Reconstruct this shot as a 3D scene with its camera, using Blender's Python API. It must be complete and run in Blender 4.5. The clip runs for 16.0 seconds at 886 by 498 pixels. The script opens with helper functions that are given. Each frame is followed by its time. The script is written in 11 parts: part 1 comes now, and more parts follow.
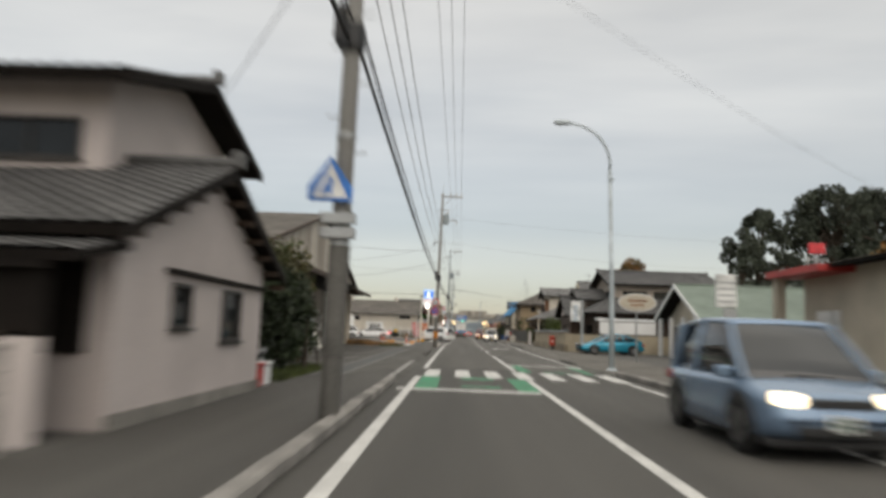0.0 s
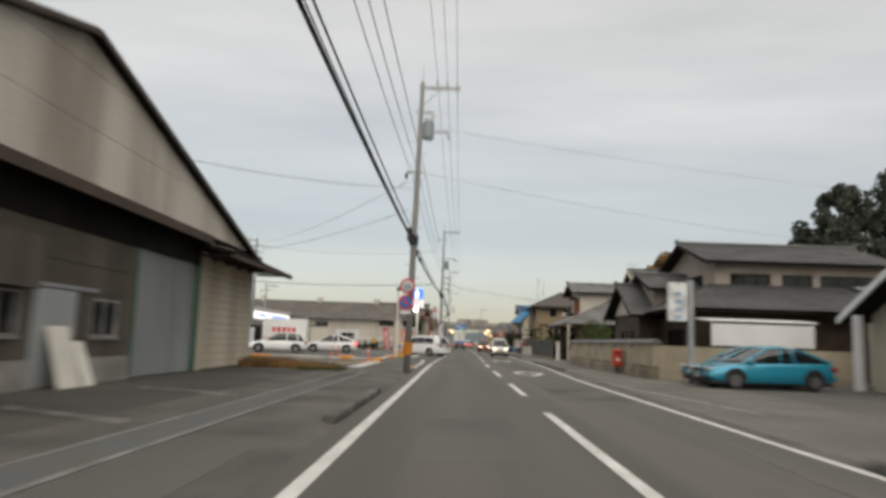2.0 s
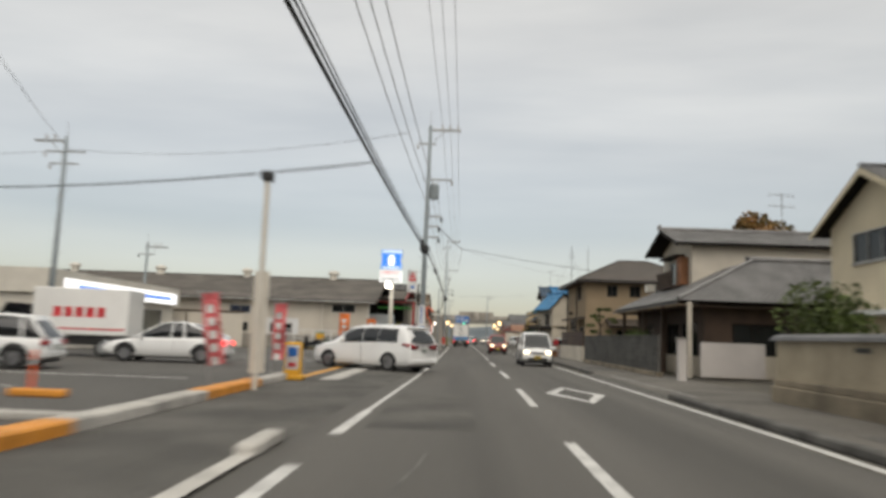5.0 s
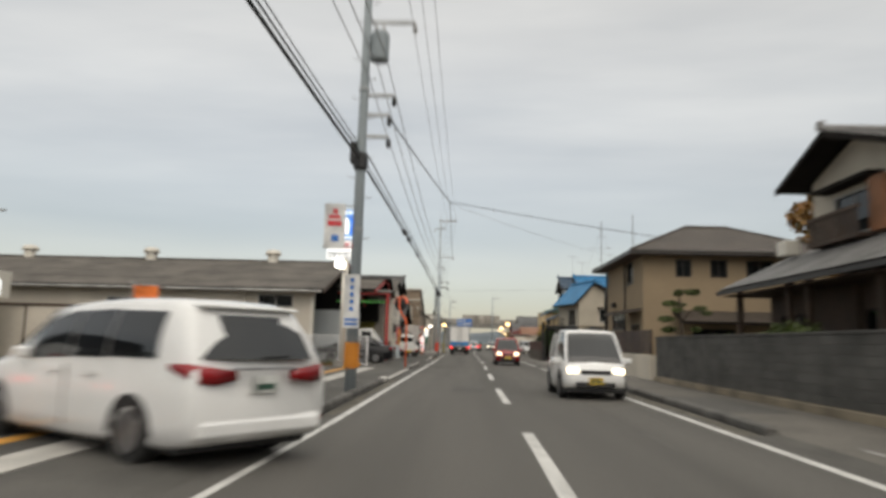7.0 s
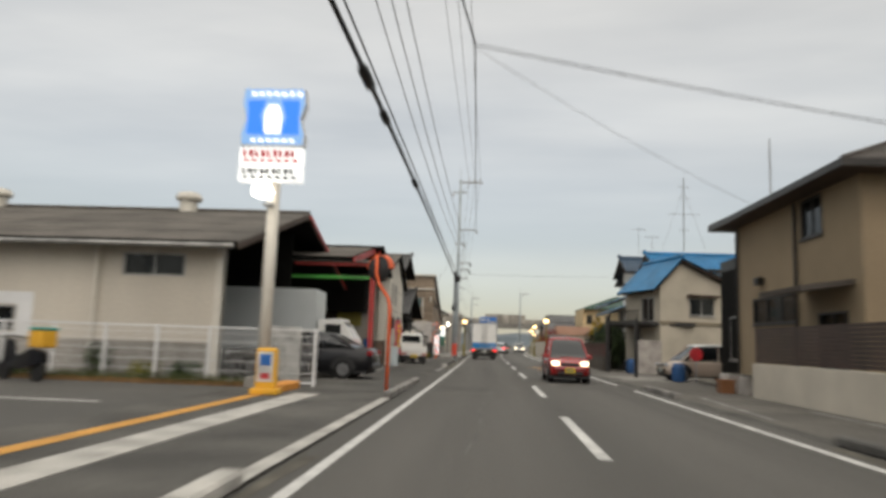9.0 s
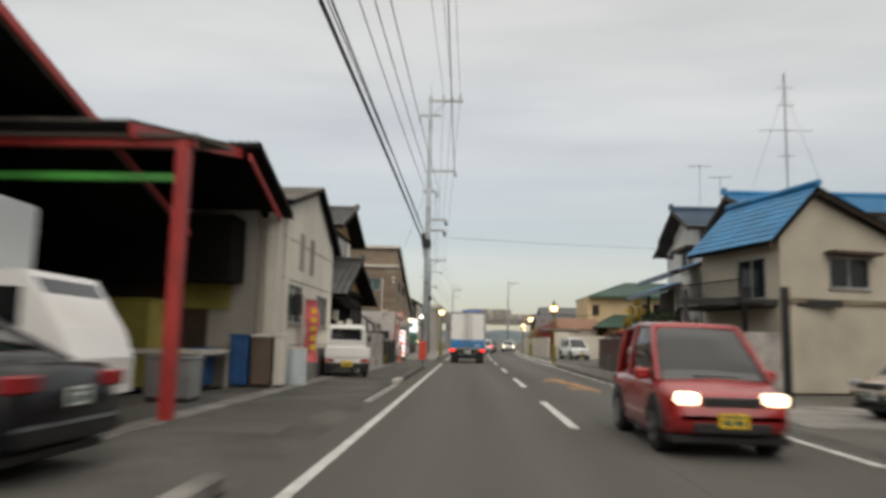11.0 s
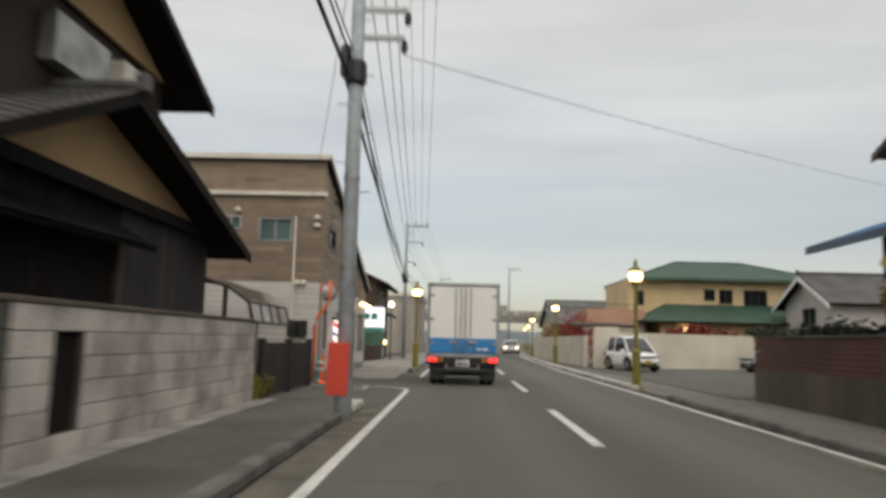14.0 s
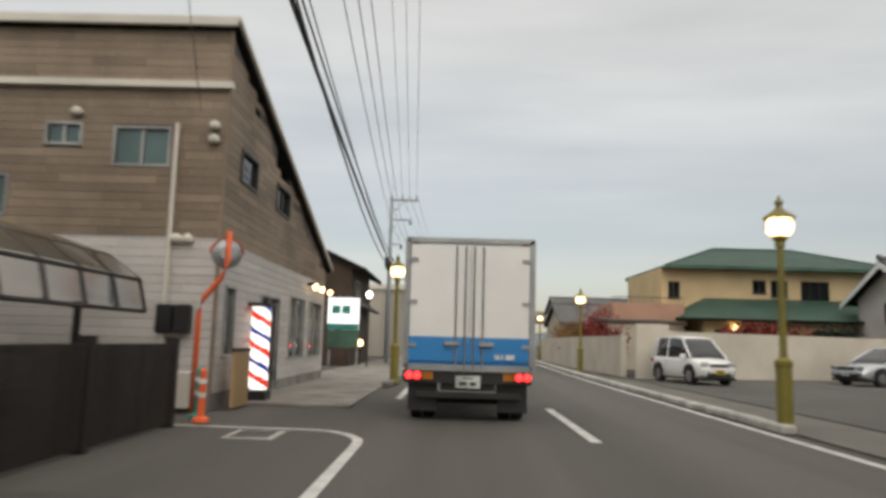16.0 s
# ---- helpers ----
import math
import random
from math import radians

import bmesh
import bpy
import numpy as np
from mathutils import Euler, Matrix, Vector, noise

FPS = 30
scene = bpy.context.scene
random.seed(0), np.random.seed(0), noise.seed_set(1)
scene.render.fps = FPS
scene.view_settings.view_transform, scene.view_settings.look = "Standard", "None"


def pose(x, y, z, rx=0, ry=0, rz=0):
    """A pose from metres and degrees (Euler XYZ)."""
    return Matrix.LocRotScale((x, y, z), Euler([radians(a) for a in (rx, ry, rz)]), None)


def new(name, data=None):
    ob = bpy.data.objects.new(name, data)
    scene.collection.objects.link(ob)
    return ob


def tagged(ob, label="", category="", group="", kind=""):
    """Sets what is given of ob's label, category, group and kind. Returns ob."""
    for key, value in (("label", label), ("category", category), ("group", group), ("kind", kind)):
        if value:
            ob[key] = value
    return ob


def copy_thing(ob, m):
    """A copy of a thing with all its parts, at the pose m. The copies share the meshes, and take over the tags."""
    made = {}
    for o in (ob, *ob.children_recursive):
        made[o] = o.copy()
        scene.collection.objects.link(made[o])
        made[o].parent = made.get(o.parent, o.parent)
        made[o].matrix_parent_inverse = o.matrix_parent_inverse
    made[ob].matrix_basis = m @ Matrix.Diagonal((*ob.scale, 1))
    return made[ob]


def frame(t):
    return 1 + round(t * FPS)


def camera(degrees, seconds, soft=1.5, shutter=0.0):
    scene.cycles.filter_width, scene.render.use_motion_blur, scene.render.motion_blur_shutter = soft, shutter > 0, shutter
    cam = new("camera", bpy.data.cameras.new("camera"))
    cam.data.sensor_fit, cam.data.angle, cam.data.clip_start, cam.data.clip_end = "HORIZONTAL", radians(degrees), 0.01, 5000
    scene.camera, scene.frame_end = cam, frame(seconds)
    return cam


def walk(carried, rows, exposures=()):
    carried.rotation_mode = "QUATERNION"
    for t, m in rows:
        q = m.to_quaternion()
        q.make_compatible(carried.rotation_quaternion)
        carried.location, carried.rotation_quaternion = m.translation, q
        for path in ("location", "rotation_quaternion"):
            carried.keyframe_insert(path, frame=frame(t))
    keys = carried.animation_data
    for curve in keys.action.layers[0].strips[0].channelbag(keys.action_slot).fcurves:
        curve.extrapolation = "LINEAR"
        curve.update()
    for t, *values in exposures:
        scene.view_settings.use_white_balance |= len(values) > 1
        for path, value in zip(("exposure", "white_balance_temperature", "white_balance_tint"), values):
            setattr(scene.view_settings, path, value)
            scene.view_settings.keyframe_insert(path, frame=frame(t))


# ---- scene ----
cam = camera(63.19, 16.0, soft=3.5, shutter=1.0)
PATH = [
    (0, -0.717, -0.000, 1.310, 1.30, 6.44, 2.07),
    (0.5, -0.672, 6.604, 1.277, 1.15, 7.51, 2.05),
    (1, -0.605, 12.962, 1.308, 1.17, 7.18, 2.52),
    (1.5, -0.530, 19.895, 1.284, 1.13, 7.12, 2.21),
    (2, -0.436, 26.053, 1.283, 1.25, 7.28, 1.98),
    (2.5, -0.316, 32.544, 1.307, 1.52, 7.07, 0.94),
    (3, -0.312, 38.580, 1.261, 1.83, 7.00, 1.32),
    (3.5, -0.327, 44.822, 1.278, 1.98, 7.08, 1.56),
    (4, -0.417, 49.827, 1.302, 1.79, 6.91, 2.00),
    (4.2, -0.445, 51.713, 1.332, 1.58, 6.88, 2.18),
    (6.3, 0.664, 72.166, 1.297, 1.26, 7.42, 1.83),
    (6.5, 0.681, 73.930, 1.313, 1.40, 7.53, 1.70),
    (7, 0.704, 78.279, 1.282, 1.84, 7.36, 1.43),
    (7.5, 0.705, 82.619, 1.293, 2.63, 7.43, 1.59),
    (8, 0.567, 86.836, 1.287, 3.25, 7.35, 1.91),
    (8.5, 0.436, 91.277, 1.311, 3.80, 7.38, 1.85),
    (9, 0.318, 95.407, 1.275, 3.59, 7.39, 1.97),
    (9.5, 0.206, 99.812, 1.287, 3.06, 7.30, 1.94),
    (9.7, 0.165, 101.521, 1.296, 2.75, 7.34, 2.03),
    (11.8, 0.293, 119.143, 1.283, 2.01, 7.19, 1.19),
    (12, 0.277, 120.737, 1.292, 1.99, 7.52, 1.26),
    (12.5, 0.217, 124.637, 1.319, 1.91, 7.27, 1.46),
    (13, 0.187, 127.956, 1.322, 1.76, 7.18, 1.30),
    (13.5, 0.158, 131.261, 1.289, 1.55, 7.21, 1.21),
    (14, 0.079, 134.195, 1.302, 1.36, 7.22, 1.40),
    (14.5, 0.066, 136.822, 1.260, 1.34, 7.25, 1.59),
    (15, 0.015, 139.522, 1.285, 1.20, 7.44, 1.35),
    (15.5, -0.009, 141.789, 1.311, 1.01, 7.34, 1.67),
    (16, -0.065, 143.788, 1.292, 0.86, 7.31, 1.60),
]
# each row: seconds, place, turn to the left, tilt upwards, lean to the left
walk(cam, [(t, pose(x, y, z, 90 + tilt, 0, turn) @ pose(0, 0, 0, 0, 0, lean)) for t, x, y, z, turn, tilt, lean in PATH], [(0.0, 0.0, 6800.0, 11.0), (16.0, 0.0, 6800.0, 11.0)])
# ---- light: an overcast evening sky, one very wide weak sun ----
world = bpy.data.worlds.new("overcast_evening")
scene.world = world
world.use_nodes = True
wt = world.node_tree
wt.nodes.clear()


def wn(kind, **props):
    n = wt.nodes.new(kind)
    for k, v in props.items():
        n.inputs[k].default_value = v
    return n


SUN_UP, SUN_TURN = 38.0, 168.0
sky = wt.nodes.new("ShaderNodeTexSky")
sky.sky_type, sky.sun_disc = "NISHITA", False
sky.sun_elevation, sky.sun_rotation = radians(SUN_UP), radians(SUN_TURN)
co = wt.nodes.new("ShaderNodeTexCoord")
sep = wt.nodes.new("ShaderNodeSeparateXYZ")
wt.links.new(co.outputs["Generated"], sep.inputs[0])
# cloud layer: directions laid out on a flat sheet above, so the banks close up towards the horizon
up = wt.nodes.new("ShaderNodeMath"); up.operation = "MAXIMUM"; up.inputs[1].default_value = 0.0
wt.links.new(sep.outputs["Z"], up.inputs[0])
lift = wt.nodes.new("ShaderNodeMath"); lift.operation = "ADD"; lift.inputs[1].default_value = 0.10
wt.links.new(up.outputs[0], lift.inputs[0])
flat = wt.nodes.new("ShaderNodeVectorMath"); flat.operation = "DIVIDE"
wt.links.new(co.outputs["Generated"], flat.inputs[0])
wt.links.new(lift.outputs[0], flat.inputs[1])
mapn = wt.nodes.new("ShaderNodeMapping")
mapn.inputs["Scale"].default_value = (0.55, 1.5, 0.02)
mapn.inputs["Location"].default_value = (3.1, 1.4, 0)
wt.links.new(flat.outputs[0], mapn.inputs[0])
cl = wt.nodes.new("ShaderNodeTexNoise")
cl.inputs["Scale"].default_value, cl.inputs["Detail"].default_value, cl.inputs["Roughness"].default_value = 1.1, 6.0, 0.52
wt.links.new(mapn.outputs[0], cl.inputs["Vector"])
ramp = wt.nodes.new("ShaderNodeValToRGB")
ramp.color_ramp.elements[0].position, ramp.color_ramp.elements[0].color = 0.30, (0.510, 0.505, 0.462, 1)
ramp.color_ramp.elements[1].position, ramp.color_ramp.elements[1].color = 0.68, (0.662, 0.645, 0.580, 1)
wt.links.new(cl.outputs["Fac"], ramp.inputs[0])
# greyer low down, with one paler break between the banks
low = wt.nodes.new("ShaderNodeValToRGB")
low.color_ramp.elements[0].position, low.color_ramp.elements[0].color = 0.0, (0.345, 0.318, 0.268, 1)
low.color_ramp.elements[1].position, low.color_ramp.elements[1].color = 0.20, (0.375, 0.374, 0.347, 1)
for at_z, tone in ((0.055, (0.350, 0.335, 0.297, 1)), (0.088, (0.420, 0.403, 0.360, 1)), (0.115, (0.425, 0.410, 0.368, 1)), (0.145, (0.352, 0.350, 0.325, 1))):
    low.color_ramp.elements.new(at_z).color = tone
wt.links.new(up.outputs[0], low.inputs[0])
fade = wt.nodes.new("ShaderNodeMapRange")
fade.inputs["From Min"].default_value, fade.inputs["From Max"].default_value = 0.12, 0.30
wt.links.new(up.outputs[0], fade.inputs["Value"])
mixc = wt.nodes.new("ShaderNodeMix"); mixc.data_type = "RGBA"
wt.links.new(fade.outputs[0], mixc.inputs["Factor"])
wt.links.new(low.outputs[0], mixc.inputs["A"])
wt.links.new(ramp.outputs[0], mixc.inputs["B"])
bg_cloud = wn("ShaderNodeBackground", Strength=0.94)
# an overcast sky grows brighter towards the zenith
zen = wt.nodes.new("ShaderNodeMapRange")
zen.interpolation_type = "SMOOTHSTEP"
zen.inputs["From Min"].default_value, zen.inputs["From Max"].default_value = 0.40, 0.95
zen.inputs["To Min"].default_value, zen.inputs["To Max"].default_value = 0.90, 2.2
wt.links.new(up.outputs[0], zen.inputs["Value"])
wt.links.new(zen.outputs[0], bg_cloud.inputs["Strength"])
# thin level banks low over the roofs
bandm = wt.nodes.new("ShaderNodeMapping")
bandm.inputs["Scale"].default_value = (1.3, 1.3, 8.0)
wt.links.new(co.outputs["Generated"], bandm.inputs[0])
band = wt.nodes.new("ShaderNodeTexNoise")
band.inputs["Scale"].default_value, band.inputs["Detail"].default_value, band.inputs["Roughness"].default_value = 1.6, 5.0, 0.5
wt.links.new(bandm.outputs[0], band.inputs["Vector"])
bandr = wt.nodes.new("ShaderNodeMapRange")
bandr.inputs["From Min"].default_value, bandr.inputs["From Max"].default_value = 0.36, 0.64
bandr.inputs["To Min"].default_value, bandr.inputs["To Max"].default_value = 0.93, 1.05
wt.links.new(band.outputs["Fac"], bandr.inputs["Value"])
banded = wt.nodes.new("ShaderNodeVectorMath"); banded.operation = "MULTIPLY"
wt.links.new(mixc.outputs["Result"], banded.inputs[0])
wt.links.new(bandr.outputs[0], banded.inputs[1])
wt.links.new(banded.outputs[0], bg_cloud.inputs["Color"])
bg_sky = wn("ShaderNodeBackground", Strength=0.05)
wt.links.new(sky.outputs[0], bg_sky.inputs["Color"])
both = wt.nodes.new("ShaderNodeAddShader")
wt.links.new(bg_cloud.outputs[0], both.inputs[0])
wt.links.new(bg_sky.outputs[0], both.inputs[1])
wout = wt.nodes.new("ShaderNodeOutputWorld")
wt.links.new(both.outputs[0], wout.inputs["Surface"])

sun_data = bpy.data.lights.new("sun", "SUN")
sun_data.energy, sun_data.angle, sun_data.color = 0.95, radians(60), (1.0, 0.94, 0.86)
sun = new("sun", sun_data)
sun.matrix_world = pose(0, 0, 60, 52, 0, 12)

# ---- materials ----
def surface(name, colour, rough=0.8, var=0.18, big=0.6, fine=25.0, bump=0.15, metal=0.0, second=None, stain=0.45, spec=0.5, obj=0.0, island=0.0, coat=0.0, streak=False, along=False):
    """A procedural surface: colour broken by a broad stain noise and a fine grain, with relief from the grain."""
    m = bpy.data.materials.new(name)
    m.use_nodes = True
    t = m.node_tree
    b = t.nodes["Principled BSDF"]
    b.inputs["Roughness"].default_value, b.inputs["Metallic"].default_value = rough, metal
    b.inputs["Specular IOR Level"].default_value = spec
    b.inputs["Coat Weight"].default_value = coat
    b.inputs["Coat Roughness"].default_value = 0.06
    geo = t.nodes.new("ShaderNodeNewGeometry")
    vec = geo.outputs["Position"]
    if streak or along:
        mp = t.nodes.new("ShaderNodeMapping")
        mp.inputs["Scale"].default_value = (1.0, 1.0, 0.14) if streak else (3.2, 0.10, 1.0)
        t.links.new(vec, mp.inputs[0])
        vec = mp.outputs[0]
    n1 = t.nodes.new("ShaderNodeTexNoise")
    n1.inputs["Scale"].default_value, n1.inputs["Detail"].default_value = big, 5
    t.links.new(vec, n1.inputs["Vector"])
    n2 = t.nodes.new("ShaderNodeTexNoise")
    n2.inputs["Scale"].default_value, n2.inputs["Detail"].default_value = fine, 4
    t.links.new(geo.outputs["Position"], n2.inputs["Vector"])
    r1 = t.nodes.new("ShaderNodeMapRange")
    r1.inputs["From Min"].default_value, r1.inputs["From Max"].default_value = 0.36, 0.66
    t.links.new(n1.outputs["Fac"], r1.inputs["Value"])
    mix = t.nodes.new("ShaderNodeMix"); mix.data_type = "RGBA"
    mix.inputs["A"].default_value = (*colour, 1)
    other = second or tuple(c * (1 - stain) for c in colour)
    mix.inputs["B"].default_value = (*other, 1)
    t.links.new(r1.outputs[0], mix.inputs["Factor"])
    r2 = t.nodes.new("ShaderNodeMapRange")
    r2.inputs["From Min"].default_value, r2.inputs["From Max"].default_value = 0.3, 0.7
    r2.inputs["To Min"].default_value, r2.inputs["To Max"].default_value = 1 - var, 1 + var
    t.links.new(n2.outputs["Fac"], r2.inputs["Value"])
    mul = t.nodes.new("ShaderNodeVectorMath"); mul.operation = "MULTIPLY"
    t.links.new(mix.outputs["Result"], mul.inputs[0])
    t.links.new(r2.outputs[0], mul.inputs[1])
    out = mul.outputs[0]
    for amount, node, socket in ((obj, "ShaderNodeObjectInfo", "Random"), (island, "ShaderNodeNewGeometry", "Random Per Island")):
        if amount:
            oi = t.nodes.new(node)
            r3 = t.nodes.new("ShaderNodeMapRange")
            r3.inputs["To Min"].default_value, r3.inputs["To Max"].default_value = 1 - amount, 1 + amount
            t.links.new(oi.outputs[socket], r3.inputs["Value"])
            mm = t.nodes.new("ShaderNodeVectorMath"); mm.operation = "MULTIPLY"
            t.links.new(out, mm.inputs[0])
            t.links.new(r3.outputs[0], mm.inputs[1])
            out = mm.outputs[0]
    t.links.new(out, b.inputs["Base Color"])
    if bump:
        bp = t.nodes.new("ShaderNodeBump")
        bp.inputs["Strength"].default_value, bp.inputs["Distance"].default_value = bump, 0.02
        t.links.new(n2.outputs["Fac"], bp.inputs["Height"])
        t.links.new(bp.outputs[0], b.inputs["Normal"])
    return m


def glow(name, colour, strength, base=(0.8, 0.8, 0.8)):
    m = bpy.data.materials.new(name)
    m.use_nodes = True
    b = m.node_tree.nodes["Principled BSDF"]
    b.inputs["Base Color"].default_value = (*base, 1)
    b.inputs["Emission Color"].default_value, b.inputs["Emission Strength"].default_value = (*colour, 1), strength
    return m


def glass(name, colour=(0.75, 0.82, 0.82), rough=0.02):
    m = bpy.data.materials.new(name)
    m.use_nodes = True
    b = m.node_tree.nodes["Principled BSDF"]
    b.inputs["Base Color"].default_value = (*colour, 1)
    b.inputs["Roughness"].default_value, b.inputs["IOR"].default_value = rough, 1.45
    b.inputs["Transmission Weight"].default_value = 1.0
    return m


def paint(name, colour, rough=0.25, metal=0.0):
    return surface(name, colour, rough, 0.04, 0.8, 60, 0.0, metal, stain=0.10, coat=0.6)


ASPHALT = surface("asphalt", (0.100, 0.0935, 0.083), 0.86, 0.34, 0.22, 55, 0.55, stain=0.36, along=True)
ASPHALT_OLD = surface("old_asphalt", (0.103, 0.097, 0.086), 0.9, 0.45, 0.6, 45, 0.8, stain=0.5)
ASPHALT_NEW = surface("new_asphalt", (0.090, 0.085, 0.0765), 0.85, 0.36, 0.25, 60, 0.5, stain=0.28)
FOOTWAY_PALE = surface("pale_worn_footway", (0.135, 0.124, 0.107), 0.9, 0.34, 0.4, 45, 0.6, stain=0.35)
ASPHALT_DARK = surface("resurfaced_asphalt", (0.074, 0.069, 0.0615), 0.85, 0.38, 0.3, 55, 0.55, stain=0.30, along=True)
EARTH = surface("earth", (0.115, 0.105, 0.085), 0.95, 0.3, 0.3, 12, 0.6, stain=0.4)
CONCRETE = surface("concrete", (0.2784, 0.261, 0.2349), 0.88, 0.16, 1.1, 22, 0.3, stain=0.45)
KERB = surface("kerb_concrete", (0.27, 0.255, 0.235), 0.9, 0.2, 1.6, 20, 0.4, stain=0.5, obj=0.15)
KERB_DARK = surface("weathered_kerb", (0.12, 0.115, 0.105), 0.9, 0.2, 1.2, 20, 0.4, stain=0.5, obj=0.2)
KERB_PALE = surface("pale_worn_kerb", (0.50, 0.48, 0.44), 0.88, 0.15, 1.6, 22, 0.35, stain=0.4, obj=0.1)
KERB_ORANGE = surface("orange_kerb_paint", (0.72, 0.29, 0.035), 0.6, 0.1, 1.5, 25, 0.2, stain=0.25)
ROAD_WHITE = surface("white_road_paint", (0.62, 0.61, 0.58), 0.7, 0.22, 3.2, 40, 0.3, stain=0.38)
ROAD_WORN = surface("worn_white_road_paint", (0.36, 0.35, 0.33), 0.8, 0.34, 2.2, 40, 0.3, stain=0.7)
ROAD_FAINT = surface("rubbed_white_road_paint", (0.21, 0.205, 0.195), 0.85, 0.34, 1.6, 40, 0.3, stain=0.55)
ROAD_GREEN = surface("green_road_paint", (0.035, 0.25, 0.12), 0.75, 0.25, 2.4, 40, 0.3, second=(0.06, 0.15, 0.09))
ROAD_YELLOW = surface("yellow_road_paint", (0.66, 0.32, 0.05), 0.7, 0.18, 2.0, 40, 0.3, stain=0.35)
ROAD_ORANGE = surface("worn_orange_road_paint", (0.62, 0.30, 0.09), 0.75, 0.25, 4.0, 40, 0.3, stain=0.5)
PLASTER_WHITE = surface("white_plaster", (0.5394, 0.5046, 0.4785), 0.85, 0.06, 0.8, 30, 0.12, stain=0.16)
PLASTER_BRIGHT = surface("clean_white_plaster", (0.75, 0.725, 0.68), 0.85, 0.06, 0.8, 30, 0.12, stain=0.16)
PLASTER_COOL = surface("cool_white_render", (0.68, 0.70, 0.72), 0.8, 0.05, 0.8, 30, 0.1, stain=0.12)
PLASTER_ROSE = surface("pinkish_white_plaster", (0.53, 0.47, 0.445), 0.85, 0.06, 0.8, 30, 0.12, stain=0.16)
PLASTER_CREAM = surface("cream_plaster", (0.4872, 0.435, 0.348), 0.85, 0.07, 0.7, 30, 0.15, stain=0.2)
PLASTER_PALE = surface("pale_cream_render", (0.60, 0.545, 0.455), 0.88, 0.06, 0.6, 30, 0.15, stain=0.2)
PLASTER_YELLOW = surface("yellow_plaster", (0.62, 0.47, 0.27), 0.85, 0.07, 0.7, 30, 0.15, stain=0.15)
PLASTER_BUTTER = surface("pale_butter_plaster", (0.62, 0.54, 0.39), 0.85, 0.06, 0.7, 30, 0.12, stain=0.14)
PLASTER_BROWN = surface("brown_plaster", (0.31, 0.235, 0.15), 0.9, 0.1, 0.6, 35, 0.2, stain=0.14)
PLASTER_OCHRE = surface("ochre_plaster", (0.42, 0.28, 0.14), 0.9, 0.08, 0.8, 30, 0.15, stain=0.15)
PLASTER_PINK = surface("pinkish_grey_plaster", (0.37, 0.32, 0.275), 0.88, 0.08, 0.7, 30, 0.15, stain=0.25)
YARD = surface("dirty_yard_asphalt", (0.066, 0.060, 0.052), 0.9, 0.34, 0.3, 40, 0.6, stain=0.5)
SHED_WALL = surface("tan_sheet_siding", (0.62, 0.565, 0.475), 0.75, 0.08, 0.5, 14, 0.1, stain=0.22, streak=True)
SHEET_GREY = surface("weathered_sheet", (0.40, 0.365, 0.315), 0.75, 0.12, 0.5, 14, 0.15, stain=0.55, streak=True)
GABLE_BOARD = surface("streaked_gable_sheet", (0.52, 0.475, 0.41), 0.8, 0.14, 0.55, 12, 0.15, stain=0.42, second=(0.27, 0.235, 0.195), streak=True)
# streaky dirty tan, its base darkened with the shade under the warehouse eave
WALL_TAN = surface("dirty_shaded_tan_panel", (0.095, 0.078, 0.058), 0.85, 0.14, 0.7, 16, 0.2, stain=0.5, streak=True)
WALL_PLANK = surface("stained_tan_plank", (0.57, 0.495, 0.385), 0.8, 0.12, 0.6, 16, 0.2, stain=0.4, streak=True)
SHEET_CREAM = surface("cream_sheet_siding", (0.76, 0.70, 0.60), 0.7, 0.06, 0.5, 14, 0.1, stain=0.24, streak=True)
# dark sheet taken near black, so shade in recesses is partly painted
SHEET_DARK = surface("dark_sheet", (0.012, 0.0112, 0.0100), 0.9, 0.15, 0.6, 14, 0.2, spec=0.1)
BRICK = surface("red_brick", (0.100, 0.036, 0.031), 0.9, 0.15, 0.8, 30, 0.3, stain=0.35, island=0.22)
BRICK_JOINT = surface("dark_mortar", (0.07, 0.06, 0.055), 0.95, 0.2, 1, 30, 0.3)
SHUTTER = surface("grey_steel_shutter", (0.40, 0.415, 0.41), 0.45, 0.06, 0.6, 18, 0.05, 0.25, stain=0.3, streak=True)
STEEL_GREEN = surface("green_painted_steel", (0.05, 0.12, 0.08), 0.6, 0.1, 1, 20, 0.1)
GREEN_BEAM = surface("bright_green_steel", (0.07, 0.36, 0.06), 0.5, 0.08, 1, 20, 0.05)
RED_STEEL = surface("red_painted_steel", (0.42, 0.035, 0.03), 0.5, 0.1, 1, 20, 0.08, stain=0.35)
TILE_GREY = surface("grey_roof_tile", (0.1087, 0.1061, 0.1044), 0.55, 0.14, 0.9, 14, 0.2, stain=0.4, island=0.06)
TILE_LIGHT = surface("silver_grey_roof_tile", (0.20, 0.195, 0.19), 0.5, 0.14, 0.9, 14, 0.2, stain=0.4)
TILE_BLUE = surface("blue_roof_tile", (0.016, 0.20, 0.42), 0.4, 0.12, 0.9, 14, 0.15, stain=0.35)
# the blue tile again, the rear slopes' shade put into its colour
TILE_NAVY = surface("darkened_blue_roof_tile", (0.042, 0.084, 0.138), 0.4, 0.12, 0.9, 14, 0.15, stain=0.35)
TILE_GREEN = surface("green_roof_slate", (0.036, 0.088, 0.062), 0.55, 0.14, 0.7, 14, 0.15, stain=0.3)
TILE_PALE = surface("pale_green_roof_slate", (0.174, 0.2175, 0.1783), 0.6, 0.1, 0.7, 14, 0.15, stain=0.25)
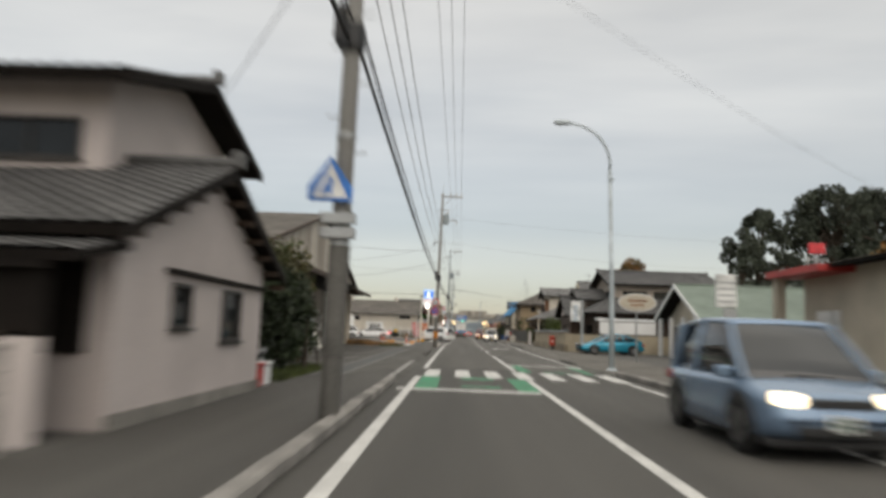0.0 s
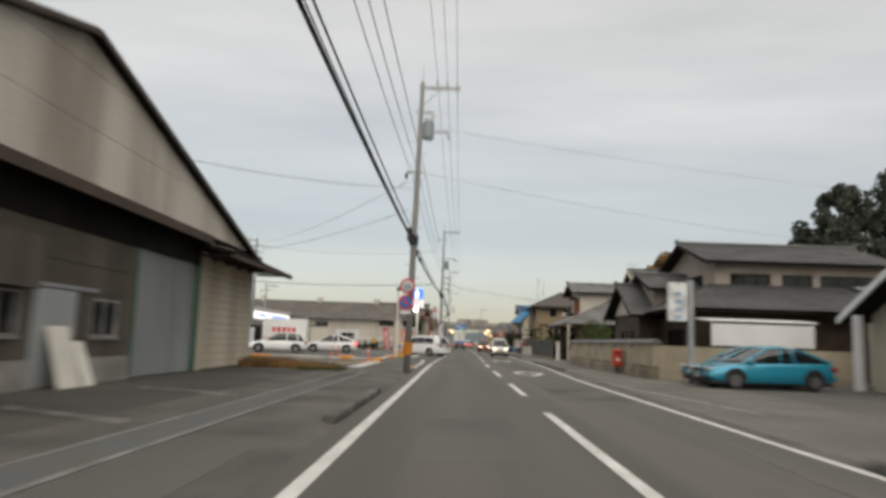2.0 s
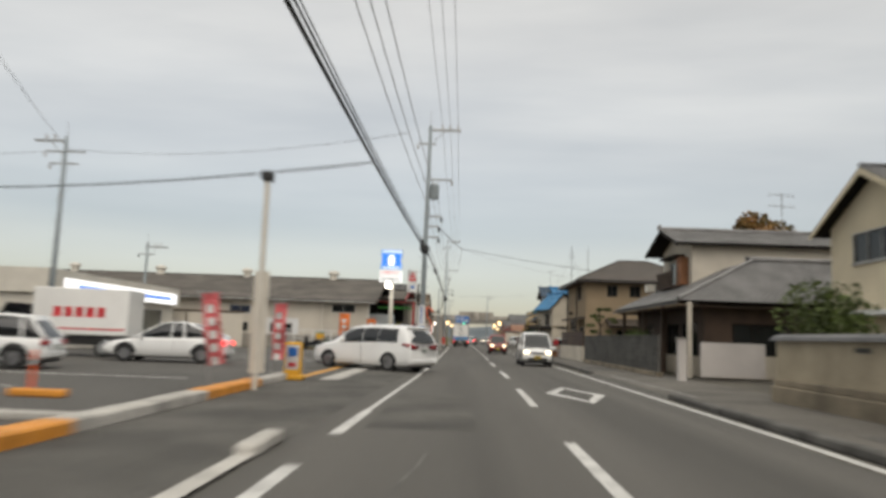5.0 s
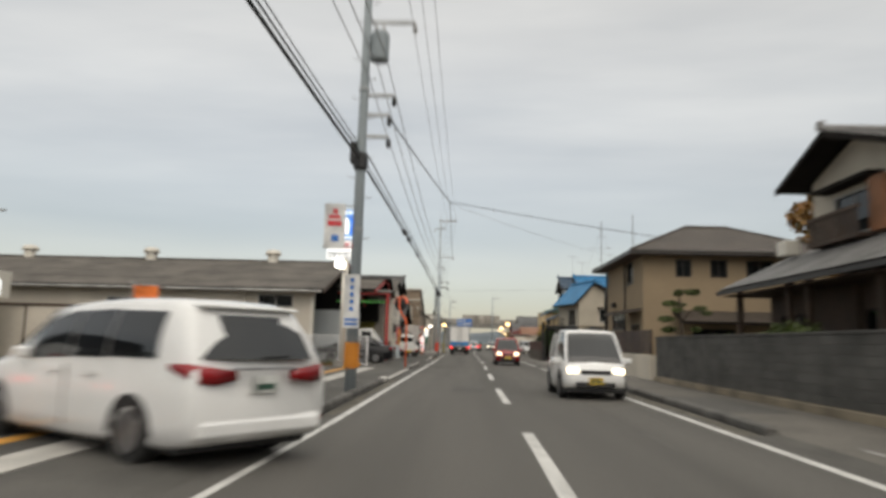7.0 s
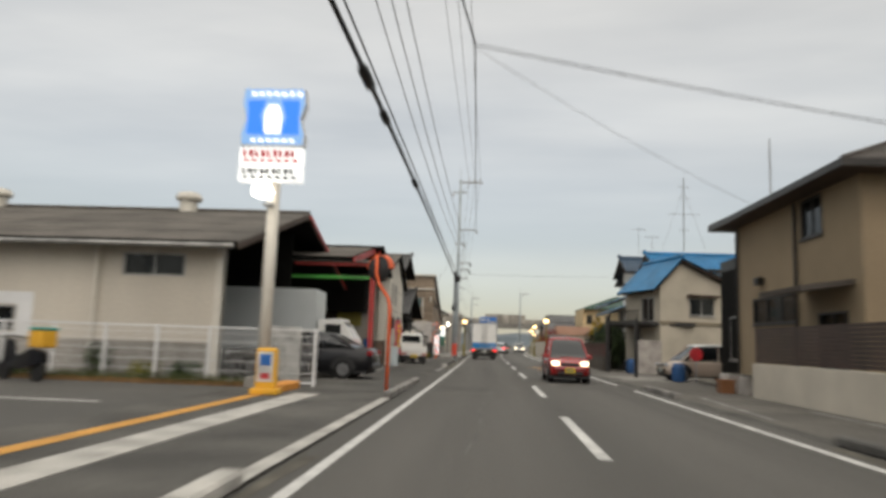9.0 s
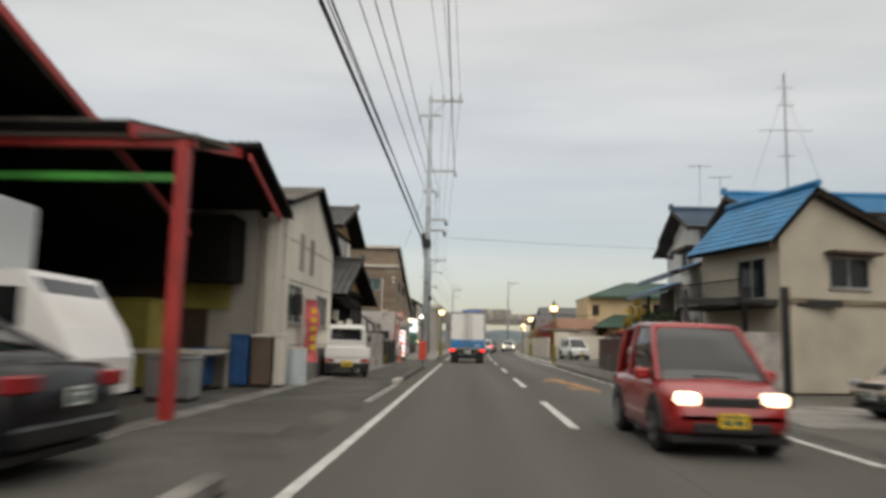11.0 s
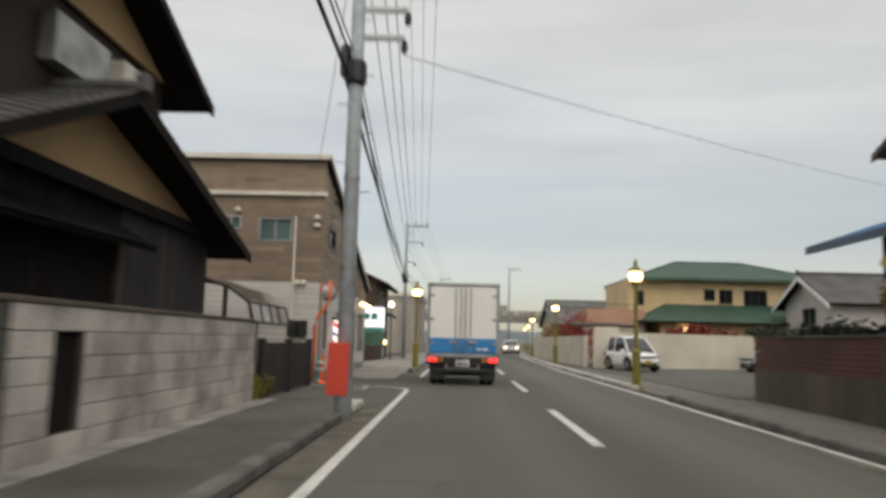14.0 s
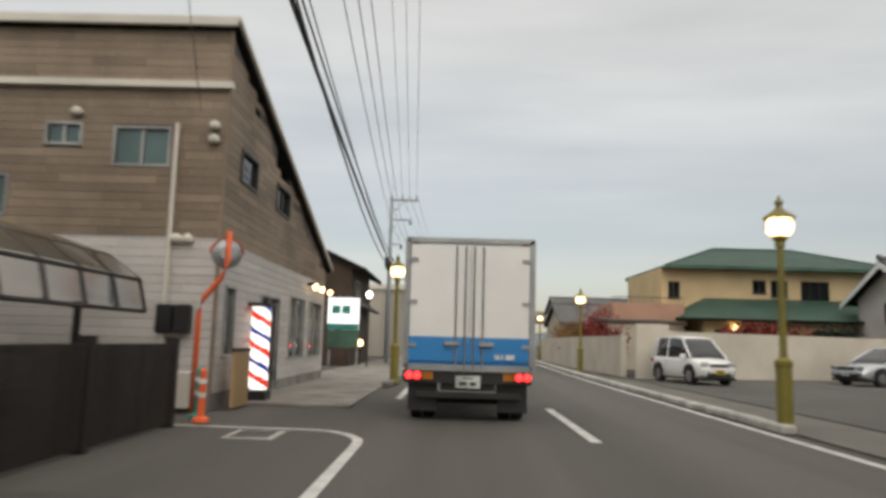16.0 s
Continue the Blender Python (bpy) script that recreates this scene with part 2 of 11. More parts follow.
SLATE_BROWN = surface("brown_roof_slate", (0.075, 0.060, 0.048), 0.6, 0.12, 0.8, 14, 0.15, stain=0.3)
SHEET_ROOF = surface("weathered_fibre_cement_roof", (0.1261, 0.1114, 0.0957), 0.85, 0.18, 0.7, 16, 0.3, stain=0.45)
WOOD_DARK = surface("blackened_timber", (0.014, 0.0105, 0.0085), 0.92, 0.2, 1.2, 18, 0.2, island=0.2, spec=0.2)
WOOD_OLD = surface("old_brown_timber", (0.042, 0.027, 0.018), 0.85, 0.22, 1.4, 18, 0.2, stain=0.45, streak=True)
WOOD_WORN = surface("weathered_dark_board", (0.036, 0.030, 0.028), 0.85, 0.2, 1.2, 18, 0.2, island=0.25, streak=True)
WOOD_BROWN = surface("brown_timber", (0.0638, 0.0382, 0.0238), 0.75, 0.2, 1.2, 18, 0.2, stain=0.4)
WOOD_WARM = surface("warm_brown_timber", (0.22, 0.09, 0.035), 0.7, 0.15, 1.2, 18, 0.2)
SIDING = surface("brown_wood_grain_siding", (0.27, 0.205, 0.145), 0.7, 0.12, 0.9, 20, 0.15, stain=0.3, island=0.22)
SIDING_WHITE = surface("white_wood_grain_siding", (0.5512, 0.5194, 0.4876), 0.7, 0.08, 0.9, 20, 0.12, stain=0.12, island=0.10)
BLOCK = surface("concrete_block", (0.50, 0.455, 0.415), 0.92, 0.16, 1.3, 25, 0.35, stain=0.5, obj=0.14)
BLOCK_DARK = surface("weathered_concrete_block", (0.0881, 0.0848, 0.0783), 0.92, 0.16, 1.1, 25, 0.35, stain=0.4, obj=0.15)
WALL_SAND = surface("sand_coloured_wall_plaster", (0.40, 0.34, 0.245), 0.9, 0.1, 0.9, 25, 0.25, stain=0.3)
WALL_STONE = surface("stained_wall_footing", (0.27, 0.225, 0.16), 0.92, 0.15, 1.0, 20, 0.4, stain=0.5)
WALL_DARK = surface("dark_stained_concrete", (0.105, 0.084, 0.064), 0.92, 0.2, 0.9, 20, 0.4, stain=0.45, streak=True)
WALL_RED = surface("dark_red_brick_wall", (0.1001, 0.0435, 0.0348), 0.9, 0.12, 1, 30, 0.3, stain=0.3, obj=0.2)
FENCE_BROWN = surface("dark_brown_louvre_fence", (0.060, 0.036, 0.028), 0.6, 0.1, 1, 20, 0.1)
WHITE_PAINT = surface("white_paint", (0.74, 0.74, 0.73), 0.5, 0.04, 0.8, 25, 0.05, stain=0.12)
CREAM_STEEL = surface("cream_painted_steel", (0.66, 0.62, 0.54), 0.45, 0.05, 0.8, 25, 0.04, stain=0.15)
GREY_STEEL = surface("galvanised_steel", (0.36, 0.37, 0.37), 0.45, 0.08, 2, 25, 0.05, 0.6, stain=0.25)
BLACK_STEEL = surface("black_painted_steel", (0.018, 0.017, 0.016), 0.5, 0.1, 1, 25, 0.05)
POLE = surface("concrete_pole", (0.27, 0.262, 0.245), 0.85, 0.1, 0.8, 20, 0.15, stain=0.3, streak=True)
POLE_PALE = surface("pale_blue_grey_steel_pole", (0.52, 0.58, 0.61), 0.55, 0.16, 0.9, 9, 0.1, stain=0.45)
POLE_STEEL = surface("grey_blue_steel_pole", (0.3, 0.342, 0.36), 0.6, 0.1, 0.8, 20, 0.1, stain=0.3, streak=True)
CABLE = surface("black_cable", (0.015, 0.015, 0.016), 0.6, 0.1, 2, 30, 0)
CABLE_GREY = surface("grey_wire", (0.16, 0.165, 0.17), 0.5, 0.1, 2, 30, 0)
INSULATOR = surface("porcelain_insulator", (0.55, 0.55, 0.55), 0.25, 0.05, 2, 30, 0)
OLIVE = surface("olive_gold_painted_iron", (0.215, 0.180, 0.030), 0.5, 0.12, 1.5, 30, 0.1, stain=0.3)
GUARD_RED = surface("faded_red_plastic", (0.60, 0.062, 0.03), 0.55, 0.07, 1.5, 30, 0.04, stain=0.22)
ORANGE_PLASTIC = surface("orange_plastic", (0.80, 0.13, 0.035), 0.5, 0.05, 1.5, 30, 0.03, stain=0.15)
YELLOW_PLASTIC = surface("yellow_plastic", (0.80, 0.42, 0.03), 0.5, 0.05, 1.5, 30, 0.03, stain=0.15)
ORANGE_BAND = surface("orange_pole_guard", (0.55, 0.20, 0.015), 0.55, 0.08, 1.5, 30, 0.03, stain=0.25)
BLACK_PLASTIC = surface("black_plastic", (0.016, 0.016, 0.017), 0.5, 0.1, 2, 30, 0.03)
RUBBER = surface("tyre_rubber", (0.014, 0.014, 0.014), 0.85, 0.15, 4, 60, 0.1)
RIM = surface("alloy_rim", (0.42, 0.42, 0.43), 0.3, 0.04, 3, 40, 0.0, 0.8)
CAR_GLASS = surface("tinted_car_glass", (0.012, 0.014, 0.016), 0.04, 0.02, 1, 20, 0.0, spec=0.7)
PLATE_WHITE = surface("white_plate", (0.66, 0.67, 0.64), 0.45, 0.03, 4, 30, 0)
PLATE_YELLOW = surface("yellow_plate", (0.75, 0.48, 0.02), 0.45, 0.03, 4, 30, 0)
PLATE_INK = surface("dark_green_plate_marks", (0.03, 0.09, 0.06), 0.5, 0.03, 4, 30, 0)
BLUE_SIGN = surface("blue_sign_face", (0.02, 0.16, 0.52), 0.4, 0.04, 2, 30, 0)
RED_SIGN = surface("red_sign_face", (0.70, 0.04, 0.05), 0.4, 0.04, 2, 30, 0)
WHITE_SIGN = surface("white_sign_face", (0.72, 0.72, 0.70), 0.4, 0.04, 2, 30, 0)
PINK_CLOTH = surface("pink_red_banner_cloth", (0.74, 0.16, 0.17), 0.85, 0.06, 2, 60, 0.1)
ORANGE_CLOTH = surface("orange_banner_cloth", (0.86, 0.22, 0.05), 0.85, 0.06, 2, 60, 0.1)
YELLOW_CLOTH = surface("yellow_banner_cloth", (0.80, 0.48, 0.05), 0.85, 0.06, 2, 60, 0.1)
BLUE_TARP = surface("blue_plastic", (0.02, 0.09, 0.25), 0.5, 0.08, 2, 30, 0.05)
TEAL_PLASTIC = surface("teal_plastic", (0.03, 0.30, 0.25), 0.5, 0.08, 2, 30, 0.05)
LEAF_DARK = surface("dark_evergreen_leaf", (0.0128, 0.0242, 0.0102), 0.7, 0.3, 0.8, 9, 0, island=0.4)
# evergreen leaf with the air's haze mixed into its colour, for skyline trees
LEAF_FAR = surface("haze_tinted_evergreen_leaf", (0.056, 0.068, 0.046), 0.8, 0.3, 0.3, 4, 0, island=0.4)
LEAF_PINE = surface("pine_needles", (0.068, 0.080, 0.042), 0.75, 0.3, 0.8, 9, 0, island=0.4)
LEAF_FRESH = surface("fresh_green_leaf", (0.080, 0.110, 0.022), 0.7, 0.3, 0.8, 9, 0, island=0.4)
LEAF_HEDGE = surface("dark_hedge_leaf", (0.022, 0.035, 0.011), 0.7, 0.3, 0.8, 9, 0, island=0.5)
LEAF_MID = surface("green_leaf", (0.0425, 0.068, 0.0187), 0.7, 0.3, 0.8, 9, 0, island=0.4)
LEAF_WEED = surface("yellow_weed_leaf", (0.19, 0.175, 0.022), 0.75, 0.3, 0.8, 9, 0, island=0.4)
LEAF_ORANGE = surface("autumn_leaf", (0.270, 0.125, 0.030), 0.7, 0.3, 0.8, 9, 0, island=0.4, second=(0.09, 0.075, 0.025))
LEAF_RED = surface("red_maple_leaf", (0.270, 0.030, 0.020), 0.7, 0.3, 0.8, 9, 0, island=0.4)
LEAF_GOLD = surface("golden_leaf", (0.46, 0.30, 0.03), 0.7, 0.3, 0.8, 9, 0, island=0.4)
GRASS_DRY = surface("dry_grass", (0.275, 0.155, 0.060), 0.9, 0.3, 0.8, 9, 0, island=0.35)
GRASS_GREEN = surface("weed_leaf", (0.075, 0.095, 0.025), 0.9, 0.3, 0.8, 9, 0, island=0.35)
BARK = surface("bark", (0.075, 0.058, 0.042), 0.95, 0.3, 2, 14, 0.6)
PANE = glass("window_glass", (0.62, 0.70, 0.70))
PANE_DARK = surface("dark_reflecting_window_glass", (0.012, 0.015, 0.017), 0.06, 0.03, 1, 20, 0, spec=0.32)
PANE_TEAL = surface("frosted_teal_glass", (0.10, 0.16, 0.155), 0.15, 0.03, 1, 20, 0, spec=0.6)
CURTAIN = surface("pale_curtain", (0.50, 0.50, 0.47), 0.9, 0.06, 3, 20, 0.1)
ALU = surface("aluminium_frame", (0.40, 0.39, 0.37), 0.4, 0.05, 2, 30, 0, 0.5)
BRONZE_FRAME = surface("dark_bronze_frame", (0.035, 0.03, 0.026), 0.45, 0.05, 2, 30, 0, 0.3)
INSIDE = surface("dim_interior", (0.16, 0.14, 0.12), 0.9, 0.1, 1, 20, 0.1)
MIRROR = bpy.data.materials.new("mirror_face")
MIRROR.use_nodes = True
MIRROR.node_tree.nodes["Principled BSDF"].inputs["Metallic"].default_value = 1.0
MIRROR.node_tree.nodes["Principled BSDF"].inputs["Roughness"].default_value = 0.06
MIRROR.node_tree.nodes["Principled BSDF"].inputs["Base Color"].default_value = (0.55, 0.57, 0.58, 1)
LAMP_WARM = glow("warm_lamp_glass", (1.0, 0.66, 0.30), 5.0)
LAMP_WHITE = glow("white_lamp_glass", (1.0, 0.95, 0.86), 6.0)
HEADLIGHT = glow("lit_headlight", (1.0, 0.80, 0.50), 4.0)
HEADLIGHT_OFF = surface("clear_headlight", (0.45, 0.46, 0.47), 0.12, 0.04, 2, 30, 0)
TAIL_ON = glow("lit_brake_light", (1.0, 0.03, 0.03), 3.5, (0.5, 0.02, 0.02))
TAIL_OFF = surface("red_tail_light", (0.30, 0.012, 0.016), 0.15, 0.04, 2, 30, 0)
SIGN_WHITE_DIM = glow("dim_white_sign", (0.9, 0.95, 0.95), 0.75)
SIGN_WHITE_LIT = glow("lit_white_sign", (0.93, 0.96, 1.0), 1.15)
SIGN_BLUE_LIT = glow("lit_blue_sign", (0.02, 0.24, 0.95), 0.85, (0.02, 0.1, 0.5))
SIGN_PALE_LIT = glow("lit_pale_blue_sign", (0.30, 0.56, 0.98), 0.72, (0.08, 0.16, 0.28))
SIGNAL_GREEN = glow("green_signal", (0.05, 1.0, 0.62), 4.0, (0.02, 0.3, 0.2))
BARBER_WHITE = glow("lit_barber_white", (1.0, 0.96, 0.9), 1.2)
BARBER_RED = glow("lit_barber_red", (0.9, 0.05, 0.03), 0.8, (0.5, 0.02, 0.02))
BARBER_BLUE = glow("lit_barber_blue", (0.02, 0.05, 0.35), 0.5, (0.02, 0.03, 0.3))

# ---- building tools ----
ORIGIN = {}


def thing(name, at, label, category, group="", kind="", turn=0.0):
    """An empty at a thing's base. With no turn its parts are built in world coordinates, with one in its own."""
    ob = new(name)
    ob.empty_display_size = 0.3
    ob.matrix_basis = pose(at[0], at[1], at[2], 0, 0, turn)
    ORIGIN[ob] = Vector(at) if turn == 0.0 else Vector((0, 0, 0))
    return tagged(ob, label, category, group, kind)


def own(name, at, turn, label, category, group="", kind=""):
    """The same with parts built in the thing's own coordinates."""
    ob = thing(name, at, label, category, group, kind, turn)
    ORIGIN[ob] = Vector((0, 0, 0))
    ob.matrix_basis = pose(at[0], at[1], at[2], 0, 0, turn)
    return ob


def root(ob):
    while ob.parent:
        ob = ob.parent
    return ob


def mesh_of(bm, material, smooth=False):
    me = bpy.data.meshes.new("mesh")
    bmesh.ops.recalc_face_normals(bm, faces=bm.faces)
    bm.to_mesh(me)
    bm.free()
    for m in material if isinstance(material, (list, tuple)) else (material,):
        me.materials.append(m)
    if smooth:
        me.polygons.foreach_set("use_smooth", [True] * len(me.polygons))
    return me


def part(name, bm, material, parent, label="", smooth=False, kind=""):
    """Links a bmesh as one mesh object under a thing or under a part."""
    o = ORIGIN[root(parent)]
    if o.length:
        bmesh.ops.translate(bm, verts=bm.verts, vec=-o)
    ob = new(name, mesh_of(bm, material, smooth))
    ob.parent = parent
    return tagged(ob, label, kind=kind)


def solo(name, bm, material, label, category, group="", kind="", smooth=False):
    """A thing of one mesh, built in world coordinates, with its origin at its base."""
    lo = Vector([min(v.co[i] for v in bm.verts) for i in range(3)])
    hi = Vector([max(v.co[i] for v in bm.verts) for i in range(3)])
    o = Vector(((lo.x + hi.x) / 2, (lo.y + hi.y) / 2, lo.z))
    bmesh.ops.translate(bm, verts=bm.verts, vec=-o)
    ob = new(name, mesh_of(bm, material, smooth))
    ob.location = o
    return tagged(ob, label, category, group, kind)


def nb():
    return bmesh.new()


def box(bm, x0, x1, y0, y1, z0, z1, m=None, bevel=0.0, mi=0):
    vs = [bm.verts.new((x, y, z)) for z in (z0, z1) for x, y in ((x0, y0), (x1, y0), (x1, y1), (x0, y1))]
    fs = [bm.faces.new([vs[i] for i in q]) for q in ((3, 2, 1, 0), (4, 5, 6, 7), (0, 1, 5, 4), (1, 2, 6, 5), (2, 3, 7, 6), (3, 0, 4, 7))]
    for f in fs:
        f.material_index = mi
    if bevel:
        es = list({e for f in fs for e in f.edges})
        r = bmesh.ops.bevel(bm, geom=es, offset=bevel, segments=1, profile=0.5, affect="EDGES")
        vs = list({v for f in r["faces"] for v in f.verts} | {v for v in vs if v.is_valid})
    if m:
        bmesh.ops.transform(bm, matrix=m, verts=[v for v in vs if v.is_valid])
    return bm


def ring_loft(bm, rings, cap=True, closed=True, mi=0):
    rows = [[bm.verts.new(p) for p in r] for r in rings]
    n = len(rows[0])
    for a, b in zip(rows, rows[1:]):
        for i in range(n if closed else n - 1):
            j = (i + 1) % n
            bm.faces.new((a[i], a[j], b[j], b[i])).material_index = mi
    if cap and closed:
        bm.faces.new(rows[0][::-1]).material_index = mi
        bm.faces.new(rows[-1]).material_index = mi
    return bm


def tube(bm, pts, r, seg=8, cap=True, mi=0):
    """A round bar along points; r is one radius or one a point."""
    pts = [Vector(p) for p in pts]
    rs = r if isinstance(r, (list, tuple)) else [r] * len(pts)
    rings = []
    for i, p in enumerate(pts):
        d = (pts[min(i + 1, len(pts) - 1)] - pts[max(i - 1, 0)]).normalized()
        a = d.cross(Vector((0, 0, 1)) if abs(d.z) < 0.9 else Vector((1, 0, 0))).normalized()
        b = d.cross(a)
        rings.append([p + (a * math.cos(k * math.tau / seg) + b * math.sin(k * math.tau / seg)) * rs[i] for k in range(seg)])
    return ring_loft(bm, rings, cap, mi=mi)


def lathe(bm, at, profile, seg=14):
    """A turned body round an upright axis at `at`: rows of radius and height."""
    x, y, z = at
    return ring_loft(bm, [[(x + r * math.cos(k * math.tau / seg), y + r * math.sin(k * math.tau / seg), z + h) for k in range(seg)] for r, h in profile])


def extrude(bm, poly, d0, d1, axis="x", mi=0):
    """A flat outline pulled along an axis: axis x takes (y, z) pairs, y takes (x, z), z takes (x, y)."""
    put = {"x": lambda d, u, v: (d, u, v), "y": lambda d, u, v: (u, d, v), "z": lambda d, u, v: (u, v, d)}[axis]
    return ring_loft(bm, [[put(d0, u, v) for u, v in poly], [put(d1, u, v) for u, v in poly]], mi=mi)


def sheet(bm, pts, thick, mi=0):
    """A slab: an outline in space thickened downwards along its normal."""
    pts = [Vector(p) for p in pts]
    n = (pts[1] - pts[0]).cross(pts[-1] - pts[0]).normalized()
    if n.z < 0:
        n = -n
    return ring_loft(bm, [pts, [p - n * thick for p in pts]], mi=mi)


def weld(bm):
    """Joins blocks that touch into one solid and drops the faces between them."""
    bmesh.ops.remove_doubles(bm, verts=bm.verts, dist=0.0005)
    bm.verts.index_update()
    seen, twice = {}, []
    for f in bm.faces:
        k = frozenset(v.index for v in f.verts)
        if k in seen:
            twice += [f, seen[k]]
        else:
            seen[k] = f
    bmesh.ops.delete(bm, geom=list(set(twice)), context="FACES_ONLY")
    return bm


def holed(bm, u0, u1, z0, z1, holes, put, d0, d1):
    """A wall between u0..u1 and z0..z1 with rectangular holes right through it."""
    us = sorted({u0, u1, *[h[0] for h in holes], *[h[1] for h in holes]})
    zs = sorted({z0, z1, *[h[2] for h in holes], *[h[3] for h in holes]})
    us, zs = [u for u in us if u0 <= u <= u1], [z for z in zs if z0 <= z <= z1]
    for a, b in zip(us, us[1:]):
        run = None
        cells = []
        for c, d in zip(zs, zs[1:]):
            mu, mz = (a + b) / 2, (c + d) / 2
            if any(h[0] < mu < h[1] and h[2] < mz < h[3] for h in holes):
                run = None
            else:
                run = [c, d]
                cells.append(run)
        for c, d in cells:
            p = [put(d0, a, c), put(d0, b, c), put(d0, b, d), put(d0, a, d)]
            q = [put(d1, a, c), put(d1, b, c), put(d1, b, d), put(d1, a, d)]
            ring_loft(bm, [p, q])
    return weld(bm)


AX = {"x": lambda d, u, z: (d, u, z), "y": lambda d, u, z: (u, d, z)}


def window(parent, axis, d, face, u0, u1, z0, z1, frame_mat, pane_mat, sill=True, curtain=False, bars=1, name="window"):
    """A window set in a hole of the wall whose outer face lies at d and looks to `face` (+1 or -1) along the axis."""
    put = AX[axis]
    f = 0.05
    ins, proud = d - face * 0.10, d + face * 0.025
    bm = nb()
    for a, b, c, e in ((u0, u1, z0, z0 + f), (u0, u1, z1 - f, z1), (u0, u0 + f, z0 + f, z1 - f), (u1 - f, u1, z0 + f, z1 - f)):
        ring_loft(bm, [[put(ins, a, c), put(ins, b, c), put(ins, b, e), put(ins, a, e)], [put(proud, a, c), put(proud, b, c), put(proud, b, e), put(proud, a, e)]])
    for k in range(bars):
        m = u0 + (u1 - u0) * (k + 1) / (bars + 1)
        ring_loft(bm, [[put(q, m - 0.025, z0 + f), put(q, m + 0.025, z0 + f), put(q, m + 0.025, z1 - f), put(q, m - 0.025, z1 - f)] for q in (ins, d - face * 0.01)])
    w = part(name, bm, frame_mat, parent)
    for k in range(bars + 1):
        a = u0 + (u1 - u0) * k / (bars + 1) + 0.03
        b = u0 + (u1 - u0) * (k + 1) / (bars + 1) - 0.03
        g = d - face * (0.05 + 0.012 * (k % 2))
        bm = nb()
        ring_loft(bm, [[put(g - q, a, z0 + f), put(g - q, b, z0 + f), put(g - q, b, z1 - f), put(g - q, a, z1 - f)] for q in (0.0, 0.006)])
        p = part("pane", bm, pane_mat, w)
        p.visible_shadow = False
    if sill:
        bm = nb()
        ring_loft(bm, [[put(q, u0 - 0.05, z0 - 0.06), put(q, u1 + 0.05, z0 - 0.06), put(q, u1 + 0.05, z0 - 0.005), put(q, u0 - 0.05, z0 - 0.005)] for q in (d + face * 0.002, d + face * 0.07)])
        part("sill", bm, frame_mat, w)
    if curtain:
        c = d - face * 0.2
        bm = nb()
        n = 18
        lo = [put(c + 0.02 * math.sin(k * 1.9), u0 + (u1 - u0) * k / n, z0) for k in range(n + 1)]
        hi = [put(c + 0.02 * math.sin(k * 1.9), u0 + (u1 - u0) * k / n, z1) for k in range(n + 1)]
        ring_loft(bm, [lo, hi], cap=False, closed=False)
        part("curtain", bm, CURTAIN, w, "pale drawn curtain")
    return w


def walls(parent, x0, x1, y0, y1, z0, z1, mat, openings=(), gable=None, th=0.16, frame_mat=None, pane_mat=None):
    """Four walls with holes and windows. openings: (side W E S N, u0, u1, z0, z1, kind...). gable: (axis of the ridge, ridge height)."""
    frame_mat, pane_mat = frame_mat or ALU, pane_mat or PANE_DARK
    for side in "WESN":
        axis, d, inward, u0, u1 = {"W": ("x", x0, 1, y0, y1), "E": ("x", x1, -1, y0, y1), "S": ("y", y0, 1, x0 + th, x1 - th), "N": ("y", y1, -1, x0 + th, x1 - th)}[side]
        hs = [o[1:5] for o in openings if o[0] == side]
        bm = holed(nb(), u0, u1, z0, z1, hs, AX[axis], d, d + inward * th)
        if gable and ((gable[0] == "x") == (side in "WE")):
            mid = (u0 + u1) / 2 if len(gable) < 3 else gable[2]
            tri = [(u0, z1), (u1, z1), (mid, gable[1])]
            ring_loft(bm, [[AX[axis](d, *p) for p in tri], [AX[axis](d + inward * th, *p) for p in tri]])
            weld(bm)
        w = part("wall", bm, mat, parent)
        for o in openings:
            if o[0] == side and (len(o) < 6 or o[5] != "hole"):
                opt = o[5] if len(o) > 5 else ""
                window(parent, axis, d, -inward, *o[1:5], frame_mat, pane_mat, curtain="c" in opt, bars=0 if "0" in opt else 2 if "2" in opt else 1, sill="n" not in opt)
    bm = box(nb(), x0 + th, x1 - th, y0 + th, y1 - th, z0 + 0.05, z0 + 0.1)
    part("floor_slab", bm, INSIDE, parent)


def tiles(bm, a, b, c, d, col=0.28, row=0.26, amp=0.035, step=0.03):
    """A tiled slope between eave a-b and ridge d-c: rounded columns of tiles in overlapping courses."""
    a, b, c, d = (Vector(p) for p in (a, b, c, d))
    n = (b - a).cross(d - a).normalized()
    if n.z < 0:
        n = -n
    wide, deep = max((b - a).length, (c - d).length), ((d - a).length + (c - b).length) / 2
    nc, nr = max(2, round(wide / col)), max(2, round(deep / row))
    prof = (0.0, 0.75, 1.0, 0.75) if amp else (0.0,)
    k = len(prof)
    us = [i / (nc * k) for i in range(nc * k + 1)]
    verts, faces = [], []
    for r in range(nr):
        for v, h in ((r / nr, step), ((r + 1.0) / nr, 0.004)):
            for i, u in enumerate(us):
                p = (a.lerp(b, u)).lerp(d.lerp(c, u), v)
                verts.append(p + n * (h + amp * prof[i % k]))
    m = len(us)
    for r in range(2 * nr - 1):
        for i in range(m - 1):
            q = r * m + i
            faces.append((q, q + 1, q + m + 1, q + m))
    vs = [bm.verts.new(p) for p in verts]
    for f in faces:
        bm.faces.new([vs[i] for i in f])
    return bm


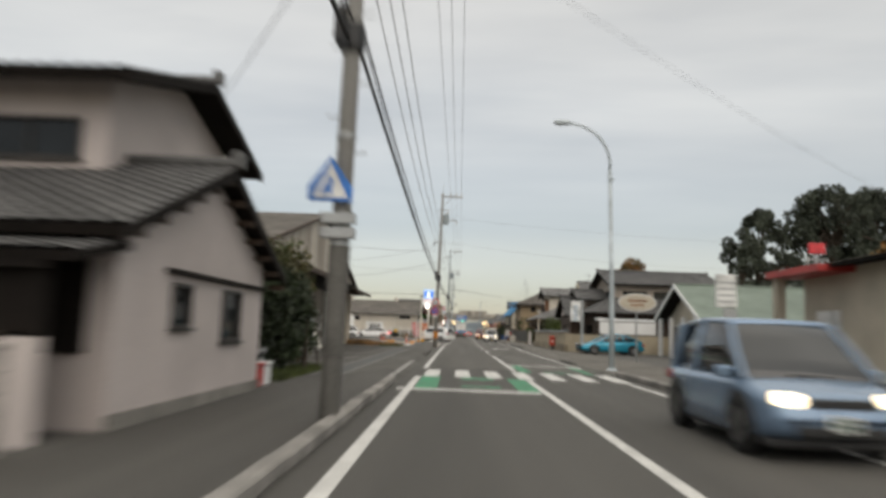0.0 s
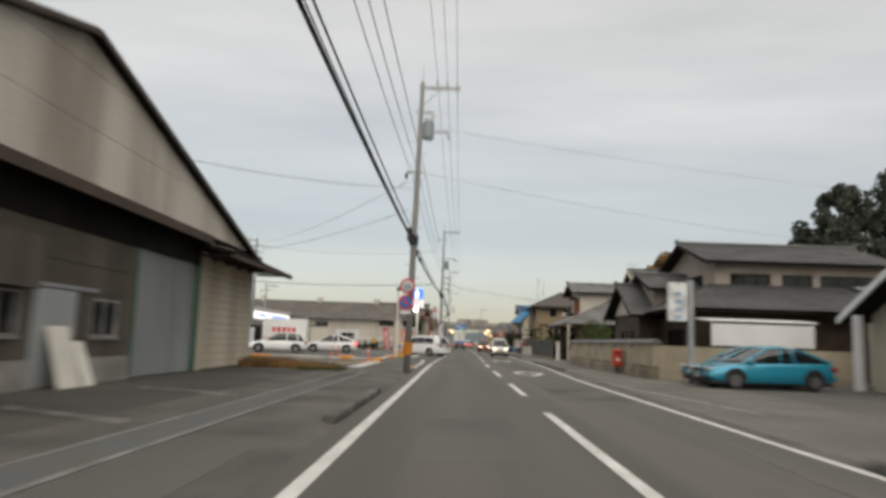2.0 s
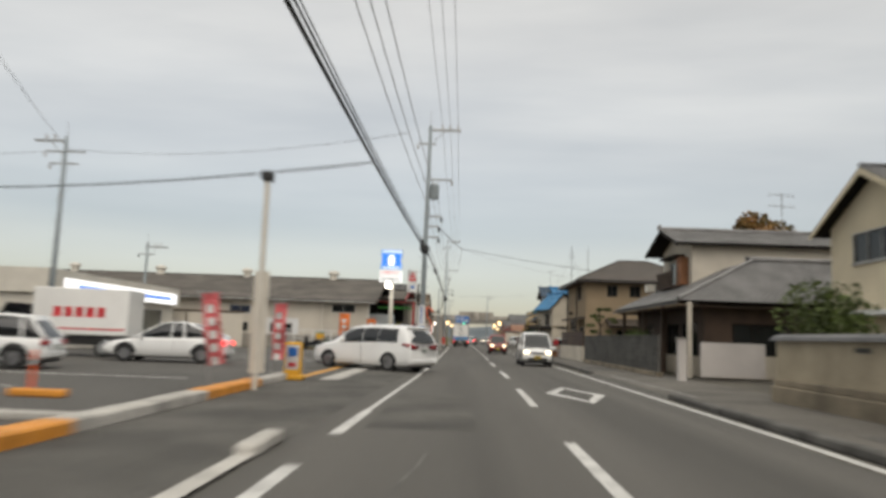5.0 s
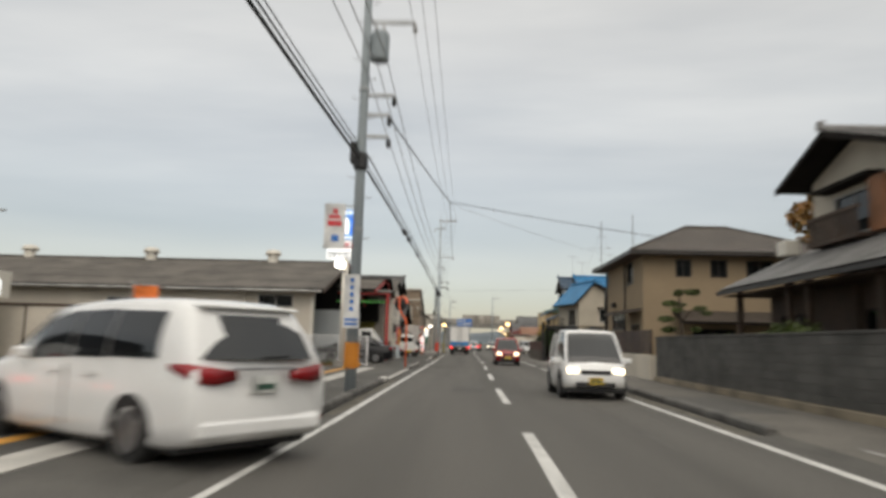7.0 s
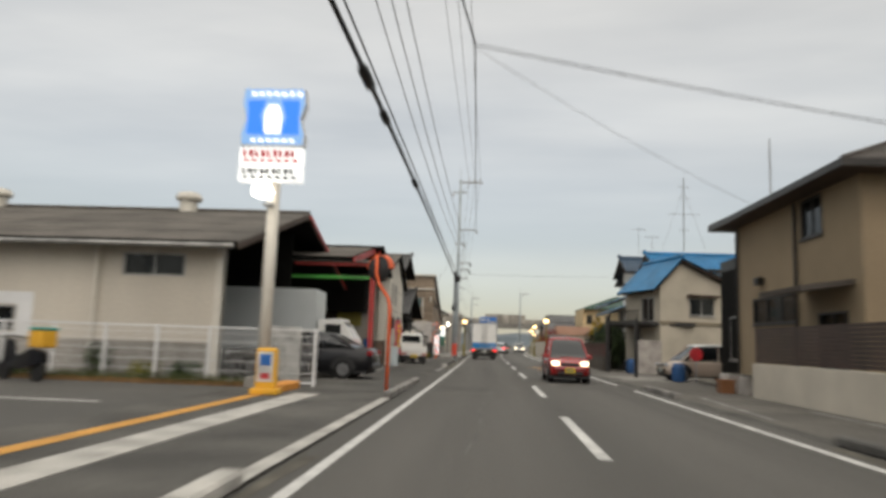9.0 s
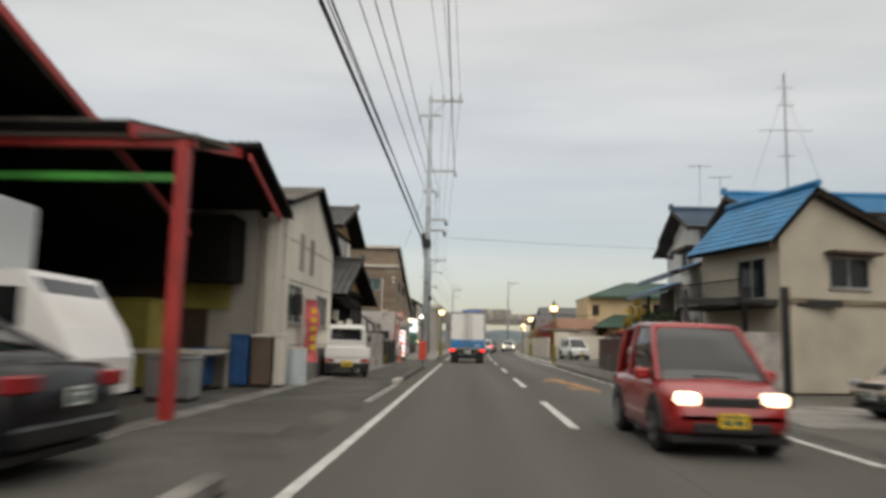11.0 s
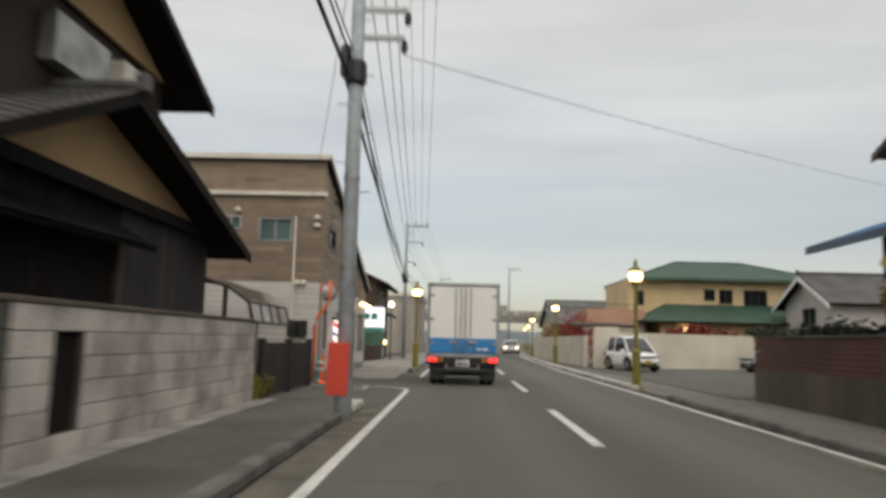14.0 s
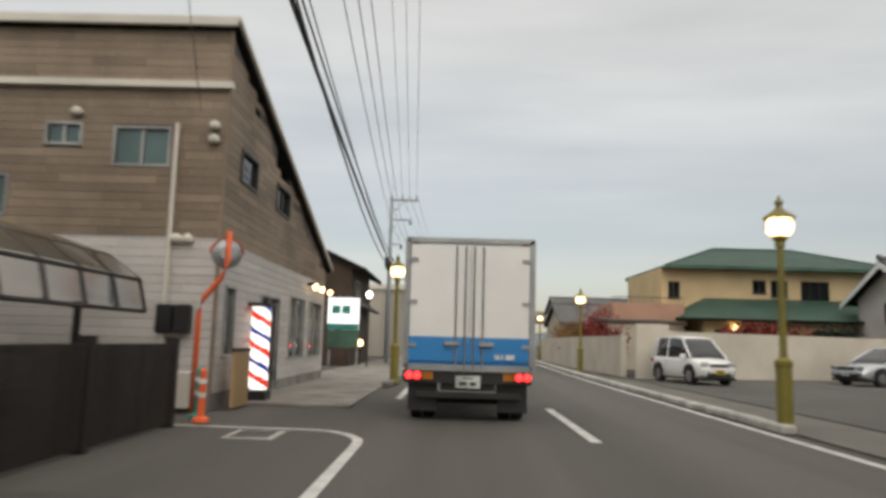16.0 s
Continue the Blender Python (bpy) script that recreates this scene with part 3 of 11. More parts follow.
UNDER = {"mat": WOOD_DARK}


def slope(parent, a, b, c, d, mat, style="tile", thick=0.12, name="roof_slope", label=""):
    """One roof slope: a slab with tiles, plain slates or corrugated sheet on it."""
    bm = sheet(nb(), [a, b, c, d] if (Vector(c) - Vector(d)).length > 0.01 else [a, b, c], thick)
    s = part(name, bm, UNDER["mat"] if style in ("tile", "slate") else SHEET_DARK, parent, label)
    bm = nb()
    if style == "tile":
        tiles(bm, a, b, c, d)
    elif style == "slate":
        tiles(bm, a, b, c, d, 1.2, 0.32, 0.0, 0.016)
    else:
        tiles(bm, a, b, c, d, 0.18, 1.8, 0.03, 0.012)
    part("roof_tile" if style != "sheet" else "roof_sheet", bm, mat, s, kind="stuff")
    return s


def gable_roof(parent, x0, x1, y0, y1, ze, zr, axis, mat, style="tile", over=0.5, verge=0.35, cap=True, mid=None):
    """Two slopes and a ridge cap over a rectangle; axis is the way the ridge runs. ze, zr: wall top and ridge height."""
    put = (lambda u, v, z: (u, v, z)) if axis == "x" else (lambda u, v, z: (v, u, z))
    u0, u1, v0, v1 = (x0, x1, y0, y1) if axis == "x" else (y0, y1, x0, x1)
    vm = (v0 + v1) / 2 if mid is None else mid
    u0, u1 = u0 - verge, u1 + verge
    for v, s in ((v0, -1), (v1, 1)):
        k = (zr - ze) / abs(vm - v)
        e = v + s * over
        zl = ze - over * k
        a, b, c, d = put(u0, e, zl + 0.12), put(u1, e, zl + 0.12), put(u1, vm, zr + 0.12), put(u0, vm, zr + 0.12)
        slope(parent, a, b, c, d, mat, style)
    if cap:
        bm = tube(nb(), [put(u0 - 0.03, vm, zr + 0.19), put(u1 + 0.03, vm, zr + 0.19)], 0.11 if style == "tile" else 0.06, 8)
        if style == "tile":
            for u in (u0 - 0.02, u1 + 0.02):
                p = put(u, vm, zr + 0.22)
                box(bm, p[0] - 0.1, p[0] + 0.1, p[1] - 0.1, p[1] + 0.1, p[2] - 0.12, p[2] + 0.16, bevel=0.03)
        part("ridge_cap", bm, mat, parent)
    for u, s in ((u0, -1), (u1, 1)):
        bm = nb()
        for v, e in ((v0, -1), (v1, 1)):
            k = (zr - ze) / abs(vm - v)
            q = v + e * over
            p = [put(u - s * 0.04, q, ze - over * k - 0.06), put(u - s * 0.04, vm, zr - 0.06), put(u - s * 0.04, vm, zr + 0.12), put(u - s * 0.04, q, ze - over * k + 0.12)]
            r = [(Vector(w) + Vector(put(s * 0.045, 0, 0))) for w in p]
            ring_loft(bm, [p, r])
        part("barge_board", bm, UNDER["mat"] if style == "tile" else mat, parent)


def hip_roof(parent, x0, x1, y0, y1, ze, zr, ridge, axis, mat, style="slate", over=0.6, fascia=None):
    """Four slopes; ridge: the two ends of the ridge along the axis."""
    x0, x1, y0, y1 = x0 - over, x1 + over, y0 - over, y1 + over
    if axis == "x":
        ym = (y0 + y1) / 2
        p, q = (ridge[0], ym, zr), (ridge[1], ym, zr)
        sets = [((x0, y0, ze), (x1, y0, ze), q, p), ((x1, y1, ze), (x0, y1, ze), p, q), ((x0, y1, ze), (x0, y0, ze), p, p), ((x1, y0, ze), (x1, y1, ze), q, q)]
    else:
        xm = (x0 + x1) / 2
        p, q = (xm, ridge[0], zr), (xm, ridge[1], zr)
        sets = [((x0, y1, ze), (x0, y0, ze), p, q), ((x1, y0, ze), (x1, y1, ze), q, p), ((x0, y0, ze), (x1, y0, ze), p, p), ((x1, y1, ze), (x0, y1, ze), q, q)]
    for s in sets:
        slope(parent, *s, mat, style)
    bm = tube(nb(), [Vector(p) + Vector((0, 0, 0.04)), Vector(q) + Vector((0, 0, 0.04))], 0.07, 8)
    for c in ((x0, y0), (x1, y0), (x1, y1), (x0, y1)):
        e = p if (Vector(p).xy - Vector(c)).length <= (Vector(q).xy - Vector(c)).length + 1e-6 else q
        tube(bm, [(c[0], c[1], ze + 0.05), (e[0], e[1], e[2] + 0.04)], 0.055, 6)
    part("ridge_cap", bm, mat, parent)
    bm = nb()
    t = 0.05
    for a in ((x0, x1, y0 - t, y0), (x0, x1, y1, y1 + t), (x0 - t, x0, y0 - t, y1 + t), (x1, x1 + t, y0 - t, y1 + t)):
        box(bm, *a, ze - 0.16, ze + 0.03)
    part("gutter", bm, fascia or BRONZE_FRAME, parent)
    bm = box(nb(), x0, x1, y0, y1, ze - 0.14, ze - 0.10)
    part("soffit", bm, WOOD_BROWN, parent)


def pent(parent, pts, mat, style="tile"):
    """A single lean-to slope."""
    return slope(parent, *pts, mat, style, 0.1)


def wire(name, p, q, sag, r, mat, label, group="overhead cables", parent=None, lumps=()):
    """A hanging cable; a thing of its own, or a part."""
    p, q = Vector(p), Vector(q)
    n = 22
    pts = []
    for i in range(n + 1):
        u = i / n
        w = p.lerp(q, u)
        w.z -= sag * 4 * u * (1 - u)
        pts.append(w)
    bm = tube(nb(), pts, r, 5)
    for u, rr, ln in lumps:
        i = min(n - 1, int(u * n))
        c = pts[i].lerp(pts[i + 1], u * n - i)
        d = (pts[i + 1] - pts[i]).normalized()
        tube(bm, [c - d * ln, c - d * ln * 0.7, c + d * ln * 0.7, c + d * ln], [r, rr, rr, r], 8)
    if parent:
        return part(name, bm, mat, parent)
    return solo(name, bm, mat, label, "cable", group, smooth=True)


def leaves(centres, radii, count, size, seed=0, squash=1.0):
    """Small leaf faces scattered through the outer part of a set of balls. Returns verts and faces."""
    rng = np.random.default_rng(seed)
    centres, radii = np.array(centres, float), np.array(radii, float)
    pick = rng.choice(len(centres), count, p=radii ** 2 / (radii ** 2).sum())
    d = rng.normal(size=(count, 3))
    d /= np.linalg.norm(d, axis=1)[:, None]
    rad = radii[pick] * rng.uniform(0.35, 1.08, count) ** 0.5
    p = centres[pick] + d * rad[:, None] * np.array([1, 1, squash])
    u = rng.normal(size=(count, 3))
    u /= np.linalg.norm(u, axis=1)[:, None]
    v = np.cross(u, rng.normal(size=(count, 3)))
    v /= np.linalg.norm(v, axis=1)[:, None]
    s = size * rng.uniform(0.6, 1.4, count)[:, None]
    vs = np.stack([p - u * s, p + v * s * 0.6, p + u * s, p - v * s * 0.6], 1).reshape(-1, 3)
    return vs, np.arange(count * 4).reshape(-1, 4)


def from_arrays(name, vs, fs, mat, parent, kind="", label=""):
    o = np.array(ORIGIN[root(parent)])
    me = bpy.data.meshes.new("mesh")
    me.from_pydata((vs - o).tolist(), [], fs.tolist())
    me.materials.append(mat)
    ob = new(name, me)
    ob.parent = parent
    return tagged(ob, label, kind=kind)


def tree(name, x, y, z, h, spread, mat, label, category="tree", seed=1, count=3500, leaf=0.22, low=0.35, squash=0.8, clumps=26, group="", clump=1.0):
    """A tapered trunk with limbs, and a crown of many small leaves in uneven clumps."""
    rng = random.Random(seed)
    t = thing(name, (x, y, z), label, category, group)
    bm = nb()
    bend = [(x + rng.uniform(-0.04, 0.04) * h * k, y + rng.uniform(-0.04, 0.04) * h * k, z + h * 0.8 * k) for k in (0, 0.25, 0.5, 0.75, 1)]
    tube(bm, bend, [0.035 * h * (1 - 0.8 * k / 4) for k in range(5)], 8)
    part("trunk", bm, BARK, t)
    cs, rs = [], []
    for k in range(clumps):
        a, f = rng.uniform(0, math.tau), rng.uniform(low, 0.97)
        wide = spread * math.sin(math.pi * min(1, max(0.12, (f - low) / (1 - low) * 0.86 + 0.12))) ** 0.7
        r = rng.uniform(0.35, 1.0) * wide
        c = (x + r * math.cos(a), y + r * math.sin(a), z + h * f * 0.95)
        cs.append(c)
        rs.append(clump * spread * rng.uniform(0.22, 0.42))
        if k % 3 == 0:
            bm = nb()
            s = bend[min(4, 1 + int(f * 3.2))]
            tube(bm, [s, ((s[0] + c[0]) / 2, (s[1] + c[1]) / 2, (s[2] + c[2]) / 2 + 0.05 * h), c], [0.013 * h, 0.008 * h, 0.003 * h], 5)
            part("limb", bm, BARK, t)
    vs, fs = leaves(cs, rs, count, leaf, seed, squash)
    from_arrays("crown", vs, fs, mat, t, kind="stuff")
    return t


def bush(name, x0, x1, y0, y1, z0, z1, mat, label, seed=3, count=1500, leaf=0.09, category="shrub"):
    rng = random.Random(seed)
    t = thing(name, ((x0 + x1) / 2, (y0 + y1) / 2, z0), label, category)
    for k in range(5):
        a = (x0 + (x1 - x0) * rng.random(), y0 + (y1 - y0) * rng.random(), z0)
        bm = tube(nb(), [a, (a[0] + rng.uniform(-0.2, 0.2), a[1] + rng.uniform(-0.2, 0.2), z0 + (z1 - z0) * 0.8)], [0.04, 0.015], 5)
        part("stem", bm, BARK, t)
    r = min(x1 - x0, y1 - y0, z1 - z0) * 0.42
    n = max(6, int((x1 - x0) * (y1 - y0) * (z1 - z0) / r ** 3))
    n = min(n, 60)
    cs = [(rng.uniform(x0 + r * 0.7, x1 - r * 0.7), rng.uniform(y0 + r * 0.7, y1 - r * 0.7), rng.uniform(z0 + r * 0.8, z1 - r * 0.7)) for _ in range(n)]
    vs, fs = leaves(cs, [r * rng.uniform(0.7, 1.1) for _ in cs], count, leaf, seed)
    vs[:, 2] = np.maximum(vs[:, 2], z0 + 0.01)
    from_arrays("foliage", vs, fs, mat, t, kind="stuff")
    return t


def grass_patch(x0, x1, y0, y1, z, mat, count, tall, label, seed=5, name="dry_grass"):
    rng = np.random.default_rng(seed)
    p = np.stack([rng.uniform(x0, x1, count), rng.uniform(y0, y1, count), np.full(count, z)], 1)
    hh = tall * rng.uniform(0.4, 1.1, count)
    lean = rng.normal(0, 0.35, (count, 2)) * hh[:, None]
    w = rng.normal(size=(count, 2)); w = 0.012 * w / np.linalg.norm(w, axis=1)[:, None]
    w3 = np.concatenate([w, np.zeros((count, 1))], 1)
    top = p + np.concatenate([lean, hh[:, None]], 1)
    vs = np.stack([p - w3, p + w3, top], 1).reshape(-1, 3)
    me = bpy.data.meshes.new("mesh")
    o = np.array([(x0 + x1) / 2, (y0 + y1) / 2, z])
    me.from_pydata((vs - o).tolist(), [], np.arange(count * 3).reshape(-1, 3).tolist())
    me.materials.append(mat)
    ob = new(name, me)
    ob.location = o
    return tagged(ob, label, "grass", kind="stuff")


def pieces(parent, name, mesh, places):
    """Alike pieces as objects of their own on one mesh, under their thing; places in the thing's own coordinates."""
    for m in places:
        ob = bpy.data.objects.new(name, mesh)
        scene.collection.objects.link(ob)
        ob.parent = parent
        ob.matrix_basis = m


def marks(parent, axis, d0, d1, rows, mat, name="lettering_bar"):
    """Plain bars for writing that cannot be read: rows of u0, u1, z0, z1 on a face."""
    put = AX[axis]
    for a, b, c, e in rows:
        part(name, ring_loft(nb(), [[put(q, a, c), put(q, b, c), put(q, b, e), put(q, a, e)] for q in (d0, d1)]), mat, parent)


# ---- ground, road, markings, kerbs ----
def bend(y):
    return 0.0006 * max(0.0, y - 160.0) ** 2


def ease(y, rows):
    """A smooth line through a few (y, value) rows."""
    if y <= rows[0][0]:
        return rows[0][1]
    for (a, p), (b, q) in zip(rows, rows[1:]):
        if y <= b:
            u = (y - a) / (b - a)
            u = u * u * (3 - 2 * u)
            return p + (q - p) * u
    return rows[-1][1]


def left_line(y):
    return ease(y, ((62, -1.75), (92, -1.31), (128, -1.20))) + bend(y)


def centre_line(y):
    return ease(y, ((62, 1.33), (92, 1.66), (128, 1.92))) + bend(y)


def right_line(y):
    return ease(y, ((50, 4.12), (72, 4.72), (128, 4.92))) + bend(y)


def left_kerb(y):
    return ease(y, ((70, -2.28), (90, -1.80), (128, -1.82))) + bend(y)


def right_kerb(y):
    return ease(y, ((20, 4.75), (36, 4.30), (62, 4.95), (100, 5.45), (118, 5.40), (140, 5.05), (165, 5.25))) + bend(y)


def strip(bm, f0, f1, y0, y1, z, step=2.0, thick=0.0):
    n = max(1, math.ceil((y1 - y0) / step))
    ys = [y0 + (y1 - y0) * i / n for i in range(n + 1)]
    if thick:
        ring_loft(bm, [[(f0(y), y, z - thick), (f1(y), y, z - thick), (f1(y), y, z), (f0(y), y, z)] for y in ys])
    else:
        ring_loft(bm, [[(f0(y), y, z), (f1(y), y, z)] for y in ys], cap=False, closed=False)
    return bm


bm = nb()
box(bm, -1500, 1500, -400, 2600, -0.30, -0.06)
tagged(solo("ground", bm, EARTH, "dull bare earth stretching to the horizon", "ground"), kind="structure")
bm = strip(nb(), lambda y: -5.2 + bend(y), lambda y: 8.2 + bend(y), -60, 420, 0.0, 4.0, 0.05)
tagged(solo("road", bm, ASPHALT, "grey worn asphalt two-lane road", "road"), kind="structure")


def pavement(name, f0, f1, y0, y1, z, mat, label):
    return tagged(solo(name, strip(nb(), f0, f1, y0, y1, z, 3.0, 0.045), mat, label, "pavement"), kind="structure")


pavement("pavement_left", lambda y: -5.6 + bend(y), lambda y: left_kerb(y) - 0.10, -40, 149.6, 0.035, ASPHALT_OLD, "old patched grey asphalt footway behind the kerb")
pavement("pavement_left_far", lambda y: -5.0 + bend(y), lambda y: left_kerb(y) - 0.10, 157.5, 330, 0.05, CONCRETE, "pale concrete footway along the shop fronts")
pavement("pavement_right", lambda y: right_kerb(y) + 0.10, lambda y: 8.6 + bend(y), -40, 330, 0.035, FOOTWAY_PALE, "old pale grey asphalt footway beside garden walls")
pavement("yard_left", lambda y: -26, lambda y: -5.6, 19.5, 57.5, 0.02, YARD, "worn asphalt yard in front of the warehouse")
pavement("car_park_left", lambda y: -42, lambda y: -4.3, 57.5, 114.2, 0.03, ASPHALT_NEW, "dark fresh asphalt car park of the shop")
pavement("car_park_right", lambda y: 8.6, lambda y: 34, 12, 58, 0.03, ASPHALT_NEW, "dark asphalt forecourt beside the road")
pavement("yard_right", lambda y: 6.9, lambda y: 30, 152.4, 178.0, 0.06, ASPHALT_NEW, "grey asphalt yard used for parking")

# painted lines


def mark(name, bm, mat, label, category="road marking", group=""):
    return tagged(solo(name, bm, mat, label, category, group), kind="structure")


def sloping(bm, f0, z0, f1, z1, y0, y1):
    n = max(1, math.ceil((y1 - y0) / 2.0))
    ys = [y0 + (y1 - y0) * i / n for i in range(n + 1)]
    return ring_loft(bm, [[(f0(y), y, z0), (f1(y), y, z1)] for y in ys], cap=False, closed=False)


def line(f, w, y0, y1, mat, label, group="road lines", name="road_line", z=0.005):
    return mark(name, strip(nb(), lambda y: f(y) - w / 2, lambda y: f(y) + w / 2, y0, y1, z, 3.0), mat, label, group=group)


for a, b in ((-40, 20.6), (25.2, 66.9), (69.2, 72.2), (89.5, 151.6)):
    line(left_line, 0.17 if a < 89 else 0.13, a, b, ROAD_WHITE, "solid white edge line")
line(left_line, 0.10, 72.2, 89.5, ROAD_WHITE, "thin white edge line across the entrance")
for y in (74.0, 77.5, 81.0, 84.5):
    line(lambda v: left_line(v) - 0.75, 0.13, y, y + 1.6, ROAD_WORN, "short worn white edge dash", "edge dashes")
line(centre_line, 0.16, -40, 20.4, ROAD_WHITE, "solid white centre line")
line(centre_line, 0.16, 25.2, 40.0, ROAD_WHITE, "solid white centre line")
for y in (44.4, 54.3, 64.3, 74.2, 84.1, 94.1, 104.0, 113.9, 123.9, 133.8, 143.7, 153.7, 163.7, 173.6, 183.5, 193.5, 203.0):
    line(centre_line, 0.16, y, y + 4.9, ROAD_WHITE, "white centre dash", "centre dashes")
line(right_line, 0.15, -40, 20.6, ROAD_WHITE, "solid white edge line")
line(right_line, 0.15, 28, 118, ROAD_WHITE, "solid white edge line")
line(right_line, 0.15, 121, 330, ROAD_WHITE, "solid white edge line")
line(left_line, 0.15, 160, 330, ROAD_WHITE, "solid white edge line")
line(lambda y: 4.42 + (53.6 - y) * 0.108, 0.12, 41.0, 54.0, ROAD_WORN, "worn white line slanting off towards the forecourt", z=0.041)
line(lambda y: 8.2 - (y - 40) * 0.02, 0.13, 30, 56, ROAD_WORN, "faded white line along the forecourt")
# footway edge lines in front of the warehouse
line(lambda y: -2.44, 0.16, 19.5, 29.6, ROAD_WORN, "worn white line beside the footway", z=0.0465)
line(lambda y: -3.76, 0.10, 19, 53, ROAD_FAINT, "faint white line on the footway", z=0.0465)
line(lambda y: -4.46, 0.08, 19, 55, ROAD_FAINT, "faint white line along the yard", z=0.0465)
for k, y in enumerate((26, 31, 36, 41)):
    bm = sheet(nb(), [(-7.4, y + 1.2, 0.045), (-4.9, y, 0.045), (-4.9, y + 0.12, 0.045), (-7.4, y + 1.32, 0.045)], 0.004)
    mark("bay_line", bm, ROAD_WORN, "faded white parking bay line", group="yard bay lines")
line(lambda y: 5.86, 0.12, 78, 88, ROAD_WORN, "worn white line at the footway entrance", z=0.041)
line(lambda y: 5.83 + (y - 110.6) * 0.065, 0.12, 109.6, 115.4, ROAD_WORN, "worn white line at the footway entrance", z=0.041)
line(lambda y: 7.5, 0.12, 107.0, 112.0, ROAD_WORN, "worn white line beside the low wall", z=0.041)
# drain strip along the foot of the shed
for a, b in ((118.0, 131.5), (131.5, 142.4)):
    mark("drain_strip", strip(nb(), lambda y: -4.42, lambda y: -3.98, a, b, 0.05, 3.0, 0.012), KERB, "pale concrete drain cover strip", "drain")
    mark("drain_slot", strip(nb(), lambda y: -4.50, lambda y: -4.42, a, b, 0.044, 3.0), KERB_DARK, "dark open drain slot along the wall foot", "drain")
line(lambda y: left_kerb(y) + 0.02, 0.2, 127.4, 133.6, ROAD_WORN, "worn pale paint along the kerb", z=0.008)
for a, b in ((57.6, 67.2), (101.6, 111.2)):
    line(lambda y: left_kerb(y), 0.2, a, b, KERB_PALE, "flush pale kerb line along the lane", z=0.0385)
mark("wall_strip", strip(nb(), lambda y: -3.94, lambda y: -3.55, 139.6, 149.0, 0.044, 3.0, 0.01), KERB, "pale concrete strip along the wall foot", "drain")
# faded blue lane between the footway lines before the warehouse
BLUE_LANE = surface("faded_blue_lane_paint", (0.080, 0.086, 0.088), 0.9, 0.3, 1.4, 30, 0.3, second=(0.088, 0.083, 0.075))
mark("footway_lane", strip(nb(), lambda y: -4.42, lambda y: -3.82, 20.5, 46.0, 0.0415, 3.0), BLUE_LANE, "faded blue-grey painted footway lane")
for a, b in ((17.8, 37.0), (43.4, 54.4), (68.4, 90.0), (118.6, 127.4)):
    mark("footway_ramp", sloping(nb(), lambda y: left_kerb(y) - 0.102, 0.0355, lambda y: left_kerb(y) + 0.15, 0.002, a, b), ASPHALT_OLD, "asphalt sloping from footway to road", "pavement")
for a, b in ((24.2, 31.4), (34.6, 62.5), (77.5, 89.5), (106, 115), (118.4, 136)):
    mark("footway_ramp", sloping(nb(), lambda y: right_kerb(y) - 0.15, 0.002, lambda y: right_kerb(y) + 0.102, 0.0355, a, b), ASPHALT_OLD, "asphalt sloping from footway to road", "pavement")
mark("resurfaced_lane", strip(nb(), lambda y: left_kerb(y) + 0.11, lambda y: right_kerb(y) - 0.16, -40, 26.0, 0.0022, 3.0), ASPHALT_DARK, "darker resurfaced stretch of the road")
mark("resurfaced_footway", strip(nb(), lambda y: -4.55, lambda y: left_kerb(y) - 0.11, -30, 20.0, 0.0375, 3.0), ASPHALT_DARK, "dark patched footway asphalt")
# patches and sealed cracks in the asphalt
for x0, x1, y0, y1, m in ((-0.9, 0.5, 34.0, 38.5, ASPHALT_NEW), (2.1, 3.9, 43.0, 50.5, ASPHALT_OLD), (-1.4, 0.2, 70.0, 76.4, ASPHALT_OLD), (0.4, 1.3, 97.5, 101.6, ASPHALT_NEW), (-1.0, 0.8, 113.5, 117.0, ASPHALT_OLD), (2.4, 4.3, 118.0, 126.5, ASPHALT_NEW), (-0.9, 0.1, 141.0, 146.0, ASPHALT_NEW), (-4.2, -2.6, 31.0, 35.0, ASPHALT_NEW), (-3.6, -2.2, 122.0, 127.5, ASPHALT_NEW), (5.9, 7.2, 66.0, 71.0, ASPHALT_NEW), (5.9, 7.3, 93.0, 97.5, ASPHALT_NEW)):
    zz = 0.003 if -2 < x0 < 5 else 0.039
    mark("asphalt_patch", sheet(nb(), [(x0, y0, zz), (x1, y0 + 0.06, zz), (x1 - 0.05, y1, zz), (x0 + 0.04, y1 - 0.08, zz)], 0.002), m, "rectangular patch of newer asphalt", group="asphalt patches")
rng = random.Random(77)
for y0, x0, dx, n in ((28, 3.1, 0.02, 16), (56, -0.6, 0.015, 18), (88, 3.4, -0.01, 20), (104, 0.1, 0.02, 18), (130, -0.5, 0.03, 18), (36, -5.4, 0.03, 12), (138, 6.1, 0.0, 14)):
    pts, x = [], x0
    for k in range(n):
        x += rng.uniform(-0.07, 0.07) + dx
        pts.append((x, y0 + k * 0.7))
    zz = 0.0042 if -2 < x0 < 5 else 0.0385
    bm = nb()
    ring_loft(bm, [[(px - 0.018 - 0.012 * (k % 2), py, zz), (px + 0.018, py, zz)] for k, (px, py) in enumerate(pts)], cap=False, closed=False)
    mark("sealed_crack", bm, KERB_DARK, "dark sealed crack wandering along the asphalt", group="sealed cracks")
mark("apron", strip(nb(), lambda y: right_kerb(y) + 0.5, lambda y: 9.6, 124.6, 129.0, 0.041, 3.0, 0.008), CONCRETE, "pale concrete apron before the house", "pavement")
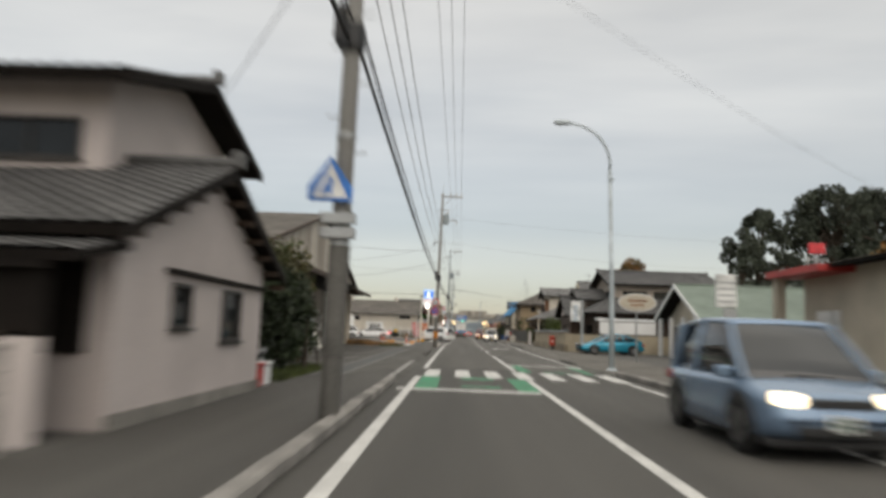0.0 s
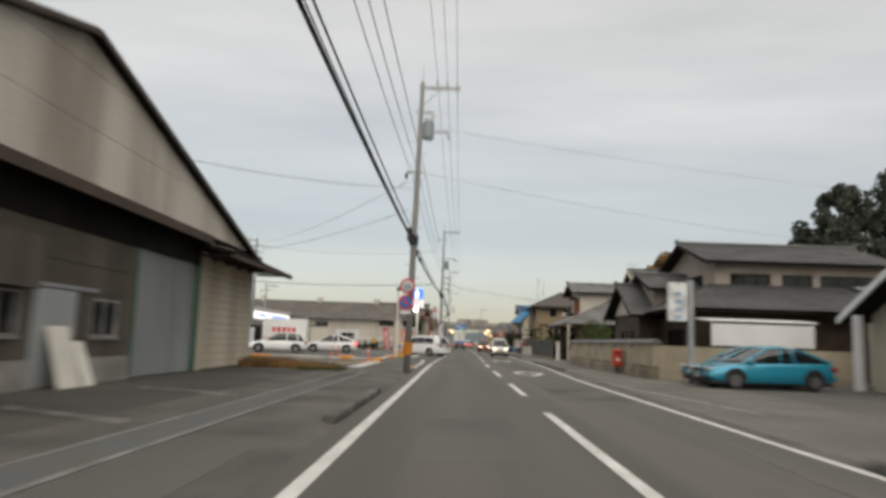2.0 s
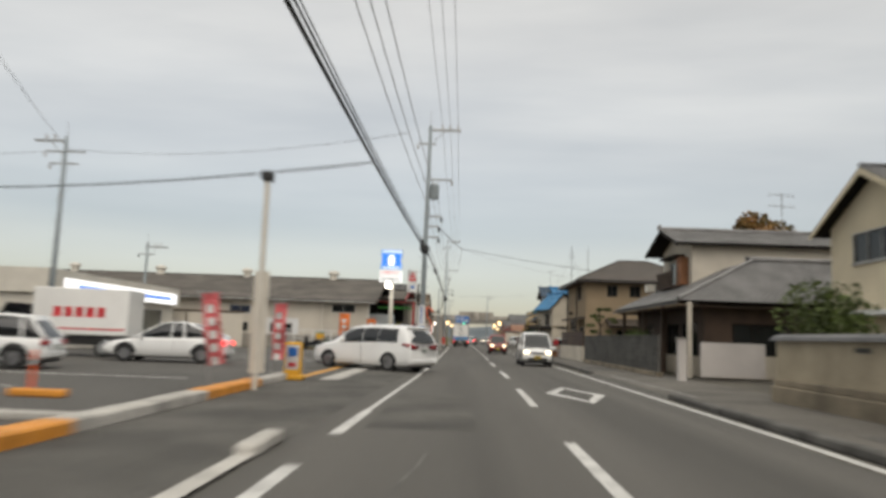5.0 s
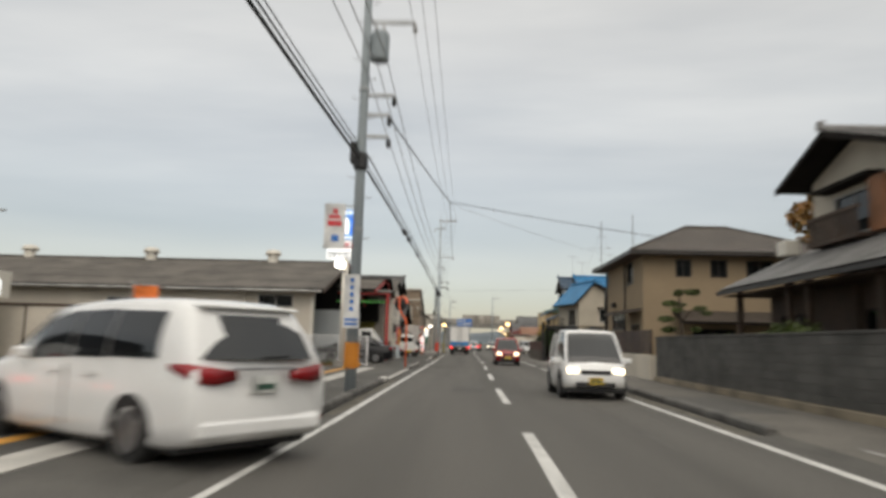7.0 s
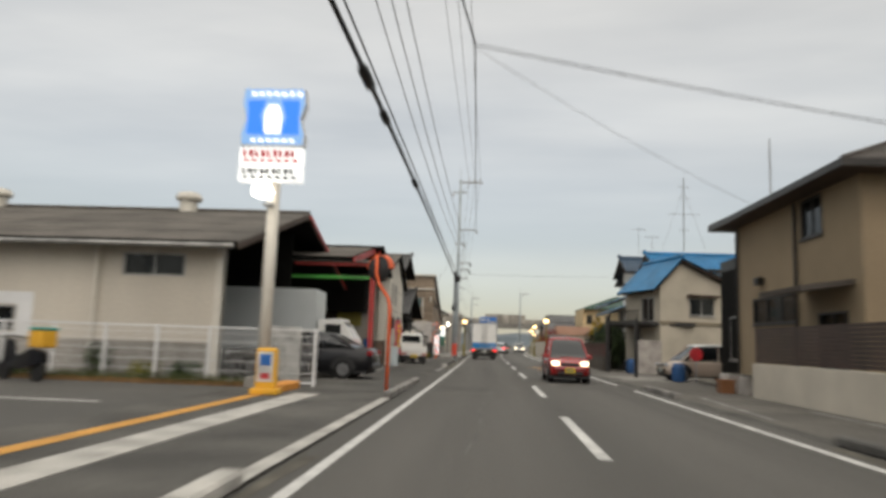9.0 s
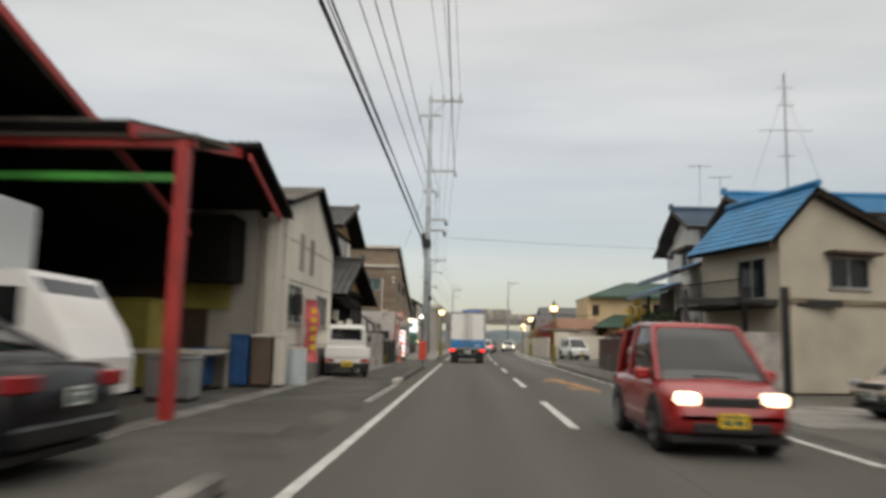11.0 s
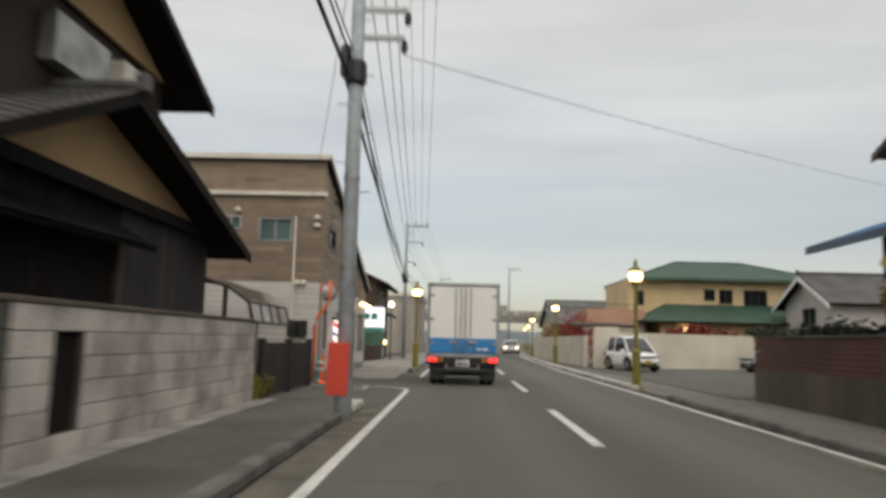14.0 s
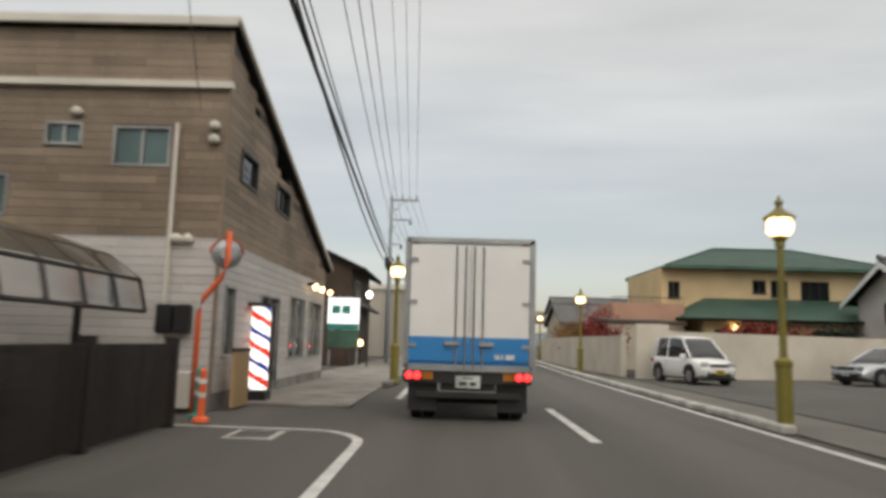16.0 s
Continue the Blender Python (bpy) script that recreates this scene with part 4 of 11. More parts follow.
# crossing with green corner blocks
for k in range(7):
    x = -1.63 + 0.92 * k
    bm = box(nb(), x, x + 0.44, 20.8 + 0.02 * k, 24.3, 0.0, 0.006)
    mark("crossing_bar", bm, ROAD_WHITE, "broad white zebra crossing bar", group="zebra crossing")
mark("stop_line", box(nb(), -2.0, 1.2, 16.0, 16.45, 0.0, 0.006), ROAD_WHITE, "white stop line before the crossing")
mark("stop_line", box(nb(), 1.4, 4.3, 29.2, 29.6, 0.0, 0.006), ROAD_WHITE, "white stop line before the crossing")


def green(x0, x1, y0, y1):
    mark("green_block", box(nb(), x0, x1, y0, y1, 0.0, 0.0045), ROAD_GREEN, "green painted block beside the crossing", group="green road blocks")


green(-1.63, -1.12, 16.5, 20.75); green(0.75, 1.24, 16.5, 20.75); green(-0.55, 0.4, 17.2, 17.65); green(-0.55, 0.35, 19.9, 20.7)
green(1.48, 1.86, 24.5, 29.1); green(3.72, 4.0, 24.5, 29.1); green(2.3, 3.2, 24.6, 25.0)


def diamond(cx, y0, y1, w):
    """The hollow diamond that announces a crossing."""
    ym = (y0 + y1) / 2
    out = [(cx, y0), (cx + w / 2, ym), (cx, y1), (cx - w / 2, ym)]
    s = 0.62
    inn = [(cx + (x - cx) * s, ym + (y - ym) * (s + 0.14)) for x, y in out]
    bm = nb()
    o, i = [bm.verts.new((x, y, 0.006)) for x, y in out], [bm.verts.new((x, y, 0.006)) for x, y in inn]
    for k in range(4):
        j = (k + 1) % 4
        bm.faces.new((o[k], o[j], i[j], i[k]))
    mark("diamond_marking", bm, ROAD_WHITE, "hollow white diamond painted on the lane", group="lane diamonds")


diamond(2.78, 55.6, 60.6, 1.5)
diamond(2.85, 75.4, 80.4, 1.5)
for x, a, b in ((3.15, 137.6, 138.6), (3.32, 136.2, 139.3), (3.55, 133.4, 138.9), (3.80, 132.6, 136.9), (3.3, 133.3, 134.2), (2.95, 137.2, 138.0)):
    bm = sheet(nb(), [(x, a, 0.006), (x + 0.13, a, 0.006), (x - 0.02, b, 0.006), (x - 0.13, b, 0.006)], 0.002)
    mark("survey_marking", bm, ROAD_ORANGE, "sprayed orange line on the lane", group="orange survey marks")
# shop forecourt: yellow line, pale strip
for a, b, slant, xs in ((55.5, 66.4, 0.22, -4.78), (79.5, 90.5, 0.0, -3.61), (100.0, 111.6, 0.0, -3.61)):
    line(lambda y: (-4.52 if not slant else -5.08) - slant * (b - y), 0.27, a, b, ROAD_YELLOW, "yellow line along the car park entrance", "yellow lines", z=0.042)
    w = 0.27 if not slant else 0.33
    mark("entrance_strip", strip(nb(), lambda y: xs - w, lambda y: xs + w, a + (2.0 if slant else 0.0), b, 0.046, 4, 0.01), KERB_PALE, "pale concrete strip across the entrance")
for x0, x1, y in ((-12, -6, 62), (-12, -6, 65.5), (-14, -8, 70.5), (-15, -9, 74), (-14, -7, 78), (-13, -6.5, 92), (-13, -6.5, 95.5), (-12, -6.5, 108), (-12, -6.5, 105)):
    mark("bay_line", box(nb(), x0, x1, y, y + 0.12, 0.03, 0.036), ROAD_WHITE if y != 65.5 and y != 70.5 else ROAD_YELLOW, "painted parking bay line", group="car park bay lines")
# side street at the far left and its curved edge line
bm = nb()
arc = [(-1.20, 151.4), (-1.20, 152.6)] + [(-2.09 + 0.89 * math.cos(a), 152.9 + 1.28 * math.sin(a)) for a in [i * math.pi / 2 / 10 for i in range(1, 11)]] + [(-3.1, 154.22), (-4.4, 154.3)]
n = len(arc)
ways = [(Vector(arc[min(k + 1, n - 1)]) - Vector(arc[max(k - 1, 0)])).normalized() for k in range(n)]
ring_loft(bm, [[(x - 0.065 * w.y, y + 0.065 * w.x, 0.006), (x + 0.065 * w.y, y - 0.065 * w.x, 0.006)] for (x, y), w in zip(arc, ways)], cap=False, closed=False)
mark("corner_line", bm, ROAD_WHITE, "white line curving into the side street")
for x0, x1, y0, y1 in ((-2.95, -2.3, 153.1, 153.9), (-7.9, -6.6, 61.2, 62.0), (-2.9, -2.3, 160, 161)):
    m = thing("manhole_cover", ((x0 + x1) / 2, (y0 + y1) / 2, 0.03), "rusty square iron cover in the ground", "manhole cover", "iron covers")
    zb = 0.0 if y0 > 150 else 0.03
    part("frame", box(nb(), x0, x1, y0, y1, zb, zb + 0.013), KERB_PALE, m)
    part("lid", box(nb(), x0 + 0.08, x1 - 0.08, y0 + 0.08, y1 - 0.08, zb + 0.005, zb + 0.019), KERB_DARK, m)

# kerbs: rows of single blocks
KB = nb()
box(KB, -0.10, 0.10, -0.298, 0.298, 0.0, 0.16, bevel=0.025)
KERB_MESH = mesh_of(KB, KERB)
KB = nb()
box(KB, -0.10, 0.10, -0.298, 0.298, 0.0, 0.15, bevel=0.03)
KERB_DARK_MESH = mesh_of(KB, KERB_DARK)
KB = nb()
box(KB, -0.11, 0.11, -0.298, 0.298, 0.0, 0.17, bevel=0.03)
KERB_ORANGE_MESH = mesh_of(KB, KERB_ORANGE)


KB = nb()
box(KB, -0.12, 0.12, -0.298, 0.298, 0.0, 0.15, bevel=0.03)
KERB_PALE_MESH = mesh_of(KB, KERB_PALE)
KB = nb()
box(KB, -0.19, 0.19, -0.298, 0.298, 0.0, 0.20, bevel=0.03)
KERB_WIDE_MESH = mesh_of(KB, KERB_PALE)
KB = nb()
box(KB, -0.20, 0.20, -0.298, 0.298, 0.0, 0.21, bevel=0.03)
KERB_WIDE_ORANGE_MESH = mesh_of(KB, KERB_ORANGE)


def kerb_row(f, y0, y1, mesh, label, end=True):
    k = tagged(new("kerb"), label, "kerb", "kerbs", "structure")
    k.location = (f(y0), y0, 0)
    n = max(1, round((y1 - y0) / 0.6))
    rng = random.Random(int(y0 * 7))
    ms = []
    for i in range(n):
        y = y0 + 0.3 + 0.6 * i
        a = math.degrees(math.atan2(f(y - 0.3) - f(y + 0.3), 0.6))
        ms.append(pose(f(y) - f(y0) + rng.uniform(-0.006, 0.006), y - y0, rng.uniform(-0.012, 0.004), 0, 0, a))
    pieces(k, "kerb_stone", mesh, ms)
    return k


# silt washed along the kerbs
SILT = surface("roadside_silt", (0.125, 0.112, 0.088), 0.95, 0.35, 1.4, 30, 0.5, stain=0.55)
for f0, f1, a, b in ((lambda y: right_kerb(y) - 0.42 + 0.07 * math.sin(y * 0.9), lambda y: right_kerb(y) - 0.16, 89.5, 106), (lambda y: right_kerb(y) - 0.40 + 0.08 * math.sin(y * 0.7), lambda y: right_kerb(y) - 0.16, 136, 151.4), (lambda y: left_kerb(y) + 0.13, lambda y: left_line(y) - 0.11 + 0.02 * math.sin(y * 0.8), 130.0, 149.4), (lambda y: left_kerb(y) + 0.16, lambda y: left_kerb(y) + 0.34 + 0.06 * math.sin(y * 1.1), 90.8, 103.4), (lambda y: right_kerb(y) - 0.40 + 0.07 * math.sin(y * 0.8), lambda y: right_kerb(y) - 0.16, 62.5, 77.5)):
    mark("gutter_silt", strip(nb(), f0, f1, a, b, 0.0035, 0.5), SILT, "pale silt washed along the kerb", "dirt")
# ---- buildings on the left ----
# white gabled house with a tiled roof, right beside the footway
h = thing("house", (-9.0, 11.2, 0), "white plastered two-storey house with grey tiled roofs", "house")
walls(h, -13.5, -4.65, 8.2, 14.4, 0.0, 2.42, PLASTER_ROSE, [("W", 9, 9.5, 1, 1.5, "hole"), ("E", 9.85, 10.6, 1.22, 1.84, "0"), ("E", 12.0, 13.05, 1.0, 1.86, "0"), ("S", -8.6, -5.6, 1.1, 1.9, "2")], ("x", 3.62), frame_mat=BRONZE_FRAME)
gable_roof(h, -13.5, -4.65, 8.2, 14.4, 2.42, 3.66, "x", TILE_GREY, over=0.55, verge=0.32)
for y in [8.2 + 0.62 * k for k in range(12)]:
    zr = 3.66 - abs(y - 11.3) * 0.4
    part("verge_rafter", box(nb(), -4.66, -4.36, y - 0.05, y + 0.05, zr - 0.16, zr - 0.06), WOOD_BROWN, h)
part("door_panel", box(nb(), -9.0, -5.2, 6.98, 7.02, 0.02, 1.15), WALL_TAN, h, "worn tan board panel of the porch")
part("porch_beam", box(nb(), -9.6, -4.75, 6.92, 7.06, 1.78, 1.95), WOOD_DARK, h)
# dark front added to darken the porch recess under the eave
part("timber_front", box(nb(), -9.6, -4.95, 8.12, 8.2, 0.9, 2.3), WOOD_DARK, h, "dark timber front standing in for the porch recess")
part("base_course", box(nb(), -4.66, -4.60, 8.2, 14.4, 0.0, 0.22), CONCRETE, h)
part("eave_trim", box(nb(), -4.66, -4.56, 9.6, 14.3, 1.95, 2.02), WOOD_DARK, h)
walls(h, -14.0, -6.1, 10.6, 16.2, 2.6, 4.95, PLASTER_ROSE, [("S", -12.6, -9.6, 3.7, 4.35, "2"), ("S", -9.0, -6.5, 3.7, 4.35, "2")], ("x", 5.7), frame_mat=BRONZE_FRAME)
gable_roof(h, -14.0, -6.1, 10.6, 16.2, 4.95, 5.75, "x", TILE_GREY, over=0.75, verge=0.6)
pent(h, [(-9.6, 6.9, 1.95), (-4.5, 6.9, 1.95), (-4.5, 8.2, 2.2), (-9.6, 8.2, 2.2)], TILE_GREY)
part("porch_wall", box(nb(), -9.6, -4.8, 7.0, 7.12, 0.0, 1.1), PLASTER_ROSE, h)
part("porch_post", box(nb(), -4.95, -4.8, 7.0, 7.15, 1.1, 1.95), WOOD_DARK, h)
part("lattice", box(nb(), -9.6, -4.95, 7.05, 7.1, 1.15, 1.85), WOOD_DARK, h)
for a, b, m, lab in ((14.62, 14.98, RED_STEEL, "faded red plastic crate by the house corner"), (15.04, 15.56, WHITE_PAINT, "white plastic box by the house corner")):
    c = thing("crate", (-4.85, a, 0.0375), lab, "crate", "crates at the house corner")
    part("body", box(nb(), -5.12, -4.66, a, b, 0.0375, 0.46, bevel=0.02), m, c)
    part("lid", box(nb(), -5.15, -4.63, a - 0.03, b + 0.03, 0.46, 0.52, bevel=0.015), m, c)
# neighbour behind the hedge
h = thing("house", (-12.5, 26.0, 0), "cream house with a grey tiled roof behind a hedge", "house")
walls(h, -17, -9.6, 20.8, 26.0, 0.0, 3.3, PLASTER_CREAM, [("E", 22, 23.6, 1.2, 2.2, "c")], ("y", 4.4))
gable_roof(h, -17, -9.6, 20.8, 26.0, 3.3, 4.4, "y", TILE_GREY, over=0.5)

# warehouse with a deep boarded gable
h = thing("warehouse", (-16, 40, 0), "weathered grey gabled warehouse with brick wall and roller shutters", "warehouse")
WY0, WY1, WMID, WTOP = 27.0, 54.4, 40.7, 7.62
gable_top = lambda y: WTOP - abs(y - WMID) * (0.243 if y < WMID else 0.254)
gb = part("gable_frame", box(nb(), -8.62, -8.57, WMID - 0.1, WMID + 0.1, 4.42, 7.4), SHEET_GREY, h, "streaked pale sheet boarding")
n = 30
for i in range(n):
    a, b = WY0 + (WY1 - WY0) * i / n, WY0 + (WY1 - WY0) * (i + 1) / n - 0.006
    off = 0.005 * (i % 2)
    for z0, z1 in ((4.40, 5.62), (5.63, 6.86), (6.87, 7.8)):
        ta, tb = min(z1, gable_top(a) - 0.03), min(z1, gable_top(b) - 0.03)
        if max(ta, tb) > z0 + 0.06:
            ta, tb = max(ta, z0 + 0.01), max(tb, z0 + 0.01)
            part("board", ring_loft(nb(), [[(x + off, a, z0), (x + off, b, z0), (x + off, b, tb), (x + off, a, ta)] for x in (-8.56, -8.50)]), GABLE_BOARD, gb)
for y0, y1, z0, z1 in ((WY0 - 0.6, WMID, gable_top(WY0 - 0.6) + 0.06, WTOP + 0.06), (WMID, WY1 + 0.9, WTOP + 0.06, gable_top(WY1 + 0.9) + 0.06)):
    slope(h, (-30, y0, z0), (-8.28, y0, z0), (-8.28, y1, z1), (-30, y1, z1), SHEET_ROOF, "sheet") if y1 == WMID else slope(h, (-8.28, y1, z1), (-30, y1, z1), (-30, y0, z0), (-8.28, y0, z0), SHEET_ROOF, "sheet")
for y0, y1 in ((WY0 - 0.6, WMID), (WMID, WY1 + 0.9)):
    part("verge_trim", sheet(nb(), [(-8.26, y0, gable_top(y0) - 0.06), (-8.26, y1, gable_top(y1) - 0.06), (-8.26, y1, gable_top(y1) + 0.09), (-8.26, y0, gable_top(y0) + 0.09)], 0.04), WOOD_BROWN, h, "thin dark roof edge trim")
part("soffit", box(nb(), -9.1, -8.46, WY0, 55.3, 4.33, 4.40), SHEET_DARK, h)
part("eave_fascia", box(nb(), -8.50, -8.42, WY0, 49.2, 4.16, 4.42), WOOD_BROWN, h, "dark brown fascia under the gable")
# near-black strips paint the shade under the gable and the lean-to
part("lintel_shade", box(nb(), -9.12, -8.96, 27.5, 49.6, 3.50, 4.33), SHEET_DARK, h)
part("upper_shade", box(nb(), -9.12, -8.98, 49.6, 56.0, 3.85, 4.2), SHEET_DARK, h)
bw = part("brick_wall", box(nb(), -9.16, -9.06, 33.2, 38.4, 0.0, 3.55), BRICK_JOINT, h, "dark red brick wall")
bm = nb()
for r in range(47):
    y = 33.2 - (0.11 if r % 2 else 0)
    while y < 38.35:
        a, b = max(y, 33.2), min(y + 0.212, 38.4)
        if b - a > 0.03:
            box(bm, -9.06, -9.045, a, b, r * 0.0755 + 0.005, r * 0.0755 + 0.068)
        y += 0.222
part("brick", bm, BRICK, bw, kind="stuff")
part("panel_wall", holed(nb(), 38.4, 45.0, 0.0, 3.55, [(38.75, 40.0, 1.1, 2.0), (42.9, 44.2, 1.1, 2.0)], AX["x"], -9.16, -9.02), WALL_TAN, h, "stained tan panel wall with eave shade in its colour")
part("panel_base", box(nb(), -9.03, -8.99, 38.4, 45.0, 0.0, 0.62), CONCRETE, h, "stained concrete base course")
for z in (1.05, 2.12, 2.75):
    part("cover_strip", box(nb(), -9.02, -9.005, 40.5, 45.0, z, z + 0.045), WALL_TAN, h)
window(h, "x", -9.02, 1, 38.75, 40.0, 1.1, 2.0, ALU, PANE_DARK)
window(h, "x", -9.02, 1, 42.9, 44.2, 1.1, 2.0, ALU, PANE_DARK)
d = part("door", box(nb(), -9.01, -8.97, 40.5, 42.1, 0.05, 2.1), SHUTTER, h, "pale grey steel door")
part("handle", box(nb(), -8.97, -8.92, 41.85, 41.95, 0.95, 1.1), BLACK_STEEL, d)
part("door_rail", box(nb(), -8.98, -8.955, 40.3, 43.0, 2.13, 2.22), GREY_STEEL, h)
part("hood", box(nb(), -9.02, -8.7, 38.6, 40.2, 2.05, 3.1), WALL_TAN, h)
for y, w_, z in ((40.95, 0.85, 1.32), (41.95, 0.5, 1.0)):
    part("leaning_panel", sheet(nb(), [(-8.55, y, 0.03), (-8.55, y + w_, 0.03), (-8.93, y + w_, z), (-8.93, y, z)], 0.04), CREAM_STEEL, h, "pale board leaning on the wall")
rs = part("roller_shutter", box(nb(), -9.14, -9.09, 45.2, 49.5, 0.03, 4.1), SHUTTER, h, "grey ribbed steel roller shutter")
for i in range(52):
    z = 0.05 + i * 0.076
    part("slat", extrude(nb(), [(-9.085, z), (-9.06, z + 0.01), (-9.03, z + 0.038), (-9.06, z + 0.066), (-9.085, z + 0.074)], 45.2, 49.5, "y"), SHUTTER, rs)
part("jamb", box(nb(), -9.14, -8.98, 49.5, 49.85, 0, 4.2), STEEL_GREEN, h, "green painted steel jamb")
part("jamb", box(nb(), -9.14, -9.0, 45.0, 45.2, 0, 3.6), STEEL_GREEN, h)
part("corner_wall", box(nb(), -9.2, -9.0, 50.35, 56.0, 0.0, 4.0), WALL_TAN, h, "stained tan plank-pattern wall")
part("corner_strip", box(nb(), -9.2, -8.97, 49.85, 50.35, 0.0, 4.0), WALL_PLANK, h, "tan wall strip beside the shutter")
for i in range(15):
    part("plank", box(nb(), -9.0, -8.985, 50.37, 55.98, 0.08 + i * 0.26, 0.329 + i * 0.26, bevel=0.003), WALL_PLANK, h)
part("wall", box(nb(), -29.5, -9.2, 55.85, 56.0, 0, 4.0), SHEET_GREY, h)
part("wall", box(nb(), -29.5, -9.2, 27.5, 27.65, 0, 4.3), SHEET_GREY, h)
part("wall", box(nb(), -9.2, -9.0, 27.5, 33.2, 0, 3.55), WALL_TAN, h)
part("base_course", box(nb(), -9.0, -8.97, 27.5, 33.2, 0, 0.9), CONCRETE, h)
slope(h, (-7.62, 48.9, 3.92), (-7.62, 57.0, 3.84), (-9.3, 57.0, 4.22), (-9.3, 48.9, 4.32), SHEET_ROOF, "sheet")
part("eave_board", box(nb(), -7.72, -7.58, 48.9, 57.0, 3.70, 3.83), WOOD_BROWN, h)
for i in range(6):
    part("rafter", box(nb(), -9.0, -7.75, 49.3 + 1.45 * i, 49.4 + 1.45 * i, 3.76, 3.86), WOOD_BROWN, h)

# long shed behind the shop
h = thing("long_shed", (-25, 118, 0), "long cream shed with a brown corrugated roof and vents", "shed")
ops = [("S", -9.9, -8.1, 2.86, 3.5, "n"), ("S", -14.6, -12.9, 1.2, 1.9, "n"), ("S", -17.8, -16.2, 2.6, 3.2, "n"), ("S", -17.6, -16.3, 1.2, 1.9, "n"), ("S", -26, -24.2, 2.6, 3.2, "n"), ("S", -34, -32, 2.6, 3.2, "n")]
for side in ("S", "N"):
    d, i = (115.0, 1) if side == "S" else (128.4, -1)
    part("wall", holed(nb(), -48, -7.0 if side == "S" else -16.4, 0, 3.9, [o[1:5] for o in ops] if side == "S" else [], AX["y"], d, d + i * 0.15), SHED_WALL, h)
for o in ops:
    window(h, "y", 115.0, -1, *o[1:5], ALU, PANE_DARK, sill=False)
part("wall", box(nb(), -48.15, -48, 115, 128.4, 0, 3.9), SHEET_CREAM, h)
for a, b, c, d in ((-15.2, -14.64, 1.06, 2.3), (-12.86, -12.4, 1.06, 2.3), (-14.64, -12.86, 1.94, 2.3), (-14.64, -12.86, 1.06, 1.16)):
    part("patch", box(nb(), a, b, 114.975, 115.0, c, d), WHITE_PAINT, h, "fresh white sheet patch round the window")
part("base_course", box(nb(), -48, -7.2, 114.95, 115.0, 0, 1.04), SHEET_GREY, h, "grey stained base of the wall")
for x in (-15.0, -17.9, -10.6):
    part("downpipe", tube(nb(), [(x, 114.9, 0.05), (x, 114.9, 1.9 if x < -11 else 3.7)], 0.06, 8), CREAM_STEEL, h, "cream downpipe")
part("big_door", box(nb(), -22.5, -19.2, 114.93, 114.98, 0, 2.6), SHED_WALL, h)
part("corner_post", box(nb(), -7.2, -7.0, 114.9, 115.2, 0, 3.9), CREAM_STEEL, h)
gable_roof(h, -48, -6.6, 115.0, 128.4, 3.85, 5.75, "x", SHEET_ROOF, "sheet", over=0.7, verge=0.2)
for s in (-1, 1):
    y = 121.7 + s * 7.4
    part("verge_trim", sheet(nb(), [(-6.36, 121.7, 5.86), (-6.36, y, 3.72), (-6.36, y, 3.58), (-6.36, 121.7, 5.70)], 0.05), RED_STEEL if s > 0 else WOOD_BROWN, h, "red painted roof edge" if s > 0 else "dark roof edge")
# near-black sheets added inside: the shed's interior shade painted as colour
part("shade_wall", extrude(nb(), [(115.2, 0), (122.6, 0), (122.6, 5.25), (121.7, 5.45), (115.2, 3.6)], -13.2, -13.0, "x"), SHEET_DARK, h, "near-black sheet painting the shed's interior shade")
part("shade_wall", box(nb(), -13.0, -7.2, 122.5, 122.7, 0, 5.25), SHEET_DARK, h)
part("shade_ceiling", sheet(nb(), [(-13, 115.2, 3.8), (-6.7, 115.2, 3.8), (-6.7, 121.7, 5.6), (-13, 121.7, 5.6)], 0.03), SHEET_DARK, h)
part("gutter", tube(nb(), [(-48, 114.2, 3.66), (-6.5, 114.2, 3.66)], 0.07, 6), ALU, h)
for x in (-11.05, -18.6, -26.2, -33.8, -41.4):
    v = part("roof_vent", lathe(nb(), (x, 121.7, 5.8), [(0.34, 0.0), (0.34, 0.50)], 12), CREAM_STEEL, h, "drum-shaped roof vent")
    part("vent_cap", lathe(nb(), (x, 121.7, 6.28), [(0.46, 0.0), (0.50, 0.10), (0.40, 0.28), (0.05, 0.36)], 12), CREAM_STEEL, v)

# open workshop with red fascia
h = thing("workshop", (-9, 127, 0), "open-fronted workshop with red fascia and dark interior", "workshop")
# interior shade is put into the near-black back, side and loft walls
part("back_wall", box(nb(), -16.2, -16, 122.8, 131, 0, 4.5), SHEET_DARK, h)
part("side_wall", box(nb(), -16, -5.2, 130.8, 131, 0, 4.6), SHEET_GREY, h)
# brown sheet laid on the side wall where it falls into shade
part("lining_shade", box(nb(), -15.9, -6.4, 130.72, 130.8, 0, 4.4), WOOD_BROWN, h, "dark brown sheet painting shade on the side wall")
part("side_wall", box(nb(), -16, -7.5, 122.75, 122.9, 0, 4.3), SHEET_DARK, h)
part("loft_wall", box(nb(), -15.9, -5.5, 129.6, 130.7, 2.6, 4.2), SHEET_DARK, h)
slope(h, (-4.9, 122.9, 4.45), (-4.9, 128.0, 5.45), (-16.4, 128.0, 5.45), (-16.4, 122.9, 4.45), SHEET_ROOF, "sheet")
slope(h, (-16.4, 131.25, 4.5), (-4.45, 131.25, 4.5), (-4.45, 128.0, 5.55), (-16.4, 128.0, 5.55), SHEET_ROOF, "sheet")
